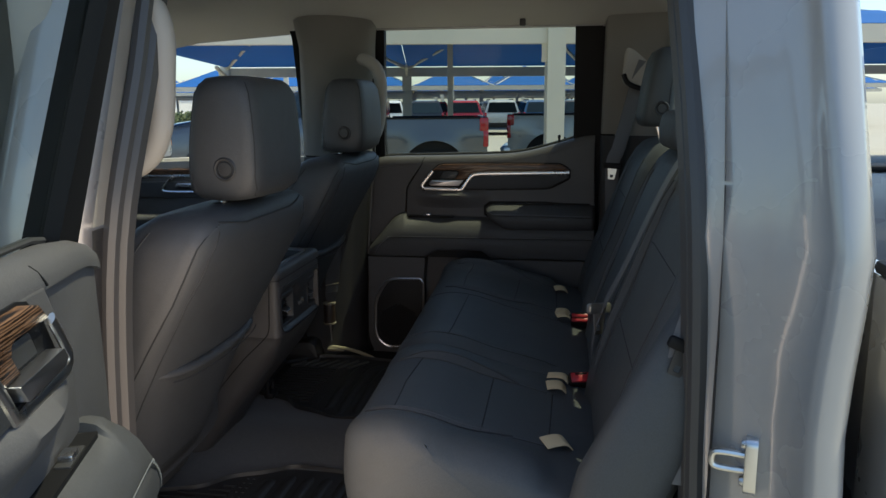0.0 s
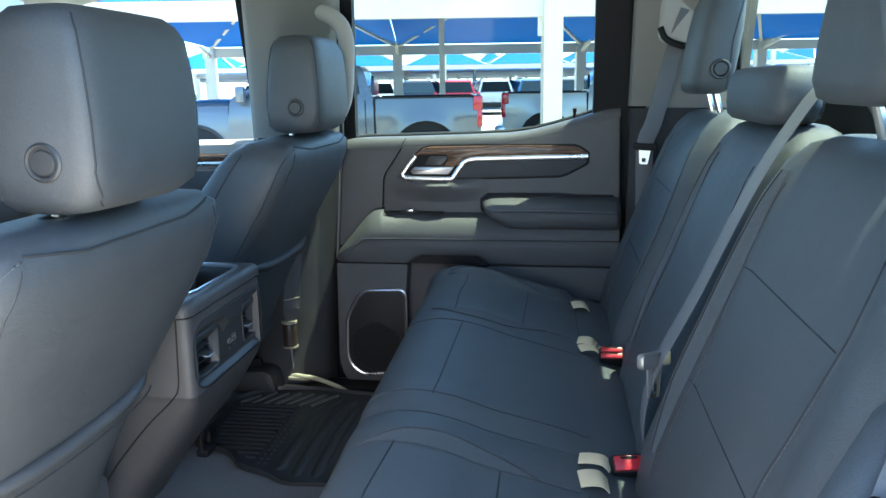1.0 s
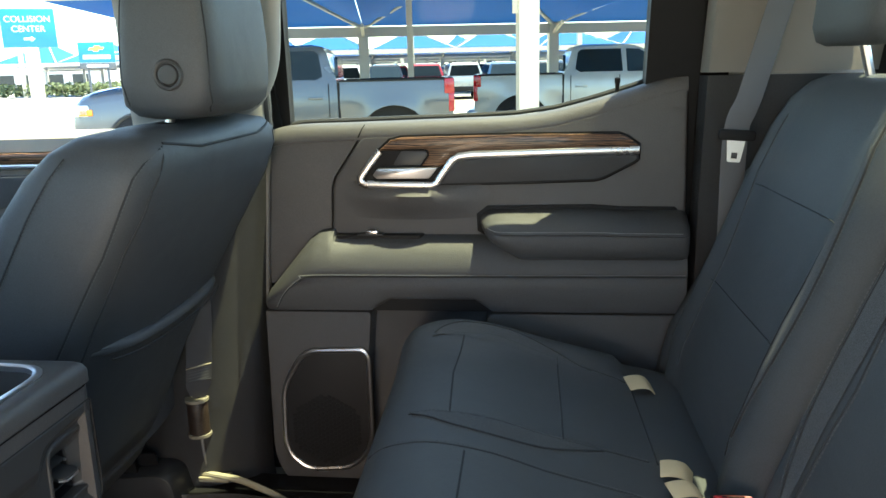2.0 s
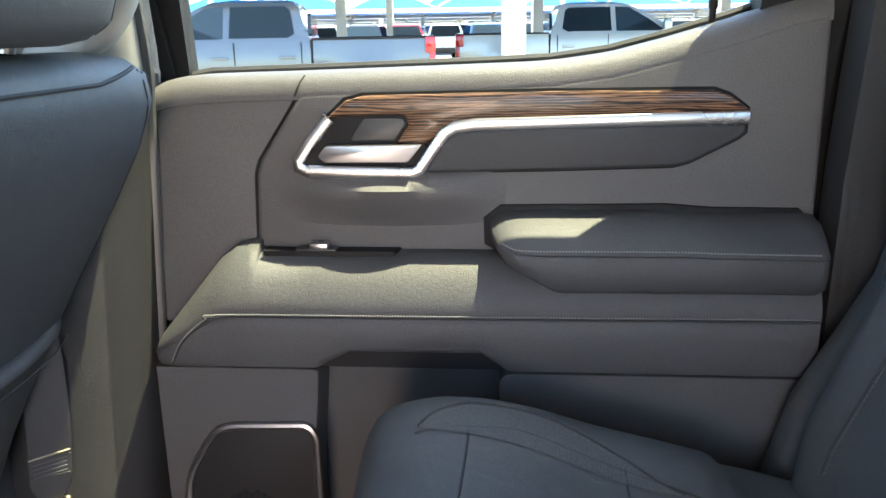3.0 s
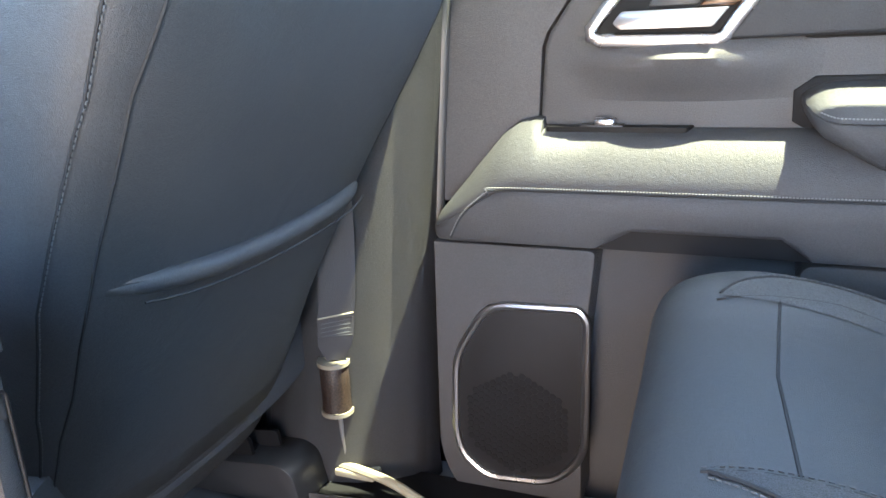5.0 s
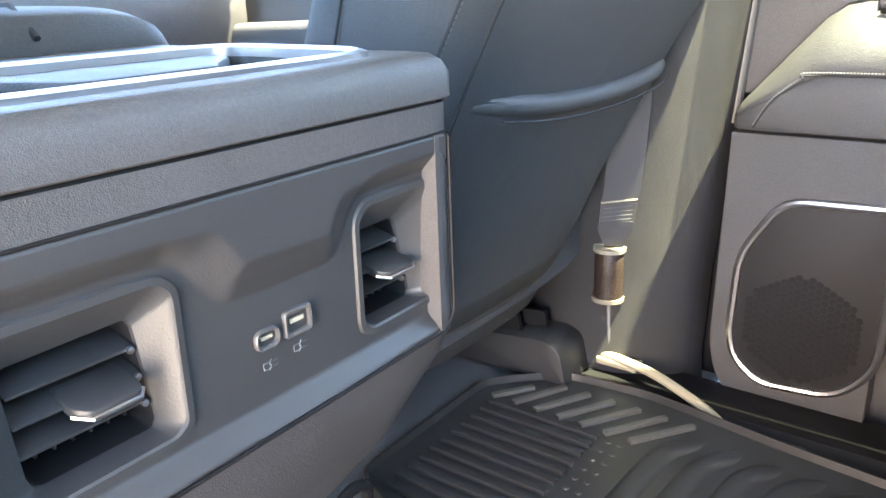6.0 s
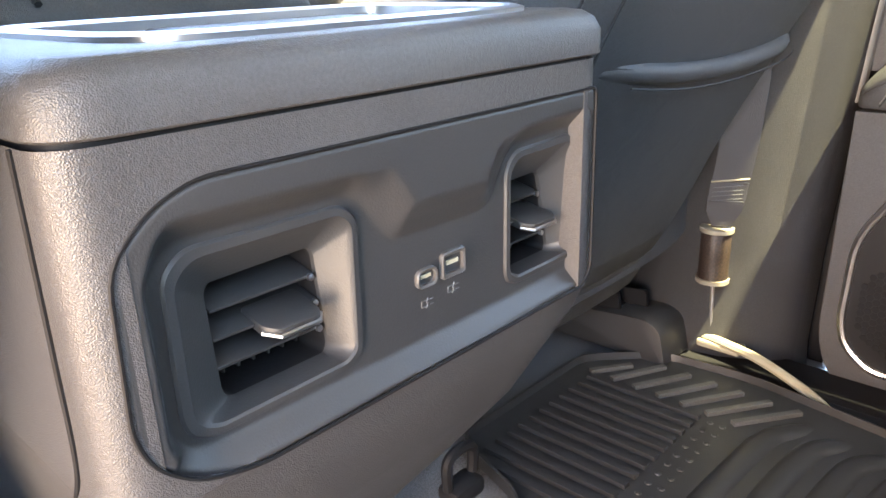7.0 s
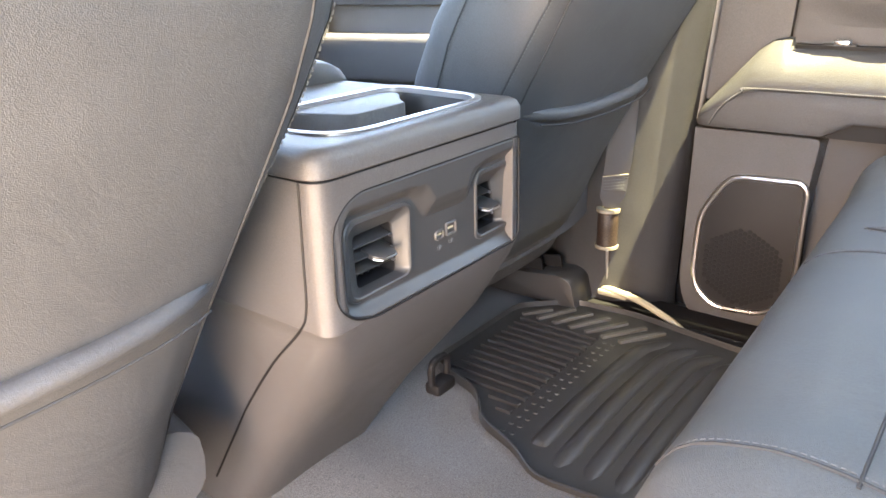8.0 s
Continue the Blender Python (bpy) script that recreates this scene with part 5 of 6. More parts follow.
# cupholder opening in the cap: one wide tray with a bridge at its front
TX0, TX1, TY0, TY1 = -0.600, -0.438, -0.136, 0.139
trayo = rounded([(TX0, TY0 + 0.01), (TX1, TY0 + 0.020), (TX1, TY1 - 0.012), (TX0, TY1)], [0.045, 0.048, 0.040, 0.040], 6)
tcx = (TX0 + TX1) / 2
trayi = [(tcx + (x - tcx) * 0.90, y * 0.945) for x, y in trayo]
rings = []
for z, e in ((1.1860, -0.001), (1.1870, 0.0), (1.2005, 0.0), (1.2075, -0.003), (1.2113, -0.008), (1.2125, -0.015)):
    hl, hr, xr = 0.163 + e, 0.157 + e, -0.418 + e
    rings.append([(x, CY + y, z) for x, y in rounded([(-0.72, -hl), (xr, -hl), (xr, hr), (-0.72, hr)], [0.01, 0.026, 0.009, 0.01], 6)])
rings.append([(x, CY + y, 1.2123) for x, y in trayo])
part("top_cap", loft(rings, caps=False), PEBBLE, con, smooth=40)
o = rounded([(-0.72, -0.169), (-0.421, -0.169), (-0.421, 0.145), (-0.72, 0.145)], 0.020, 6)
part("cap_gap", ring(o, [(-0.58 + (x + 0.58) * 0.93, CY + (y - CY) * 0.93) for x, y in o], 1.1825, 1.1862, "z"), BLACK, con)
# padded lid ahead of the cupholders
lr = []
for x, h in ((-1.25, 0.02), (-1.235, 0.042), (-0.95, 0.046), (-0.72, 0.044), (-0.70, 0.038), (-0.69, 0.015)):
    lr.append([(x, CY + b, 1.200 + a) for a, b in oval(h, 0.158, 28, 4.5)])
lid = part("armrest_lid", loft(lr), SEAT, con, smooth=60)
for yy in (-0.055, 0.055):
    part("seam", tube([(-0.690, CY + yy, 1.223), (-0.72, CY + yy, 1.2445), (-0.95, CY + yy, 1.2465), (-1.2, CY + yy, 1.244)], 0.0025, 6), SEAM, lid)
# cupholder rim, well and bridge
rs = [[(x, CY + y, 1.2115) for x, y in trayo], [(x, CY + y, 1.2145) for x, y in trayo], [(tcx + (x - tcx) * 0.95, CY + y * 0.972, 1.2160) for x, y in trayo], [(x, CY + y, 1.2140) for x, y in trayi], [(x, CY + y, 1.2070) for x, y in trayi]]
part("cupholder_rim", loft(rs, caps=False), CHROME_DARK, con, "bright satin metal rim", smooth=50)
wb = loft([[(x, CY + y, 1.2080) for x, y in trayi], [(tcx + (x - tcx) * 0.97, CY + y * 0.98, 1.170) for x, y in trayi], [(tcx + (x - tcx) * 0.90, CY + y * 0.95, 1.160) for x, y in trayi]], caps=False)
wb.faces.new([v for v in wb.verts][-len(trayi):])
part("cup_well", wb, VENT_DARK, con, "dark cupholder well", smooth=50)
part("bridge", moved(prism(rounded([(TX0 + 0.006, -0.040), (-0.560, -0.026), (-0.519, -0.012), (-0.519, 0.072), (-0.532, 0.080), (-0.545, 0.092), (-0.566, 0.116), (TX0 + 0.006, 0.124)], [0.006, 0.02, 0.010, 0.004, 0.006, 0.01, 0.01, 0.006], 5), 1.160, 1.2095, 0.003, axis="z"), Matrix.Translation((0, CY, 0))), PLASTIC, con, "gray bridge between the cups")

# rear panel: a moulded face with one recess that holds both vents and the ports
panel = new("vent_panel")
panel.parent = con
panel.matrix_basis = pose(-0.4235, 0, 0)
panel["label"] = "satin dark vent panel with charging ports"
# floor of the recess, in which the plate with vents and ports lies
RECESS = [(-0.1425, 1.068), (-0.1420, 1.132), (-0.1320, 1.1430), (-0.0480, 1.1420), (-0.0400, 1.1370), (-0.0260, 1.1175), (-0.0190, 1.1135), (0.0440, 1.1125), (0.0530, 1.1160), (0.0630, 1.1340), (0.0710, 1.1430), (0.1290, 1.1450), (0.1380, 1.1380), (0.1385, 1.0600), (0.1310, 1.0545), (-0.1280, 1.0545), (-0.1375, 1.0590)]
FLUSH, PLATE = 0.0052, -0.0050


def edge_gaps(ys, zs, poly):
    """Signed distances to an outline, negative inside."""
    q = np.stack([ys, zs], -1)
    best, odd = np.full(ys.shape, 9.0), np.zeros(ys.shape, bool)
    for a, b in zip(np.array(poly), np.roll(np.array(poly), -1, 0)):
        d = b - a
        t = np.clip(((q - a) @ d) / max(1e-12, d @ d), 0, 1)
        best = np.minimum(best, np.linalg.norm(q - a - t[..., None] * d, axis=-1))
        if a[1] != b[1]:
            odd ^= ((a[1] > zs) != (b[1] > zs)) & (ys < d[0] * (zs - a[1]) / d[1] + a[0])
    return np.where(odd, -best, best)


# each vent: outer edge, inner edge of its rim, mouth
VENTS = (
    ([(-0.1380, 1.0700), (-0.1370, 1.1310), (-0.1270, 1.1400), (-0.0500, 1.1390), (-0.0415, 1.1310), (-0.0430, 1.0650), (-0.0510, 1.0585), (-0.1250, 1.0570), (-0.1350, 1.0615)],
     [(-0.1310, 1.0720), (-0.1310, 1.1260), (-0.1230, 1.1335), (-0.0530, 1.1335), (-0.0470, 1.1280), (-0.0485, 1.0670), (-0.0540, 1.0630), (-0.1210, 1.0620), (-0.1285, 1.0660)],
     [(-0.1120, 1.0700), (-0.1140, 1.1140), (-0.1120, 1.1180), (-0.0620, 1.1190), (-0.0595, 1.1160), (-0.0550, 1.0680), (-0.0570, 1.0640), (-0.1070, 1.0635), (-0.1105, 1.0655)]),
    ([(0.0645, 1.0700), (0.0655, 1.1310), (0.0740, 1.1400), (0.1270, 1.1415), (0.1345, 1.1340), (0.1365, 1.0680), (0.1310, 1.0605), (0.0740, 1.0600), (0.0665, 1.0640)],
     [(0.0700, 1.0720), (0.0705, 1.1270), (0.0770, 1.1345), (0.1240, 1.1355), (0.1295, 1.1300), (0.1310, 1.0700), (0.1270, 1.0655), (0.0770, 1.0650), (0.0710, 1.0685)],
     [(0.0740, 1.0700), (0.0740, 1.1140), (0.0755, 1.1180), (0.1090, 1.1190), (0.1120, 1.1160), (0.1225, 1.0680), (0.1210, 1.0650), (0.0790, 1.0645), (0.0755, 1.0660)]))
rr = rounded(RECESS, 0.006, 4)
NY, NZ = 240, 104
ys, zs = np.meshgrid(np.linspace(-0.163, 0.1425, NY + 1), np.linspace(1.0390, 1.1690, NZ + 1), indexing="ij")
out = edge_gaps(ys, zs, pr)
# cells over the edge are drawn in to it along the gradient of the distance
for _ in range(3):
    gy = (edge_gaps(ys + 1e-4, zs, pr) - edge_gaps(ys - 1e-4, zs, pr)) / 2e-4
    gz = (edge_gaps(ys, zs + 1e-4, pr) - edge_gaps(ys, zs - 1e-4, pr)) / 2e-4
    over = out > 0
    ys, zs = np.where(over, ys - out * gy, ys), np.where(over, zs - out * gz, zs)
    keep = out if _ == 0 else keep
    out = edge_gaps(ys, zs, pr)
gap = edge_gaps(ys, zs, rr)
soft = lambda v: np.clip(v, 0, 1) ** 2 * (3 - 2 * np.clip(v, 0, 1))
upper = soft((zs - 1.105) / 0.02) * soft((ys + 0.150) / 0.015)
wide = 0.0055 + upper * (0.0065 + 0.008 * soft((ys + 0.045) / 0.02) * soft((0.068 - ys) / 0.02)) + 0.0050 * soft((1.062 - zs) / 0.006)
lin = np.clip(gap / wide, 0, 1)
depth = PLATE + (FLUSH - PLATE) * (0.65 * lin + 0.35 * soft(lin)) - 0.0022 * (1 - soft(-out / 0.0022))
cut = np.min([edge_gaps(ys, zs, rounded(o, 0.006, 3)) for o, _, _ in VENTS], axis=0) < -0.0016
bm = bmesh.new()
made = {}
for iy in range(NY):
    for iz in range(NZ):
        cell = [(iy, iz), (iy + 1, iz), (iy + 1, iz + 1), (iy, iz + 1)]
        if all(keep[c] > 0 for c in cell) or all(cut[c] for c in cell):
            continue
        vs = []
        for c in cell:
            if c not in made:
                made[c] = bm.verts.new((depth[c], ys[c], zs[c]))
            vs.append(made[c])
        bm.faces.new(vs)
part("panel_face", bm, PLASTIC_SMOOTH, panel, smooth=70)
part("panel_skirt", loft([[(-0.012, y, z) for y, z in pr], [(FLUSH - 0.0021, y, z) for y, z in pr]], caps=False), PLASTIC_SMOOTH, panel)
part("panel_gap", tube([(FLUSH - 0.0001, y, z) for y, z in pr], 0.0010, 6, True), BLACK, panel)

for outl, rim, inn in VENTS:
    v = new("air_vent")
    v.parent = panel
    o, q, i = rounded(outl, 0.006, 4), rounded(rim, 0.005, 4), rounded(inn, 0.002, 4)

    def between(a, b, k):
        return [(p[0] + (r[0] - p[0]) * k, p[1] + (r[1] - p[1]) * k) for p, r in zip(a, b)]
    rs = [[(PLATE - 0.004, *p) for p in o], [(PLATE + 0.0004, *p) for p in o], [(PLATE + 0.0016, *p) for p in between(o, q, 0.18)], [(PLATE + 0.0018, *p) for p in between(o, q, 0.75)], [(PLATE + 0.0008, *p) for p in q],
          [(PLATE - 0.0010, *p) for p in between(q, i, 0.12)], [(-0.0160, *p) for p in between(q, i, 0.97)], [(-0.0185, *p) for p in i]]
    part("vent_surround", loft(rs, caps=False), PLASTIC_SMOOTH, v, smooth=30)
    part("vent_throat", loft([[(-0.0183, *p) for p in i], [(-0.050, *p) for p in i]], caps=False), BLACK, v)
    part("vent_back", prism(i, -0.053, -0.049, axis="x"), BLACK, v)
    w0 = max(inn[0][0], inn[1][0])
    for k, z in enumerate((1.1050, 1.0918, 1.0785)):
        w1 = min(p[0] for p in (inn[4], inn[5])) + (abs(inn[5][0] - inn[4][0])) * (0.25 + 0.24 * k)
        part("slat", moved(box(-0.026, 0.0, w0 - 0.0005, w1 - 0.0004, -0.0009, 0.0009, 0.0007), pose(-0.0170, 0, z, 0, 14, 0)), VENT_DARK, v)
        part("pivot", turned([(0.0017, 0.0), (0.0017, 0.002), (0.0001, 0.0026)], 8, "x"), CHROME_DARK, v, m=pose(-0.0175, w1 - 0.0030, z - 0.0002))
    cm = (inn[0][0] + inn[5][0]) / 2 + 0.006
    sm = pose(-0.0235, cm, 1.0930, 0, 14, 0)
    sl = part("slider", moved(prism(rounded([(-0.006, -0.0150), (0.012, -0.0150), (0.0185, -0.0095), (0.0185, 0.0115), (0.014, 0.0150), (-0.006, 0.0150)], 0.003), -0.0026, 0.0030, 0.0014, axis="z", back=True), sm), VENT_DARK, v)
    part("slider_edge", moved(tube([(0.0122, -0.0150, -0.0004), (0.0188, -0.0096, -0.0004), (0.0188, 0.0115, -0.0004), (0.0142, 0.0150, -0.0004)], 0.0012, 8), sm), CHROME_DARK, sl, "bright slider edge")
    for k in range(7):
        y = inn[0][0] + 0.004 + k * (inn[5][0] - inn[0][0] - 0.008) / 6
        part("vane", box(-0.046, -0.036, y - 0.0006, y + 0.0006, 1.0650, 1.117), VENT_DARK, v)


def port(y, z, w, h, r, label):
    p = new("charging_port")
    p.parent = panel
    p.matrix_basis = pose(PLATE + 0.0030, 0, 0)
    p["label"] = label
    o = rounded([(y - w, z - h), (y + w, z - h), (y + w, z + h), (y - w, z + h)], r, 4)
    i = [(y + (a - y) * 0.78, z + (b - z) * 0.68) for a, b in o]
    part("port_rim", loft([[(-0.006, *q) for q in o], [(-0.0012, *q) for q in o], [(-0.0005, y + (q[0] - y) * 0.93, z + (q[1] - z) * 0.93) for q in o], [(-0.0010, *q) for q in i], [(-0.007, *q) for q in i]], caps=False), PORT_RIM, p, "pale port rim", smooth=30)
    part("port_well", prism(i, -0.009, -0.0060, axis="x"), BLACK, p)
    part("port_tongue", box(-0.0062, -0.0022, y - w * 0.48, y + w * 0.48, z - h * 0.06, z + h * 0.26), BUFF if w > 0.0075 else VENT_DARK, p)
    sy, sz = y + 0.0005, z - 0.0148
    e = 0.00026
    part("port_symbol", join(*[bar_on(a, b, e) for a, b in (((sy - 0.00390, sz - 0.00172), (sy + 0.00140, sz - 0.00172)), ((sy - 0.00390, sz + 0.00172), (sy + 0.00140, sz + 0.00172)), ((sy - 0.00390, sz - 0.00172), (sy - 0.00390, sz + 0.00172)), ((sy - 0.00047, sz - 0.00281), (sy + 0.00094, sz + 0.00016)), ((sy + 0.00094, sz + 0.00016), (sy - 0.00031, sz + 0.00016)), ((sy - 0.00031, sz + 0.00016), (sy + 0.00109, sz + 0.00312)), ((sy + 0.00234, sz + 0.00140), (sy + 0.00484, sz + 0.00140)), ((sy + 0.00234, sz - 0.00140), (sy + 0.00484, sz - 0.00140)))]), THREAD_DIM, p)


def bar_on(a, b, e):
    return tube([(-0.0029, *a), (-0.0029, *b)], e, 4)


port(0.0010, 1.0880, 0.0076, 0.0053, 0.0050, "small oval charging port")
port(0.0210, 1.0900, 0.0092, 0.0073, 0.0025, "square charging port")

# rubber floor trays with raised ribs
def mat_tray(name, pts, ribs_x, sg, label):
    t = thing(name, label, "floor mat", (0, 0, 0), group="rubber floor mats")
    o = rounded(pts, 0.03, 5)
    c = Vector((sum(p[0] for p in pts) / len(pts), sum(p[1] for p in pts) / len(pts)))
    inn = [tuple(c + (Vector(p) - c) * 0.986) for p in o]
    inn2 = [tuple(c + (Vector(p) - c) * 0.976) for p in o]
    rs = [[(*p, 0.684) for p in o], [(*p, 0.701) for p in o], [(*p, 0.702) for p in inn], [(*p, 0.692) for p in inn2]]
    b = loft(rs, caps=False)
    b.faces.new([v for v in b.verts][-len(o):])
    part("tray", b, RUBBER, t, smooth=30)

    def rib(a, bb, w=0.0050, h=0.0060, m=None):
        a, bb = Vector((*a, 0.6925)), Vector((*bb, 0.6925))
        r = ribbon([a, bb], w * 2, h * 2, ((bb - a).cross(Vector((0, 0, 1)))).normalized()[:])
        part("rib", r, m or RUBBER, t, smooth=20)
    # slanted ribs near the outer front corner, their sky light put in as paler rubber
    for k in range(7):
        rib((-0.682 + 0.0345 * k, sg * 0.578), (-0.645 + 0.0375 * k, sg * (0.630 if k == 0 else 0.656)), 0.0046, 0.0050, RUBBER_SKYLIT)
    # close fore-aft ribs, each ending in two beads
    for k in range(17):
        y = 0.205 + 0.0225 * k
        x0 = 0.038 + float(np.interp(y, (0.15, 0.195, 0.225, 0.29, 0.33), (-0.40, -0.46, -0.54, -0.59, -0.715)))
        if x0 < -0.535:
            rib((x0, sg * y), (-0.512, sg * y), 0.0050, 0.0045)
        for xb in (-0.498, -0.482) if x0 < -0.5 else ():
            part("rib", turned([(0.0042, 0.0), (0.0036, 0.0014), (0.0001, 0.0022)], 8), RUBBER, t, m=pose(xb, sg * y, 0.6915))
    # wide ridges across, fanning towards the door
    for k in range(6):
        x = -0.440 + 0.047 * k
        pts = smooth_path([(x + 0.004, sg * (0.225 if k < 1 else 0.195), 0.6850), (x + 0.003, sg * 0.25, 0.6905), (x, sg * 0.40, 0.6905), (x + 0.006, sg * 0.56, 0.6905), (x + 0.022, sg * 0.605, 0.6895), (x + 0.046, sg * (0.645 - 0.004 * k), 0.6840)], 4)
        part("ridge", tube(pts, 0.0165, 10, flat=0.42, up=(0, 0, 1)), RUBBER, t, smooth=60)
    return t


mat_tray("floor_mat", [(-0.715, 0.330), (-0.715, 0.600), (-0.690, 0.630), (-0.625, 0.688), (-0.50, 0.700), (-0.30, 0.670), (-0.12, 0.65), (-0.12, 0.18), (-0.40, 0.150), (-0.460, 0.195), (-0.540, 0.225), (-0.590, 0.290)], 0, 1, "black ribbed rubber floor mat behind the passenger seat")
mat_tray("floor_mat", [(-0.715, -0.330), (-0.715, -0.600), (-0.690, -0.630), (-0.625, -0.688), (-0.50, -0.700), (-0.30, -0.670), (-0.12, -0.65), (-0.12, -0.18), (-0.40, -0.150), (-0.460, -0.195), (-0.540, -0.225), (-0.590, -0.290)], 0, -1, "black ribbed rubber floor mat behind the driver seat")
clip = thing("mat_hook", "small black floor mat retaining hook", "hook", (-0.620, 0.232, 0.748))
part("hook", tube(smooth_path([(0, -0.02, -0.012), (0, -0.02, 0.02), (0, 0, 0.028), (0, 0.018, 0.02), (0, 0.018, -0.008)], 4), 0.006, 8), BLACK, clip)
part("hook_base", box(-0.014, 0.016, -0.024, 0.022, -0.03, -0.010, 0.006), BLACK, clip)

# belt pretensioner on the far B pillar
pt = thing("front_seat_belt", "gray front seat belt with covered pretensioner at the B pillar", "seat belt", (0, 0, 0))
ACROSS = Vector((0.84, 0.50, 0.10)).normalized()
FACE = Vector((0.50, -0.84, 0.0)).normalized()
part("webbing", ribbon(smooth_path([(-0.545, 0.690, 1.32), (-0.555, 0.722, 1.12), (-0.565, 0.731, 1.00), (-0.576, 0.735, 0.925)], 6), 0.050, 0.0018, ACROSS[:]), BELT_DARK, pt)
we = part("webbing_end", ribbon([Vector(p) + FACE * 0.0022 for p in ((-0.5725, 0.7335, 0.958), (-0.576, 0.735, 0.926))], 0.0495, 0.0030, ACROSS[:]), BELT_DARK, pt)
part("thread", tube([Vector((-0.5722, 0.7335, 0.960)) + FACE * 0.0035 + ACROSS * q for q in (-0.0245, 0.0245)], 0.0012, 6), BUFF, we, "pale edge thread")
for k in range(4):
    row = [Vector((-0.5738 - 0.0006 * k, 0.7342, 0.9505 - 0.0062 * k + 0.0012 * (q % 2))) + FACE * 0.0042 + ACROSS * (-0.020 + 0.0025 * q) for q in range(17)]
    part("thread", tube(row, 0.0005, 5), THREAD_DIM, we)
part("end_loop", loft([[(p.x, p.y, z) for p in (c - ACROSS * w - FACE * 0.004, c + ACROSS * w - FACE * 0.004, c + ACROSS * w + FACE * 0.006, c - ACROSS * w + FACE * 0.006)] for c, w, z in
     ((Vector((-0.5765, 0.735, 0)), 0.0235, 0.930), (Vector((-0.578, 0.736, 0)), 0.0235, 0.916), (Vector((-0.580, 0.737, 0)), 0.017, 0.903), (Vector((-0.582, 0.738, 0)), 0.011, 0.892))]), BELT_DARK, pt, "folded gray webbing loop")
part("sleeve", moved(turned([(0.016, -0.040), (0.0215, -0.037), (0.0205, -0.02), (0.021, 0.0), (0.0205, 0.03), (0.017, 0.038), (0.004, 0.045)], 20), Matrix.Translation((-0.586, 0.740, 0.848))), SLEEVE, pt, "dark brown braided sleeve")
for z in (0.810, 0.886):
    part("sleeve_ring", moved(turned([(0.019, -0.004), (0.0235, -0.003), (0.0235, 0.003), (0.019, 0.004)], 20), Matrix.Translation((-0.586, 0.740, z))), RING_METAL, pt, "dull metal ring")
part("cable", tube([(-0.586, 0.742, 0.82), (-0.585, 0.745, 0.77), (-0.582, 0.748, 0.708)], 0.0034, 8), LATCH, pt)
part("bracket", box(-0.60, -0.535, 0.735, 0.765, 0.700, 0.712, 0.004), BUFF, pt)
# buff floor loom running along the sill
lm = thing("sill_loom", "buff colored wiring loom along the door sill", "cable", (0, 0, 0))
part("loom", tube(smooth_path([(-0.67, 0.740, 0.712), (-0.61, 0.748, 0.715), (-0.545, 0.740, 0.713), (-0.50, 0.730, 0.710), (-0.454, 0.716, 0.702), (-0.415, 0.706, 0.690), (-0.385, 0.699, 0.672)], 5), 0.0068, 8), BUFF, lm)
# grab handles on both B pillars
for s in (1, -1):
    g = thing("grab_handle", "light gray molded grab handle on the B pillar", "grab handle", (0, 0, 0), group="grab handles")
    pts = [(-0.520, 0.720, 1.805), (-0.445, 0.702, 1.798), (-0.398, 0.698, 1.768), (-0.382, 0.698, 1.72), (-0.385, 0.700, 1.65), (-0.394, 0.702, 1.575), (-0.420, 0.704, 1.525), (-0.465, 0.720, 1.500), (-0.540, 0.760, 1.480)]
    part("bar", tube(smooth_path([(x + (0.02 if s > 0 else 0.0), s * y, z - (0.035 if s > 0 else 0.0)) for x, y, z in pts], 6), 0.0195, 14, flat=1.1), TRIM_LIGHT, g)
    part("plate", box(-0.60, -0.515, s * 0.755 - 0.02, s * 0.755 + 0.02, 1.45, 1.80, 0.015), TRIM_LIGHT, g)
dl = thing("dome_lamp", "round overhead lamp in the headliner, unlit", "lamp", (-0.62, -0.26, 1.907))
part("bezel", turned([(0.055, 0.004), (0.052, -0.006), (0.040, -0.009), (0.036, -0.005)], 24), TRIM_LIGHT, dl)
part("lens", turned([(0.037, -0.004), (0.03, -0.008), (0.0001, -0.009)], 24), PLASTIC_SMOOTH, dl)
ch = thing("coat_hook", "small gray coat hook at the headliner edge", "hook", (0.12, 0.70, 1.872))
part("hook", box(-0.010, 0.010, -0.012, 0.012, -0.014, 0.012, 0.005), PLASTIC_SMOOTH, ch)
# ---- the lot outside ----
def simple(name, color, rough=0.4, metal=0.0, coat=0.0):
    return mat(name, color, rough, metal, coat=coat, vary=0.06, vary_size=2)


CAR_GRAY = simple("car_paint_gray", (0.088, 0.097, 0.108), 0.24, 0.35, 0.8)
CAR_SILVER = simple("car_paint_silver", (0.36, 0.375, 0.365), 0.30, 0.25, 0.7)
CAR_RED = simple("car_paint_red", (0.30, 0.01, 0.015), 0.25, 0.1, 0.7)
CAR_WHITE = simple("car_paint_white", (0.75, 0.75, 0.74), 0.3, 0.0, 0.7)
CAR_BLUE = simple("car_paint_blue", (0.03, 0.08, 0.17), 0.25, 0.1, 0.7)
CAR_BLACK = simple("car_paint_black", (0.012, 0.012, 0.014), 0.2, 0.0, 0.7)
CAR_GLASS = simple("car_window_tint", (0.02, 0.03, 0.035), 0.06)
TYRE = simple("tyre_rubber", (0.02, 0.02, 0.02), 0.7)
LAMP_RED = simple("tail_lamp_red", (0.34, 0.005, 0.010), 0.15, 0, 0.5)
LAMP_CLEAR = simple("head_lamp_clear", (0.75, 0.75, 0.72), 0.1)
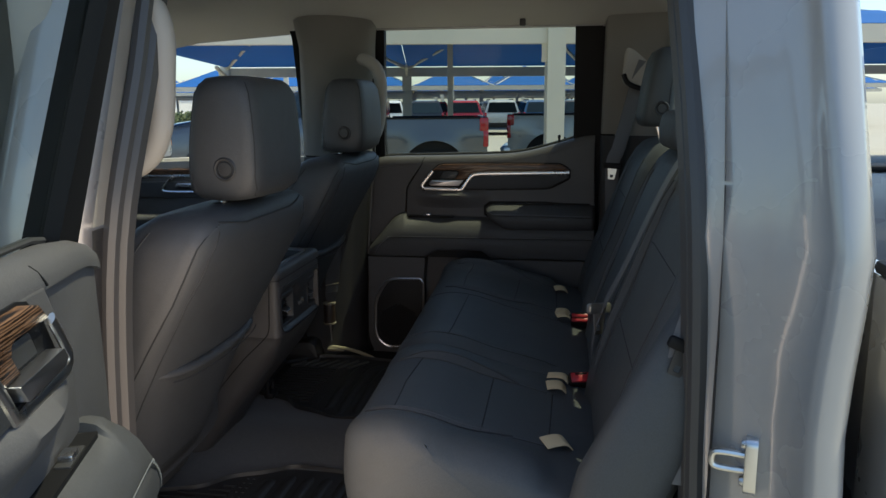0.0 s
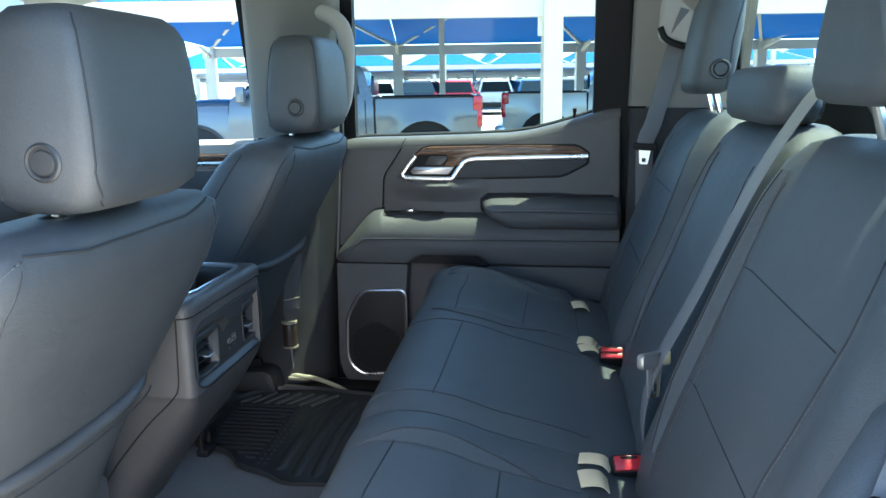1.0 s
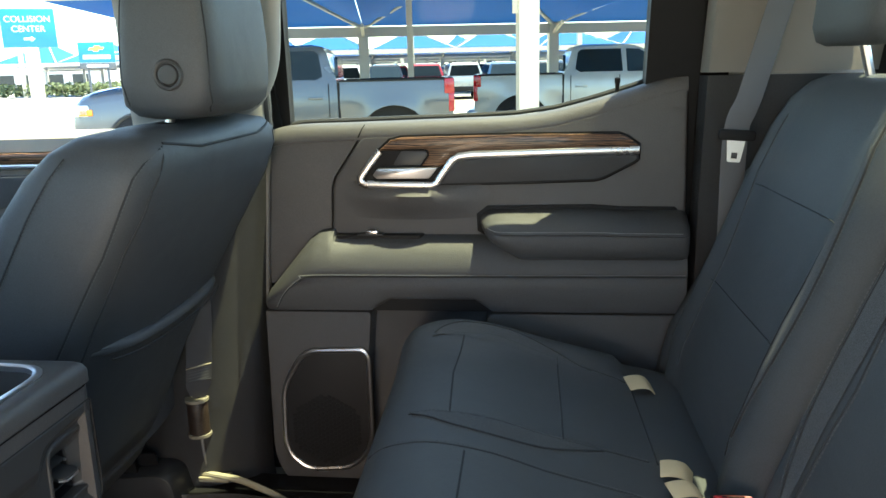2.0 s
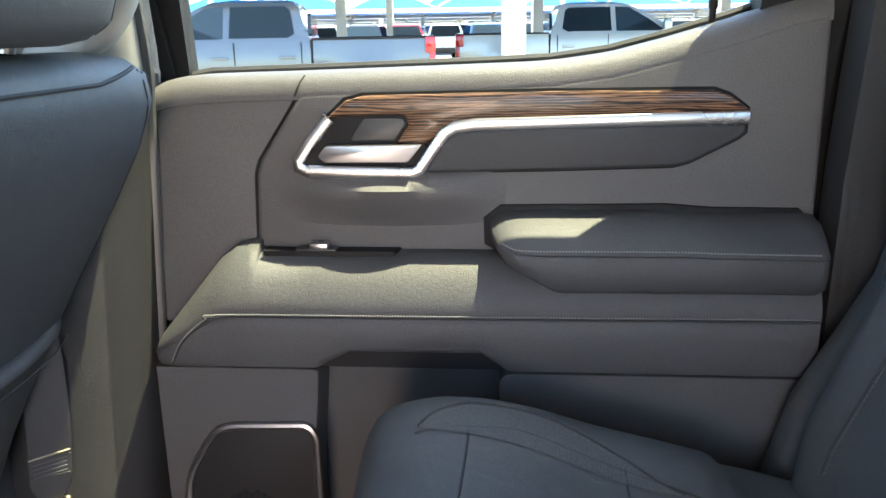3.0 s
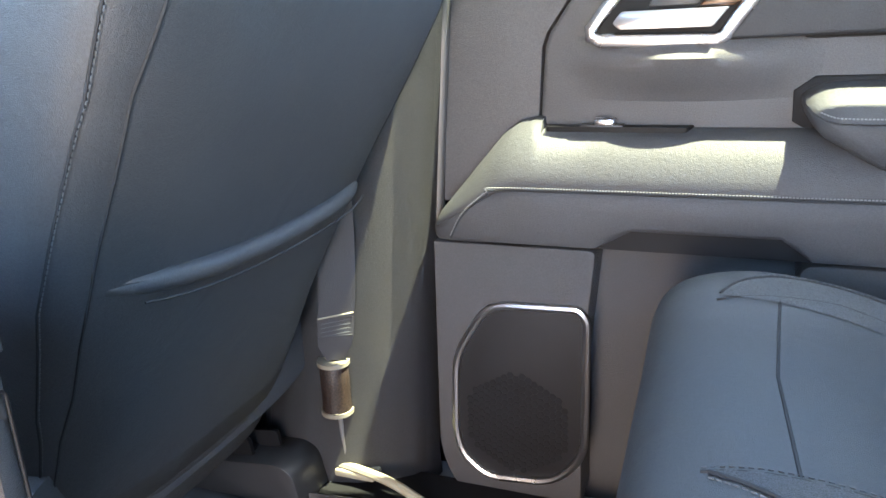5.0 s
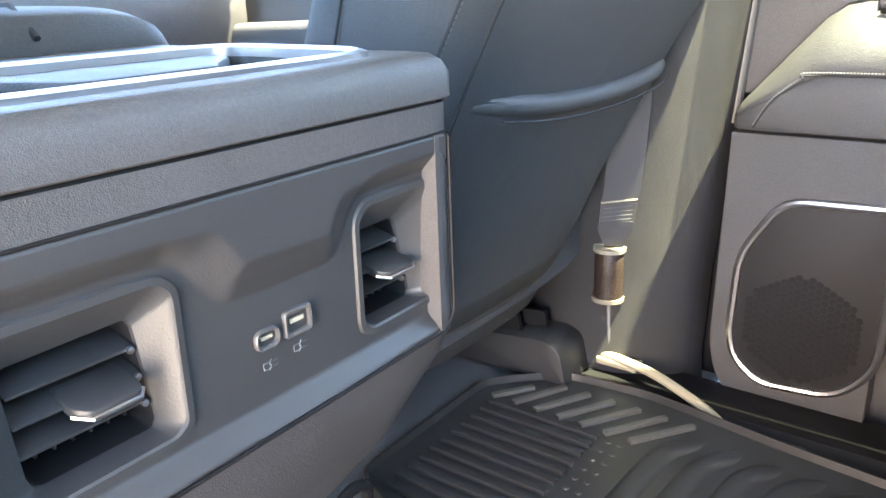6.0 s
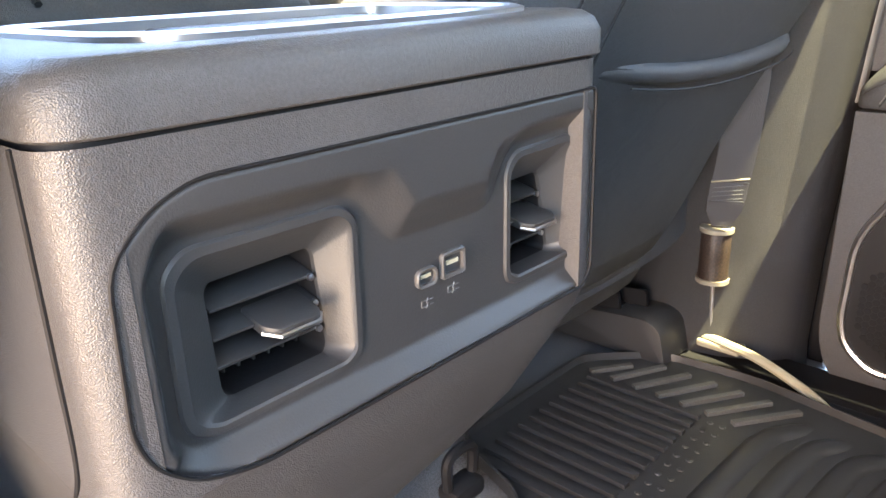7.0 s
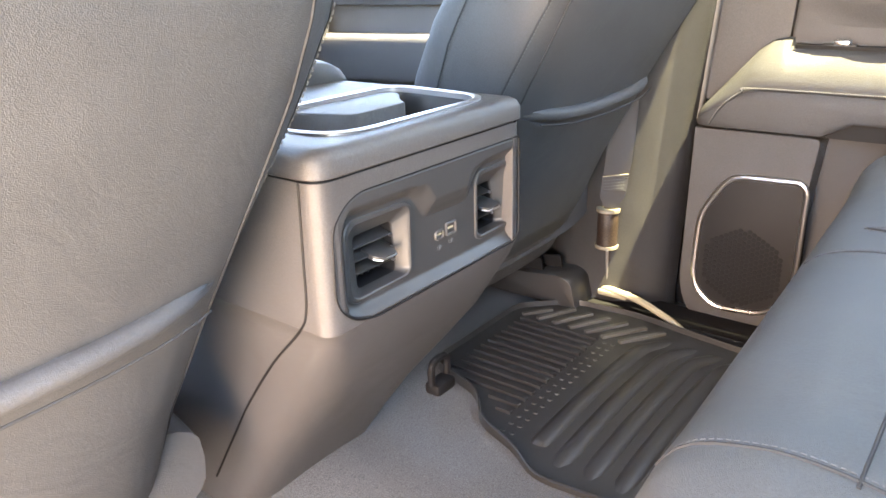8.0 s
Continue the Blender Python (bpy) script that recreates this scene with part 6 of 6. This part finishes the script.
AMBER = simple("amber_lens", (0.85, 0.30, 0.03), 0.2)


def pickup(at, turn, paint, label, group=""):
    """A parked crew-cab pickup, nose towards local -x, near side at local y = 0, tail at x = 0."""
    t = thing("pickup_truck", label, "pickup truck", at, group=group, turn=turn)
    W = 2.0
    # bed sides with wheel arches
    def arch(x0, x1, cx, z0, z1, r=0.555, zc=0.48):
        pts = [(x1, z0), (x1, z1), (x0, z1), (x0, z0)]
        for k in range(13):
            a = math.pi * (1 - k / 12)
            pts.append((cx + r * math.cos(a), zc + r * math.sin(a) if r * math.sin(a) + zc > z0 else z0))
        return pts
    def bed_side(y0, y1):
        """A bed side, rounded out at the waist, tucked in below and swelling round the wheel arch."""
        b = prism(arch(-1.66, 0.0, -0.88, 0.52, 1.385), y0, y1, 0.02)
        for q in range(1, 14):
            bmesh.ops.bisect_plane(b, geom=b.verts[:] + b.edges[:] + b.faces[:], plane_co=(-1.66 + q * 0.12, 0, 0), plane_no=(1, 0, 0))
        for z in (0.70, 0.85, 0.97, 1.04, 1.12, 1.24):
            bmesh.ops.bisect_plane(b, geom=b.verts[:] + b.edges[:] + b.faces[:], plane_co=(0, 0, z), plane_no=(0, 0, 1))
        s = 1 if y1 > y0 else -1
        for v in b.verts:
            if (v.co.y - y0) * s < 0.06:
                d = np.interp(v.co.z, (0.52, 0.85, 0.97, 1.06, 1.2, 1.385), (0.050, 0.030, 0.014, 0.0, 0.008, 0.045))
                r = math.hypot(v.co.x + 0.88, v.co.z - 0.48)
                v.co.y += s * (d - 0.045 * max(0.0, 1 - max(0.0, r - 0.555) / 0.16))
        return b

    part("bed_side", bed_side(0.0, 0.14), paint, t)
    part("bed_side", bed_side(W, W - 0.14), paint, t)
    part("bed_rail", join(box(-1.66, 0.0, 0.005, 0.12, 1.385, 1.408, 0.01), box(-1.66, 0.0, W - 0.12, W - 0.005, 1.385, 1.408, 0.01)), BLACK, t)
    part("bed_floor", box(-1.66, -0.06, 0.1, W - 0.1, 0.80, 0.86), BLACK, t)
    # black box added to block bright ground and stand in for shaded rear arches
    part("wheel_arch_fill", box(-1.50, -0.26, 0.13, W - 0.13, 0.45, 1.06), BLACK, t)
    part("tailgate", box(-0.055, 0.01, 0.17, W - 0.17, 0.78, 1.42, 0.015), paint, t)
    part("rear_bumper", box(-0.05, 0.16, 0.02, W - 0.02, 0.52, 0.74, 0.04), CHROME, t)
    for yy in (-0.012, W - 0.14):
        part("tail_lamp", join(box(-0.13, 0.02, yy, yy + 0.15, 1.18, 1.40, 0.02), box(-0.07, 0.02, yy + 0.004, yy + 0.14, 0.92, 1.20, 0.02)), LAMP_RED, t)
    # cab
    k = 0.20
    rows = []
    for z, x0, x1, ins in ((0.50, -4.15, -1.89, 0.02), (0.60, -4.15, -1.89, 0.0), (1.10, -4.15, -1.89, -0.01), (1.36, -4.12, -1.89, 0.02), (1.42, -4.10, -1.90, 0.05)):
        rows.append([(x0 + k, ins, z), (x1 + k, ins, z), (x1 + k, W - ins, z), (x0 + k, W - ins, z)])
    part("cab_body", loft(rows), paint, t, smooth=20)
    rows = []
    for z, x0, x1, ins in ((1.42, -4.10, -1.90, 0.05), (1.58, -3.80, -1.97, 0.11), (1.80, -3.42, -2.03, 0.19), (1.89, -3.20, -2.10, 0.25), (1.92, -2.95, -2.25, 0.34)):
        rows.append([(x0 + k, ins, z), (x1 + k, ins, z), (x1 + k, W - ins, z), (x0 + k, W - ins, z)])
    part("cab_top", loft(rows), paint, t, smooth=20)

    def side_glass(nm, pts):
        for sgn in (0, 1):
            b = bmesh.new()
            vs = []
            for x, z in pts:
                ins = np.interp(z - 0.06, (1.38, 1.58, 1.80, 1.89), (0.05, 0.11, 0.19, 0.25)) - 0.014
                vs.append(b.verts.new((x + k, ins if sgn == 0 else W - ins, z - 0.06)))
            b.faces.new(vs)
            bmesh.ops.solidify(b, geom=b.faces, thickness=0.004)
            part(nm, b, CAR_GLASS, t)
    side_glass("rear_window", [(-2.98, 1.45), (-2.24, 1.45), (-2.10, 1.53), (-2.15, 1.84), (-2.22, 1.89), (-2.95, 1.89)])
    side_glass("front_window", [(-3.95, 1.45), (-3.06, 1.45), (-3.04, 1.89), (-3.28, 1.88), (-3.62, 1.68)])
    wsb = bmesh.new()
    vs = [wsb.verts.new(p) for p in ((-3.87, 0.14, 1.41), (-3.20, 0.27, 1.77), (-3.20, W - 0.27, 1.77), (-3.87, W - 0.14, 1.41))]
    wsb.faces.new(vs)
    bmesh.ops.translate(wsb, verts=wsb.verts, vec=(-0.03, 0, 0.03))
    part("windscreen", wsb, CAR_GLASS, t)
    part("back_glass", prism(rounded([(0.35, 1.44), (W - 0.35, 1.44), (W - 0.42, 1.74), (0.42, 1.74)], 0.04), -1.935, -1.985, axis="x"), CAR_GLASS, t, m=pose(0.245, 0, 0))
    for x in (-2.12, -3.02):
        for yy in (-0.045, W + 0.010):
            part("door_handle", box(x, x + 0.22, yy, yy + 0.035, 1.14, 1.18, 0.012), paint, t)
        for yy in (-0.014, W - 0.006):
            part("door_gap", box(x + 0.30, x + 0.312, yy, yy + 0.020, 0.60, 1.36), BLACK, t)
    part("bed_gap", box(-1.695, -1.655, 0.01, W - 0.01, 0.55, 1.38), BLACK, t)
    for yy in (-0.006, W - 0.134):
        arc = [(-0.88 + 0.565 * math.cos(a), yy + 0.07, 0.48 + 0.565 * math.sin(a)) for a in [math.pi * q / 16 for q in range(17)]]
        part("arch_lip", tube(arc, 0.022, 6), paint, t)
    # nose
    rows = []
    for x, zt, ins in ((-4.15, 1.40, 0.02), (-4.6, 1.40, 0.0), (-5.1, 1.375, 0.01), (-5.4, 1.33, 0.04), (-5.58, 1.275, 0.08), (-5.69, 1.19, 0.13), (-5.74, 1.08, 0.17), (-5.76, 0.95, 0.19)):
        half = [(ins, 0.55), (ins - 0.015, 0.80), (ins, zt - 0.20), (ins + 0.03, zt - 0.10), (ins + 0.09, zt - 0.035), (ins + 0.18, zt - 0.008), (ins + 0.34, zt + 0.012)]
        rows.append([(x + k, y, z) for y, z in half] + [(x + k, W - y, z) for y, z in reversed(half)])
    part("hood", loft(rows), paint, t, smooth=40)
    for yy, y2 in ((-0.026, 0.05), (W + 0.026, W - 0.05)):
        # black half-disc on the fender stands in for the shade inside the front arch
        part("wheel_arch_shade", prism([(-4.50 + 0.52 * math.cos(a), 0.50 + 0.52 * math.sin(a)) for a in [math.pi * q / 16 for q in range(17)]], y2, yy, 0.004), BLACK, t)
        part("arch_lip", tube([(-4.50 + 0.535 * math.cos(a), yy, 0.48 + 0.535 * math.sin(a)) for a in [math.pi * q / 16 for q in range(17)]], 0.030, 6), TYRE if paint is CAR_GRAY else paint, t)
    part("grille", box(-5.60, -5.54, 0.40, W - 0.40, 0.70, 1.12, 0.02), BLACK_GLOSS, t)
    part("front_bumper", box(-5.68, -5.40, 0.05, W - 0.05, 0.48, 0.72, 0.05), CHROME, t)
    for yy in (0.02, W - 0.40):
        part("head_lamp", box(-5.57, -5.25, yy, yy + 0.38, 0.98, 1.14, 0.03), LAMP_CLEAR, t)
        part("turn_lamp", box(-5.40, -5.20, yy + (0.0 if yy < 1 else 0.34), yy + (0.03 if yy < 1 else 0.39), 0.99, 1.08, 0.01), AMBER, t)
    for yy in (-0.20, W + 0.02):
        part("side_mirror", box(-3.78, -3.64, yy, yy + 0.19, 1.36, 1.60, 0.03), paint, t)
    part("underbody", box(-5.2, -0.1, 0.25, W - 0.25, 0.34, 0.62), BLACK, t)
    for x in (-0.88, -4.50):
        for yy in (0.02 if x > -2 else -0.045, W - 0.30 if x > -2 else W - 0.235):
            w = part("wheel", moved(turned([(0.30, 0.0), (0.40, 0.02), (0.415, 0.08), (0.415, 0.20), (0.40, 0.26), (0.30, 0.28)], 32, "y"), Matrix.Translation((x, yy, 0.415))), TYRE, t)
            part("rim", moved(turned([(0.0001, 0.012 if yy < 1 else 0.27), (0.07, 0.01 if yy < 1 else 0.275), (0.26, 0.03 if yy < 1 else 0.25), (0.30, 0.0 if yy < 1 else 0.28)], 20, "y"), Matrix.Translation((x, yy, 0.415))), CHROME_DARK, w)
    return t


pickup((-1.00, 10.62, 0), 10, CAR_GRAY, "dark gray crew cab pickup parked across the lot", "parked trucks")
pickup((-0.97, 15.99, 0), 181.5, CAR_SILVER, "silver crew cab pickup parked tail to tail", "parked trucks")


def wagon(at, turn, paint, label):
    """A parked sport utility wagon, tail at local x = 0, nose towards local -x, centred on y = 0."""
    t = thing("utility_wagon", label, "car", at, group="far row of wagons", turn=turn)
    rows = []
    for z, x0, x1, h in ((0.42, -4.70, -0.05, 0.90), (0.62, -4.82, 0.0, 0.97), (0.95, -4.80, 0.0, 0.985), (1.10, -4.60, -0.02, 0.97), (1.17, -3.65, -0.05, 0.94)):
        rows.append([(x0, -h, z), (x1, -h, z), (x1, h, z), (x0, h, z)])
    part("body", loft(rows), paint, t, smooth=20)
    rows = []
    for z, x0, x1, h in ((1.17, -3.65, -0.05, 0.93), (1.45, -3.15, -0.13, 0.84), (1.74, -2.70, -0.24, 0.74), (1.82, -2.55, -0.34, 0.68), (1.85, -2.35, -0.55, 0.56)):
        rows.append([(x0, -h, z), (x1, -h, z), (x1, h, z), (x0, h, z)])
    part("cabin", loft(rows), paint, t, smooth=20)
    ov = bmesh.new()
    ov.faces.new([ov.verts.new(p) for p in ((-0.035, -0.80, 1.20), (-0.035, 0.80, 1.20), (-0.20, 0.66, 1.72), (-0.20, -0.66, 1.72))])
    bmesh.ops.solidify(ov, geom=ov.faces, thickness=0.01)
    part("rear_glass", ov, CAR_GLASS, t)
    for sg_ in (-1, 1):
        for x0, x1, x2, x3 in ((-0.32, -1.05, -1.05, -0.45), (-1.15, -2.10, -2.05, -1.15), (-2.20, -3.25, -2.70, -2.15)):
            b = bmesh.new()
            b.faces.new([b.verts.new(p) for p in ((x0, sg_ * 0.925, 1.22), (x1, sg_ * 0.925, 1.22), (x2, sg_ * 0.765, 1.70), (x3, sg_ * 0.765, 1.70))])
            bmesh.ops.solidify(b, geom=b.faces, thickness=0.01)
            part("side_glass", b, CAR_GLASS, t)
        part("tail_lamp", box(-0.10, 0.015, sg_ * 0.90 - 0.07, sg_ * 0.90 + 0.07, 0.92, 1.20, 0.02), LAMP_RED, t)
        part("roof_rail", bar((-2.3, sg_ * 0.62, 1.875), (-0.6, sg_ * 0.62, 1.875), 0.04, 0.05), BLACK, t)
    part("rear_bumper", box(-0.06, 0.08, -0.93, 0.93, 0.42, 0.66, 0.04), BLACK, t)
    for x in (-0.95, -3.85):
        for y in (-0.98, 0.72):
            w = part("wheel", moved(turned([(0.26, 0.0), (0.35, 0.02), (0.37, 0.08), (0.37, 0.18), (0.35, 0.24), (0.26, 0.26)], 24, "y"), Matrix.Translation((x, y, 0.37))), TYRE, t)
            part("rim", moved(turned([(0.0001, 0.01), (0.24, 0.03), (0.26, 0.0)], 16, "y"), Matrix.Translation((x, y, 0.37))), CHROME_DARK, w)
    return t


# shade canopies: posts, white beams and blue hipped cloth
def bar(a, b, w, h):
    a, b = Vector(a), Vector(b)
    d = (b - a).normalized()
    up = Vector((0, 0, 1)) if abs(d.z) < 0.95 else Vector((1, 0, 0))
    s = d.cross(up).normalized()
    u = s.cross(d).normalized()
    rs = [[p + s * i * w / 2 + u * j * h / 2 for i, j in ((-1, -1), (1, -1), (1, 1), (-1, 1))] for p in (a, b)]
    return loft(rs)


def canopy(v, first, count, rise, depth=10.5):
    """A row of shade bays, turned a little to the truck. v: how far behind the first row; first, count: the bays."""
    turn = 11.0
    m = pose(0.0, 10.45, 0, 0, 0, turn)
    c = thing("shade_canopy", "blue cloth shade canopy on a white steel frame", "canopy", (m @ Vector((0, v, 0)))[:], group="shade canopies", turn=turn)
    w, z0, z1 = 5.25, 2.68, 2.56
    ua, ub = -2.4 + first * w, -2.4 + (first + count) * w
    part("beam", bar((ua - 0.2, 0, z0), (ub + 0.2, 0, z0), 0.18, 0.28), WHITE_STEEL, c)
    part("beam", bar((ua - 0.2, depth, z1), (ub + 0.2, depth, z1), 0.18, 0.26), WHITE_STEEL, c)
    for k in range(first, first + count + 1):
        u = -2.4 + k * w
        part("post", bar((u, depth, 0), (u, depth, z1 + 0.25), 0.27, 0.27), WHITE_STEEL, c)
        part("strut", bar((u, depth - 0.1, z1 - 0.10), (u, depth - 1.1, z1 + 0.12), 0.08, 0.08), WHITE_STEEL, c)
    for k in range(first // 2, (first + count) // 2 + 1):
        u = 0.08 + 2 * k * w
        if ua < u < ub:
            post = part("post", bar((u, -0.02, 0), (u, -0.02, z0 + 0.9), 0.28, 0.28), WHITE_STEEL, c)
            part("bracket", bar((u - 0.165, -0.03, z0 - 0.42), (u - 0.165, -0.03, z0 + 0.2), 0.05, 0.10), WHITE_STEEL, post)
    for k in range(first, first + count):
        u0 = -2.4 + k * w
        bm = bmesh.new()
        n = 12
        vs = []
        for i in range(n + 1):
            row = []
            for j in range(n + 1):
                p, q = i / n * 2 - 1, j / n * 2 - 1
                r = max(abs(p), abs(q))
                tent = (1 - r) ** 1.12 * rise
                scallop = 0.03 * (1 - min(abs(p), abs(q)) ** 2) * r ** 8
                x, y = p * (1 - 0.10 * scallop), q * (1 - 0.10 * scallop)
                base = z0 + (z1 - z0) * j / n + 0.16
                row.append(bm.verts.new((u0 + w * (0.5 + 0.5 * x), depth * (0.5 + 0.5 * y), base + tent + 0.05 * (1 - r) * math.sin(3 * p + 2 * q + k))))
            vs.append(row)
        for i in range(n):
            for j in range(n):
                bm.faces.new((vs[i][j], vs[i + 1][j], vs[i + 1][j + 1], vs[i][j + 1]))
        part("cloth", bm, BLUE_CLOTH, c, "taut blue shade cloth", smooth=25)
        top = (u0 + w / 2, depth / 2, (z0 + z1) / 2 + rise + 0.08)
        for i, j, z in ((0, 0, z0), (0, 1, z1), (1, 0, z0), (1, 1, z1)):
            part("rafter", bar((u0 + i * w, j * depth, z + 0.10), top, 0.08, 0.08), WHITE_STEEL, c)
    return c


row = canopy(0.0, -1, 5, 1.10)
part("downpipe", bar((-1.35, 5.3, 0), (-1.35, 5.3, 3.0), 0.12, 0.12), WHITE_STEEL, row)
for v, first, count, rise in ((37.0, -3, 9, 1.5), (56.0, -6, 14, 1.9), (80.0, -8, 18, 2.1)):
    canopy(v, first, count, rise)
# a full row of wagons under the second shade
tails = {}
ORDER = [CAR_WHITE, CAR_GRAY, CAR_RED, CAR_WHITE, CAR_BLACK, CAR_RED, CAR_SILVER, CAR_BLUE, CAR_BLACK, CAR_RED, CAR_GRAY, CAR_WHITE, CAR_BLACK, CAR_SILVER, CAR_WHITE, CAR_BLUE]
TONE = {CAR_RED: "red", CAR_WHITE: "white", CAR_BLACK: "black", CAR_SILVER: "silver", CAR_GRAY: "gray", CAR_BLUE: "dark blue"}
for n, p in enumerate(ORDER + ORDER[5:] + ORDER[:5]):
    at = pose(0.0, 10.45, 0, 0, 0, 11.0) @ Vector((-9.8 + 2.03 * (n % 16) + n // 16 * 0.9, 28.0 + n // 16 * 14.0 + 0.25 * math.sin(n * 2.3), 0))
    if p in tails:
        copy_thing(tails[p], pose(*at, 0, 0, -79))
    else:
        tails[p] = wagon(at[:], -79, p, f"{TONE[p]} utility wagon parked nose in, its tail to the lot")


# signs, hedge and low buildings far off
SIGN_BLUE = simple("sign_blue", (0.02, 0.20, 0.50), 0.4)
SIGN_WHITE = simple("sign_white", (0.85, 0.85, 0.85), 0.5)
SIGN_GOLD = simple("sign_gold", (0.75, 0.50, 0.08), 0.4)
SIGN_GRAY = simple("sign_dark_gray", (0.08, 0.09, 0.10), 0.5)
HEDGE = mat("hedge_leaves", (0.10, 0.125, 0.055), 0.8, grain=1.0, grain_size=40, vary=0.5, vary_size=4)
BUILDING = mat("building_stucco", (0.62, 0.60, 0.56), 0.9, vary=0.08, vary_size=0.6)


def words(text, size, material, parent, at, name="lettering"):
    c = bpy.data.curves.new(name, "FONT")
    c.body, c.size, c.align_x, c.extrude = text, size, "CENTER", 0.012
    tmp = bpy.data.objects.new("tmp", c)
    me = bpy.data.meshes.new_from_object(tmp)
    bpy.data.objects.remove(tmp)
    bpy.data.curves.remove(c)
    me.materials.clear()
    me.materials.append(material)
    ob = new(name, me)
    ob.parent = parent
    ob.matrix_basis = pose(*at, 90, 0, 0)
    return ob


sg = thing("street_sign", "blue collision center direction sign on a pale pylon", "sign", (-27.35, 40.0, 0), turn=24)
part("panel", box(-1.36, 1.36, -0.12, 0.12, 3.25, 5.32, 0.02), SIGN_BLUE, sg)
words("COLLISION", 0.46, SIGN_WHITE, sg, (0, -0.13, 4.62))
words("CENTER", 0.46, SIGN_WHITE, sg, (0, -0.13, 4.10))
part("arrow", prism([(-0.28, 3.66), (0.08, 3.66), (0.08, 3.57), (0.30, 3.72), (0.08, 3.87), (0.08, 3.78), (-0.28, 3.78)], -0.122, -0.14), SIGN_WHITE, sg)
part("pylon", box(-0.35, 0.35, -0.16, 0.16, 0, 3.26, 0.02), WHITE_STEEL, sg)
sg = thing("dealer_sign", "blue dealer sign with a gold emblem on two legs", "sign", (-23.55, 40.0, 0), turn=24)
part("panel", box(-0.92, 0.92, -0.12, 0.12, 2.35, 3.45, 0.02), SIGN_BLUE, sg)
part("emblem", prism([(-0.42, 3.02), (-0.30, 3.16), (-0.10, 3.16), (-0.08, 3.26), (0.22, 3.26), (0.20, 3.18), (0.44, 3.18), (0.34, 3.04), (0.12, 3.04), (0.10, 2.94), (-0.16, 2.94), (-0.14, 3.02)], -0.122, -0.15), SIGN_GOLD, sg)
part("name_bar", box(-0.70, 0.70, -0.135, -0.118, 2.55, 2.76), SIGN_WHITE, sg)
part("lower_panel", box(-0.92, 0.92, -0.12, 0.12, 2.02, 2.33, 0.02), SIGN_GRAY, sg)
part("lower_bar", box(-0.55, 0.55, -0.135, -0.118, 2.11, 2.24), SIGN_WHITE, sg)
for x in (-0.5, 0.5):
    part("leg", box(x - 0.06, x + 0.06, -0.06, 0.06, 0, 2.05), SIGN_GRAY, sg)
# hedge: many small leaf cards over a rough core
random.seed(5)
hb = bmesh.new()
for n in range(5200):
    x, y, z = random.uniform(-60, -30), 60 + random.uniform(-0.9, 0.9), 0.15 + 1.05 * random.random() ** 0.7 * (0.85 + 0.15 * math.sin(n))
    d = Vector((random.gauss(0, 1), random.gauss(0, 1), random.gauss(0, 1))).normalized() * random.uniform(0.10, 0.20)
    e = d.orthogonal().normalized() * d.length * 0.7
    c = Vector((x, y, z))
    hb.faces.new([hb.verts.new(c + v) for v in (-d, e, d, -e)])
tagged(part("hedge", hb, HEDGE), "clipped green hedge along the far road", "hedge", kind="stuff")
bd = thing("low_building", "pale low commercial building far across the road", "building", (-78, 115, 0))
part("wall", box(-16, 16, -6, 6, 0, 3.0), BUILDING, bd)
part("roof", box(-16.3, 16.3, -6.3, 6.3, 3.0, 3.3), SIGN_GRAY, bd)
for k in range(7):
    part("window", box(-14 + 4 * k, -11.5 + 4 * k, -6.06, -5.98, 0.8, 2.2), CAR_GLASS, bd)
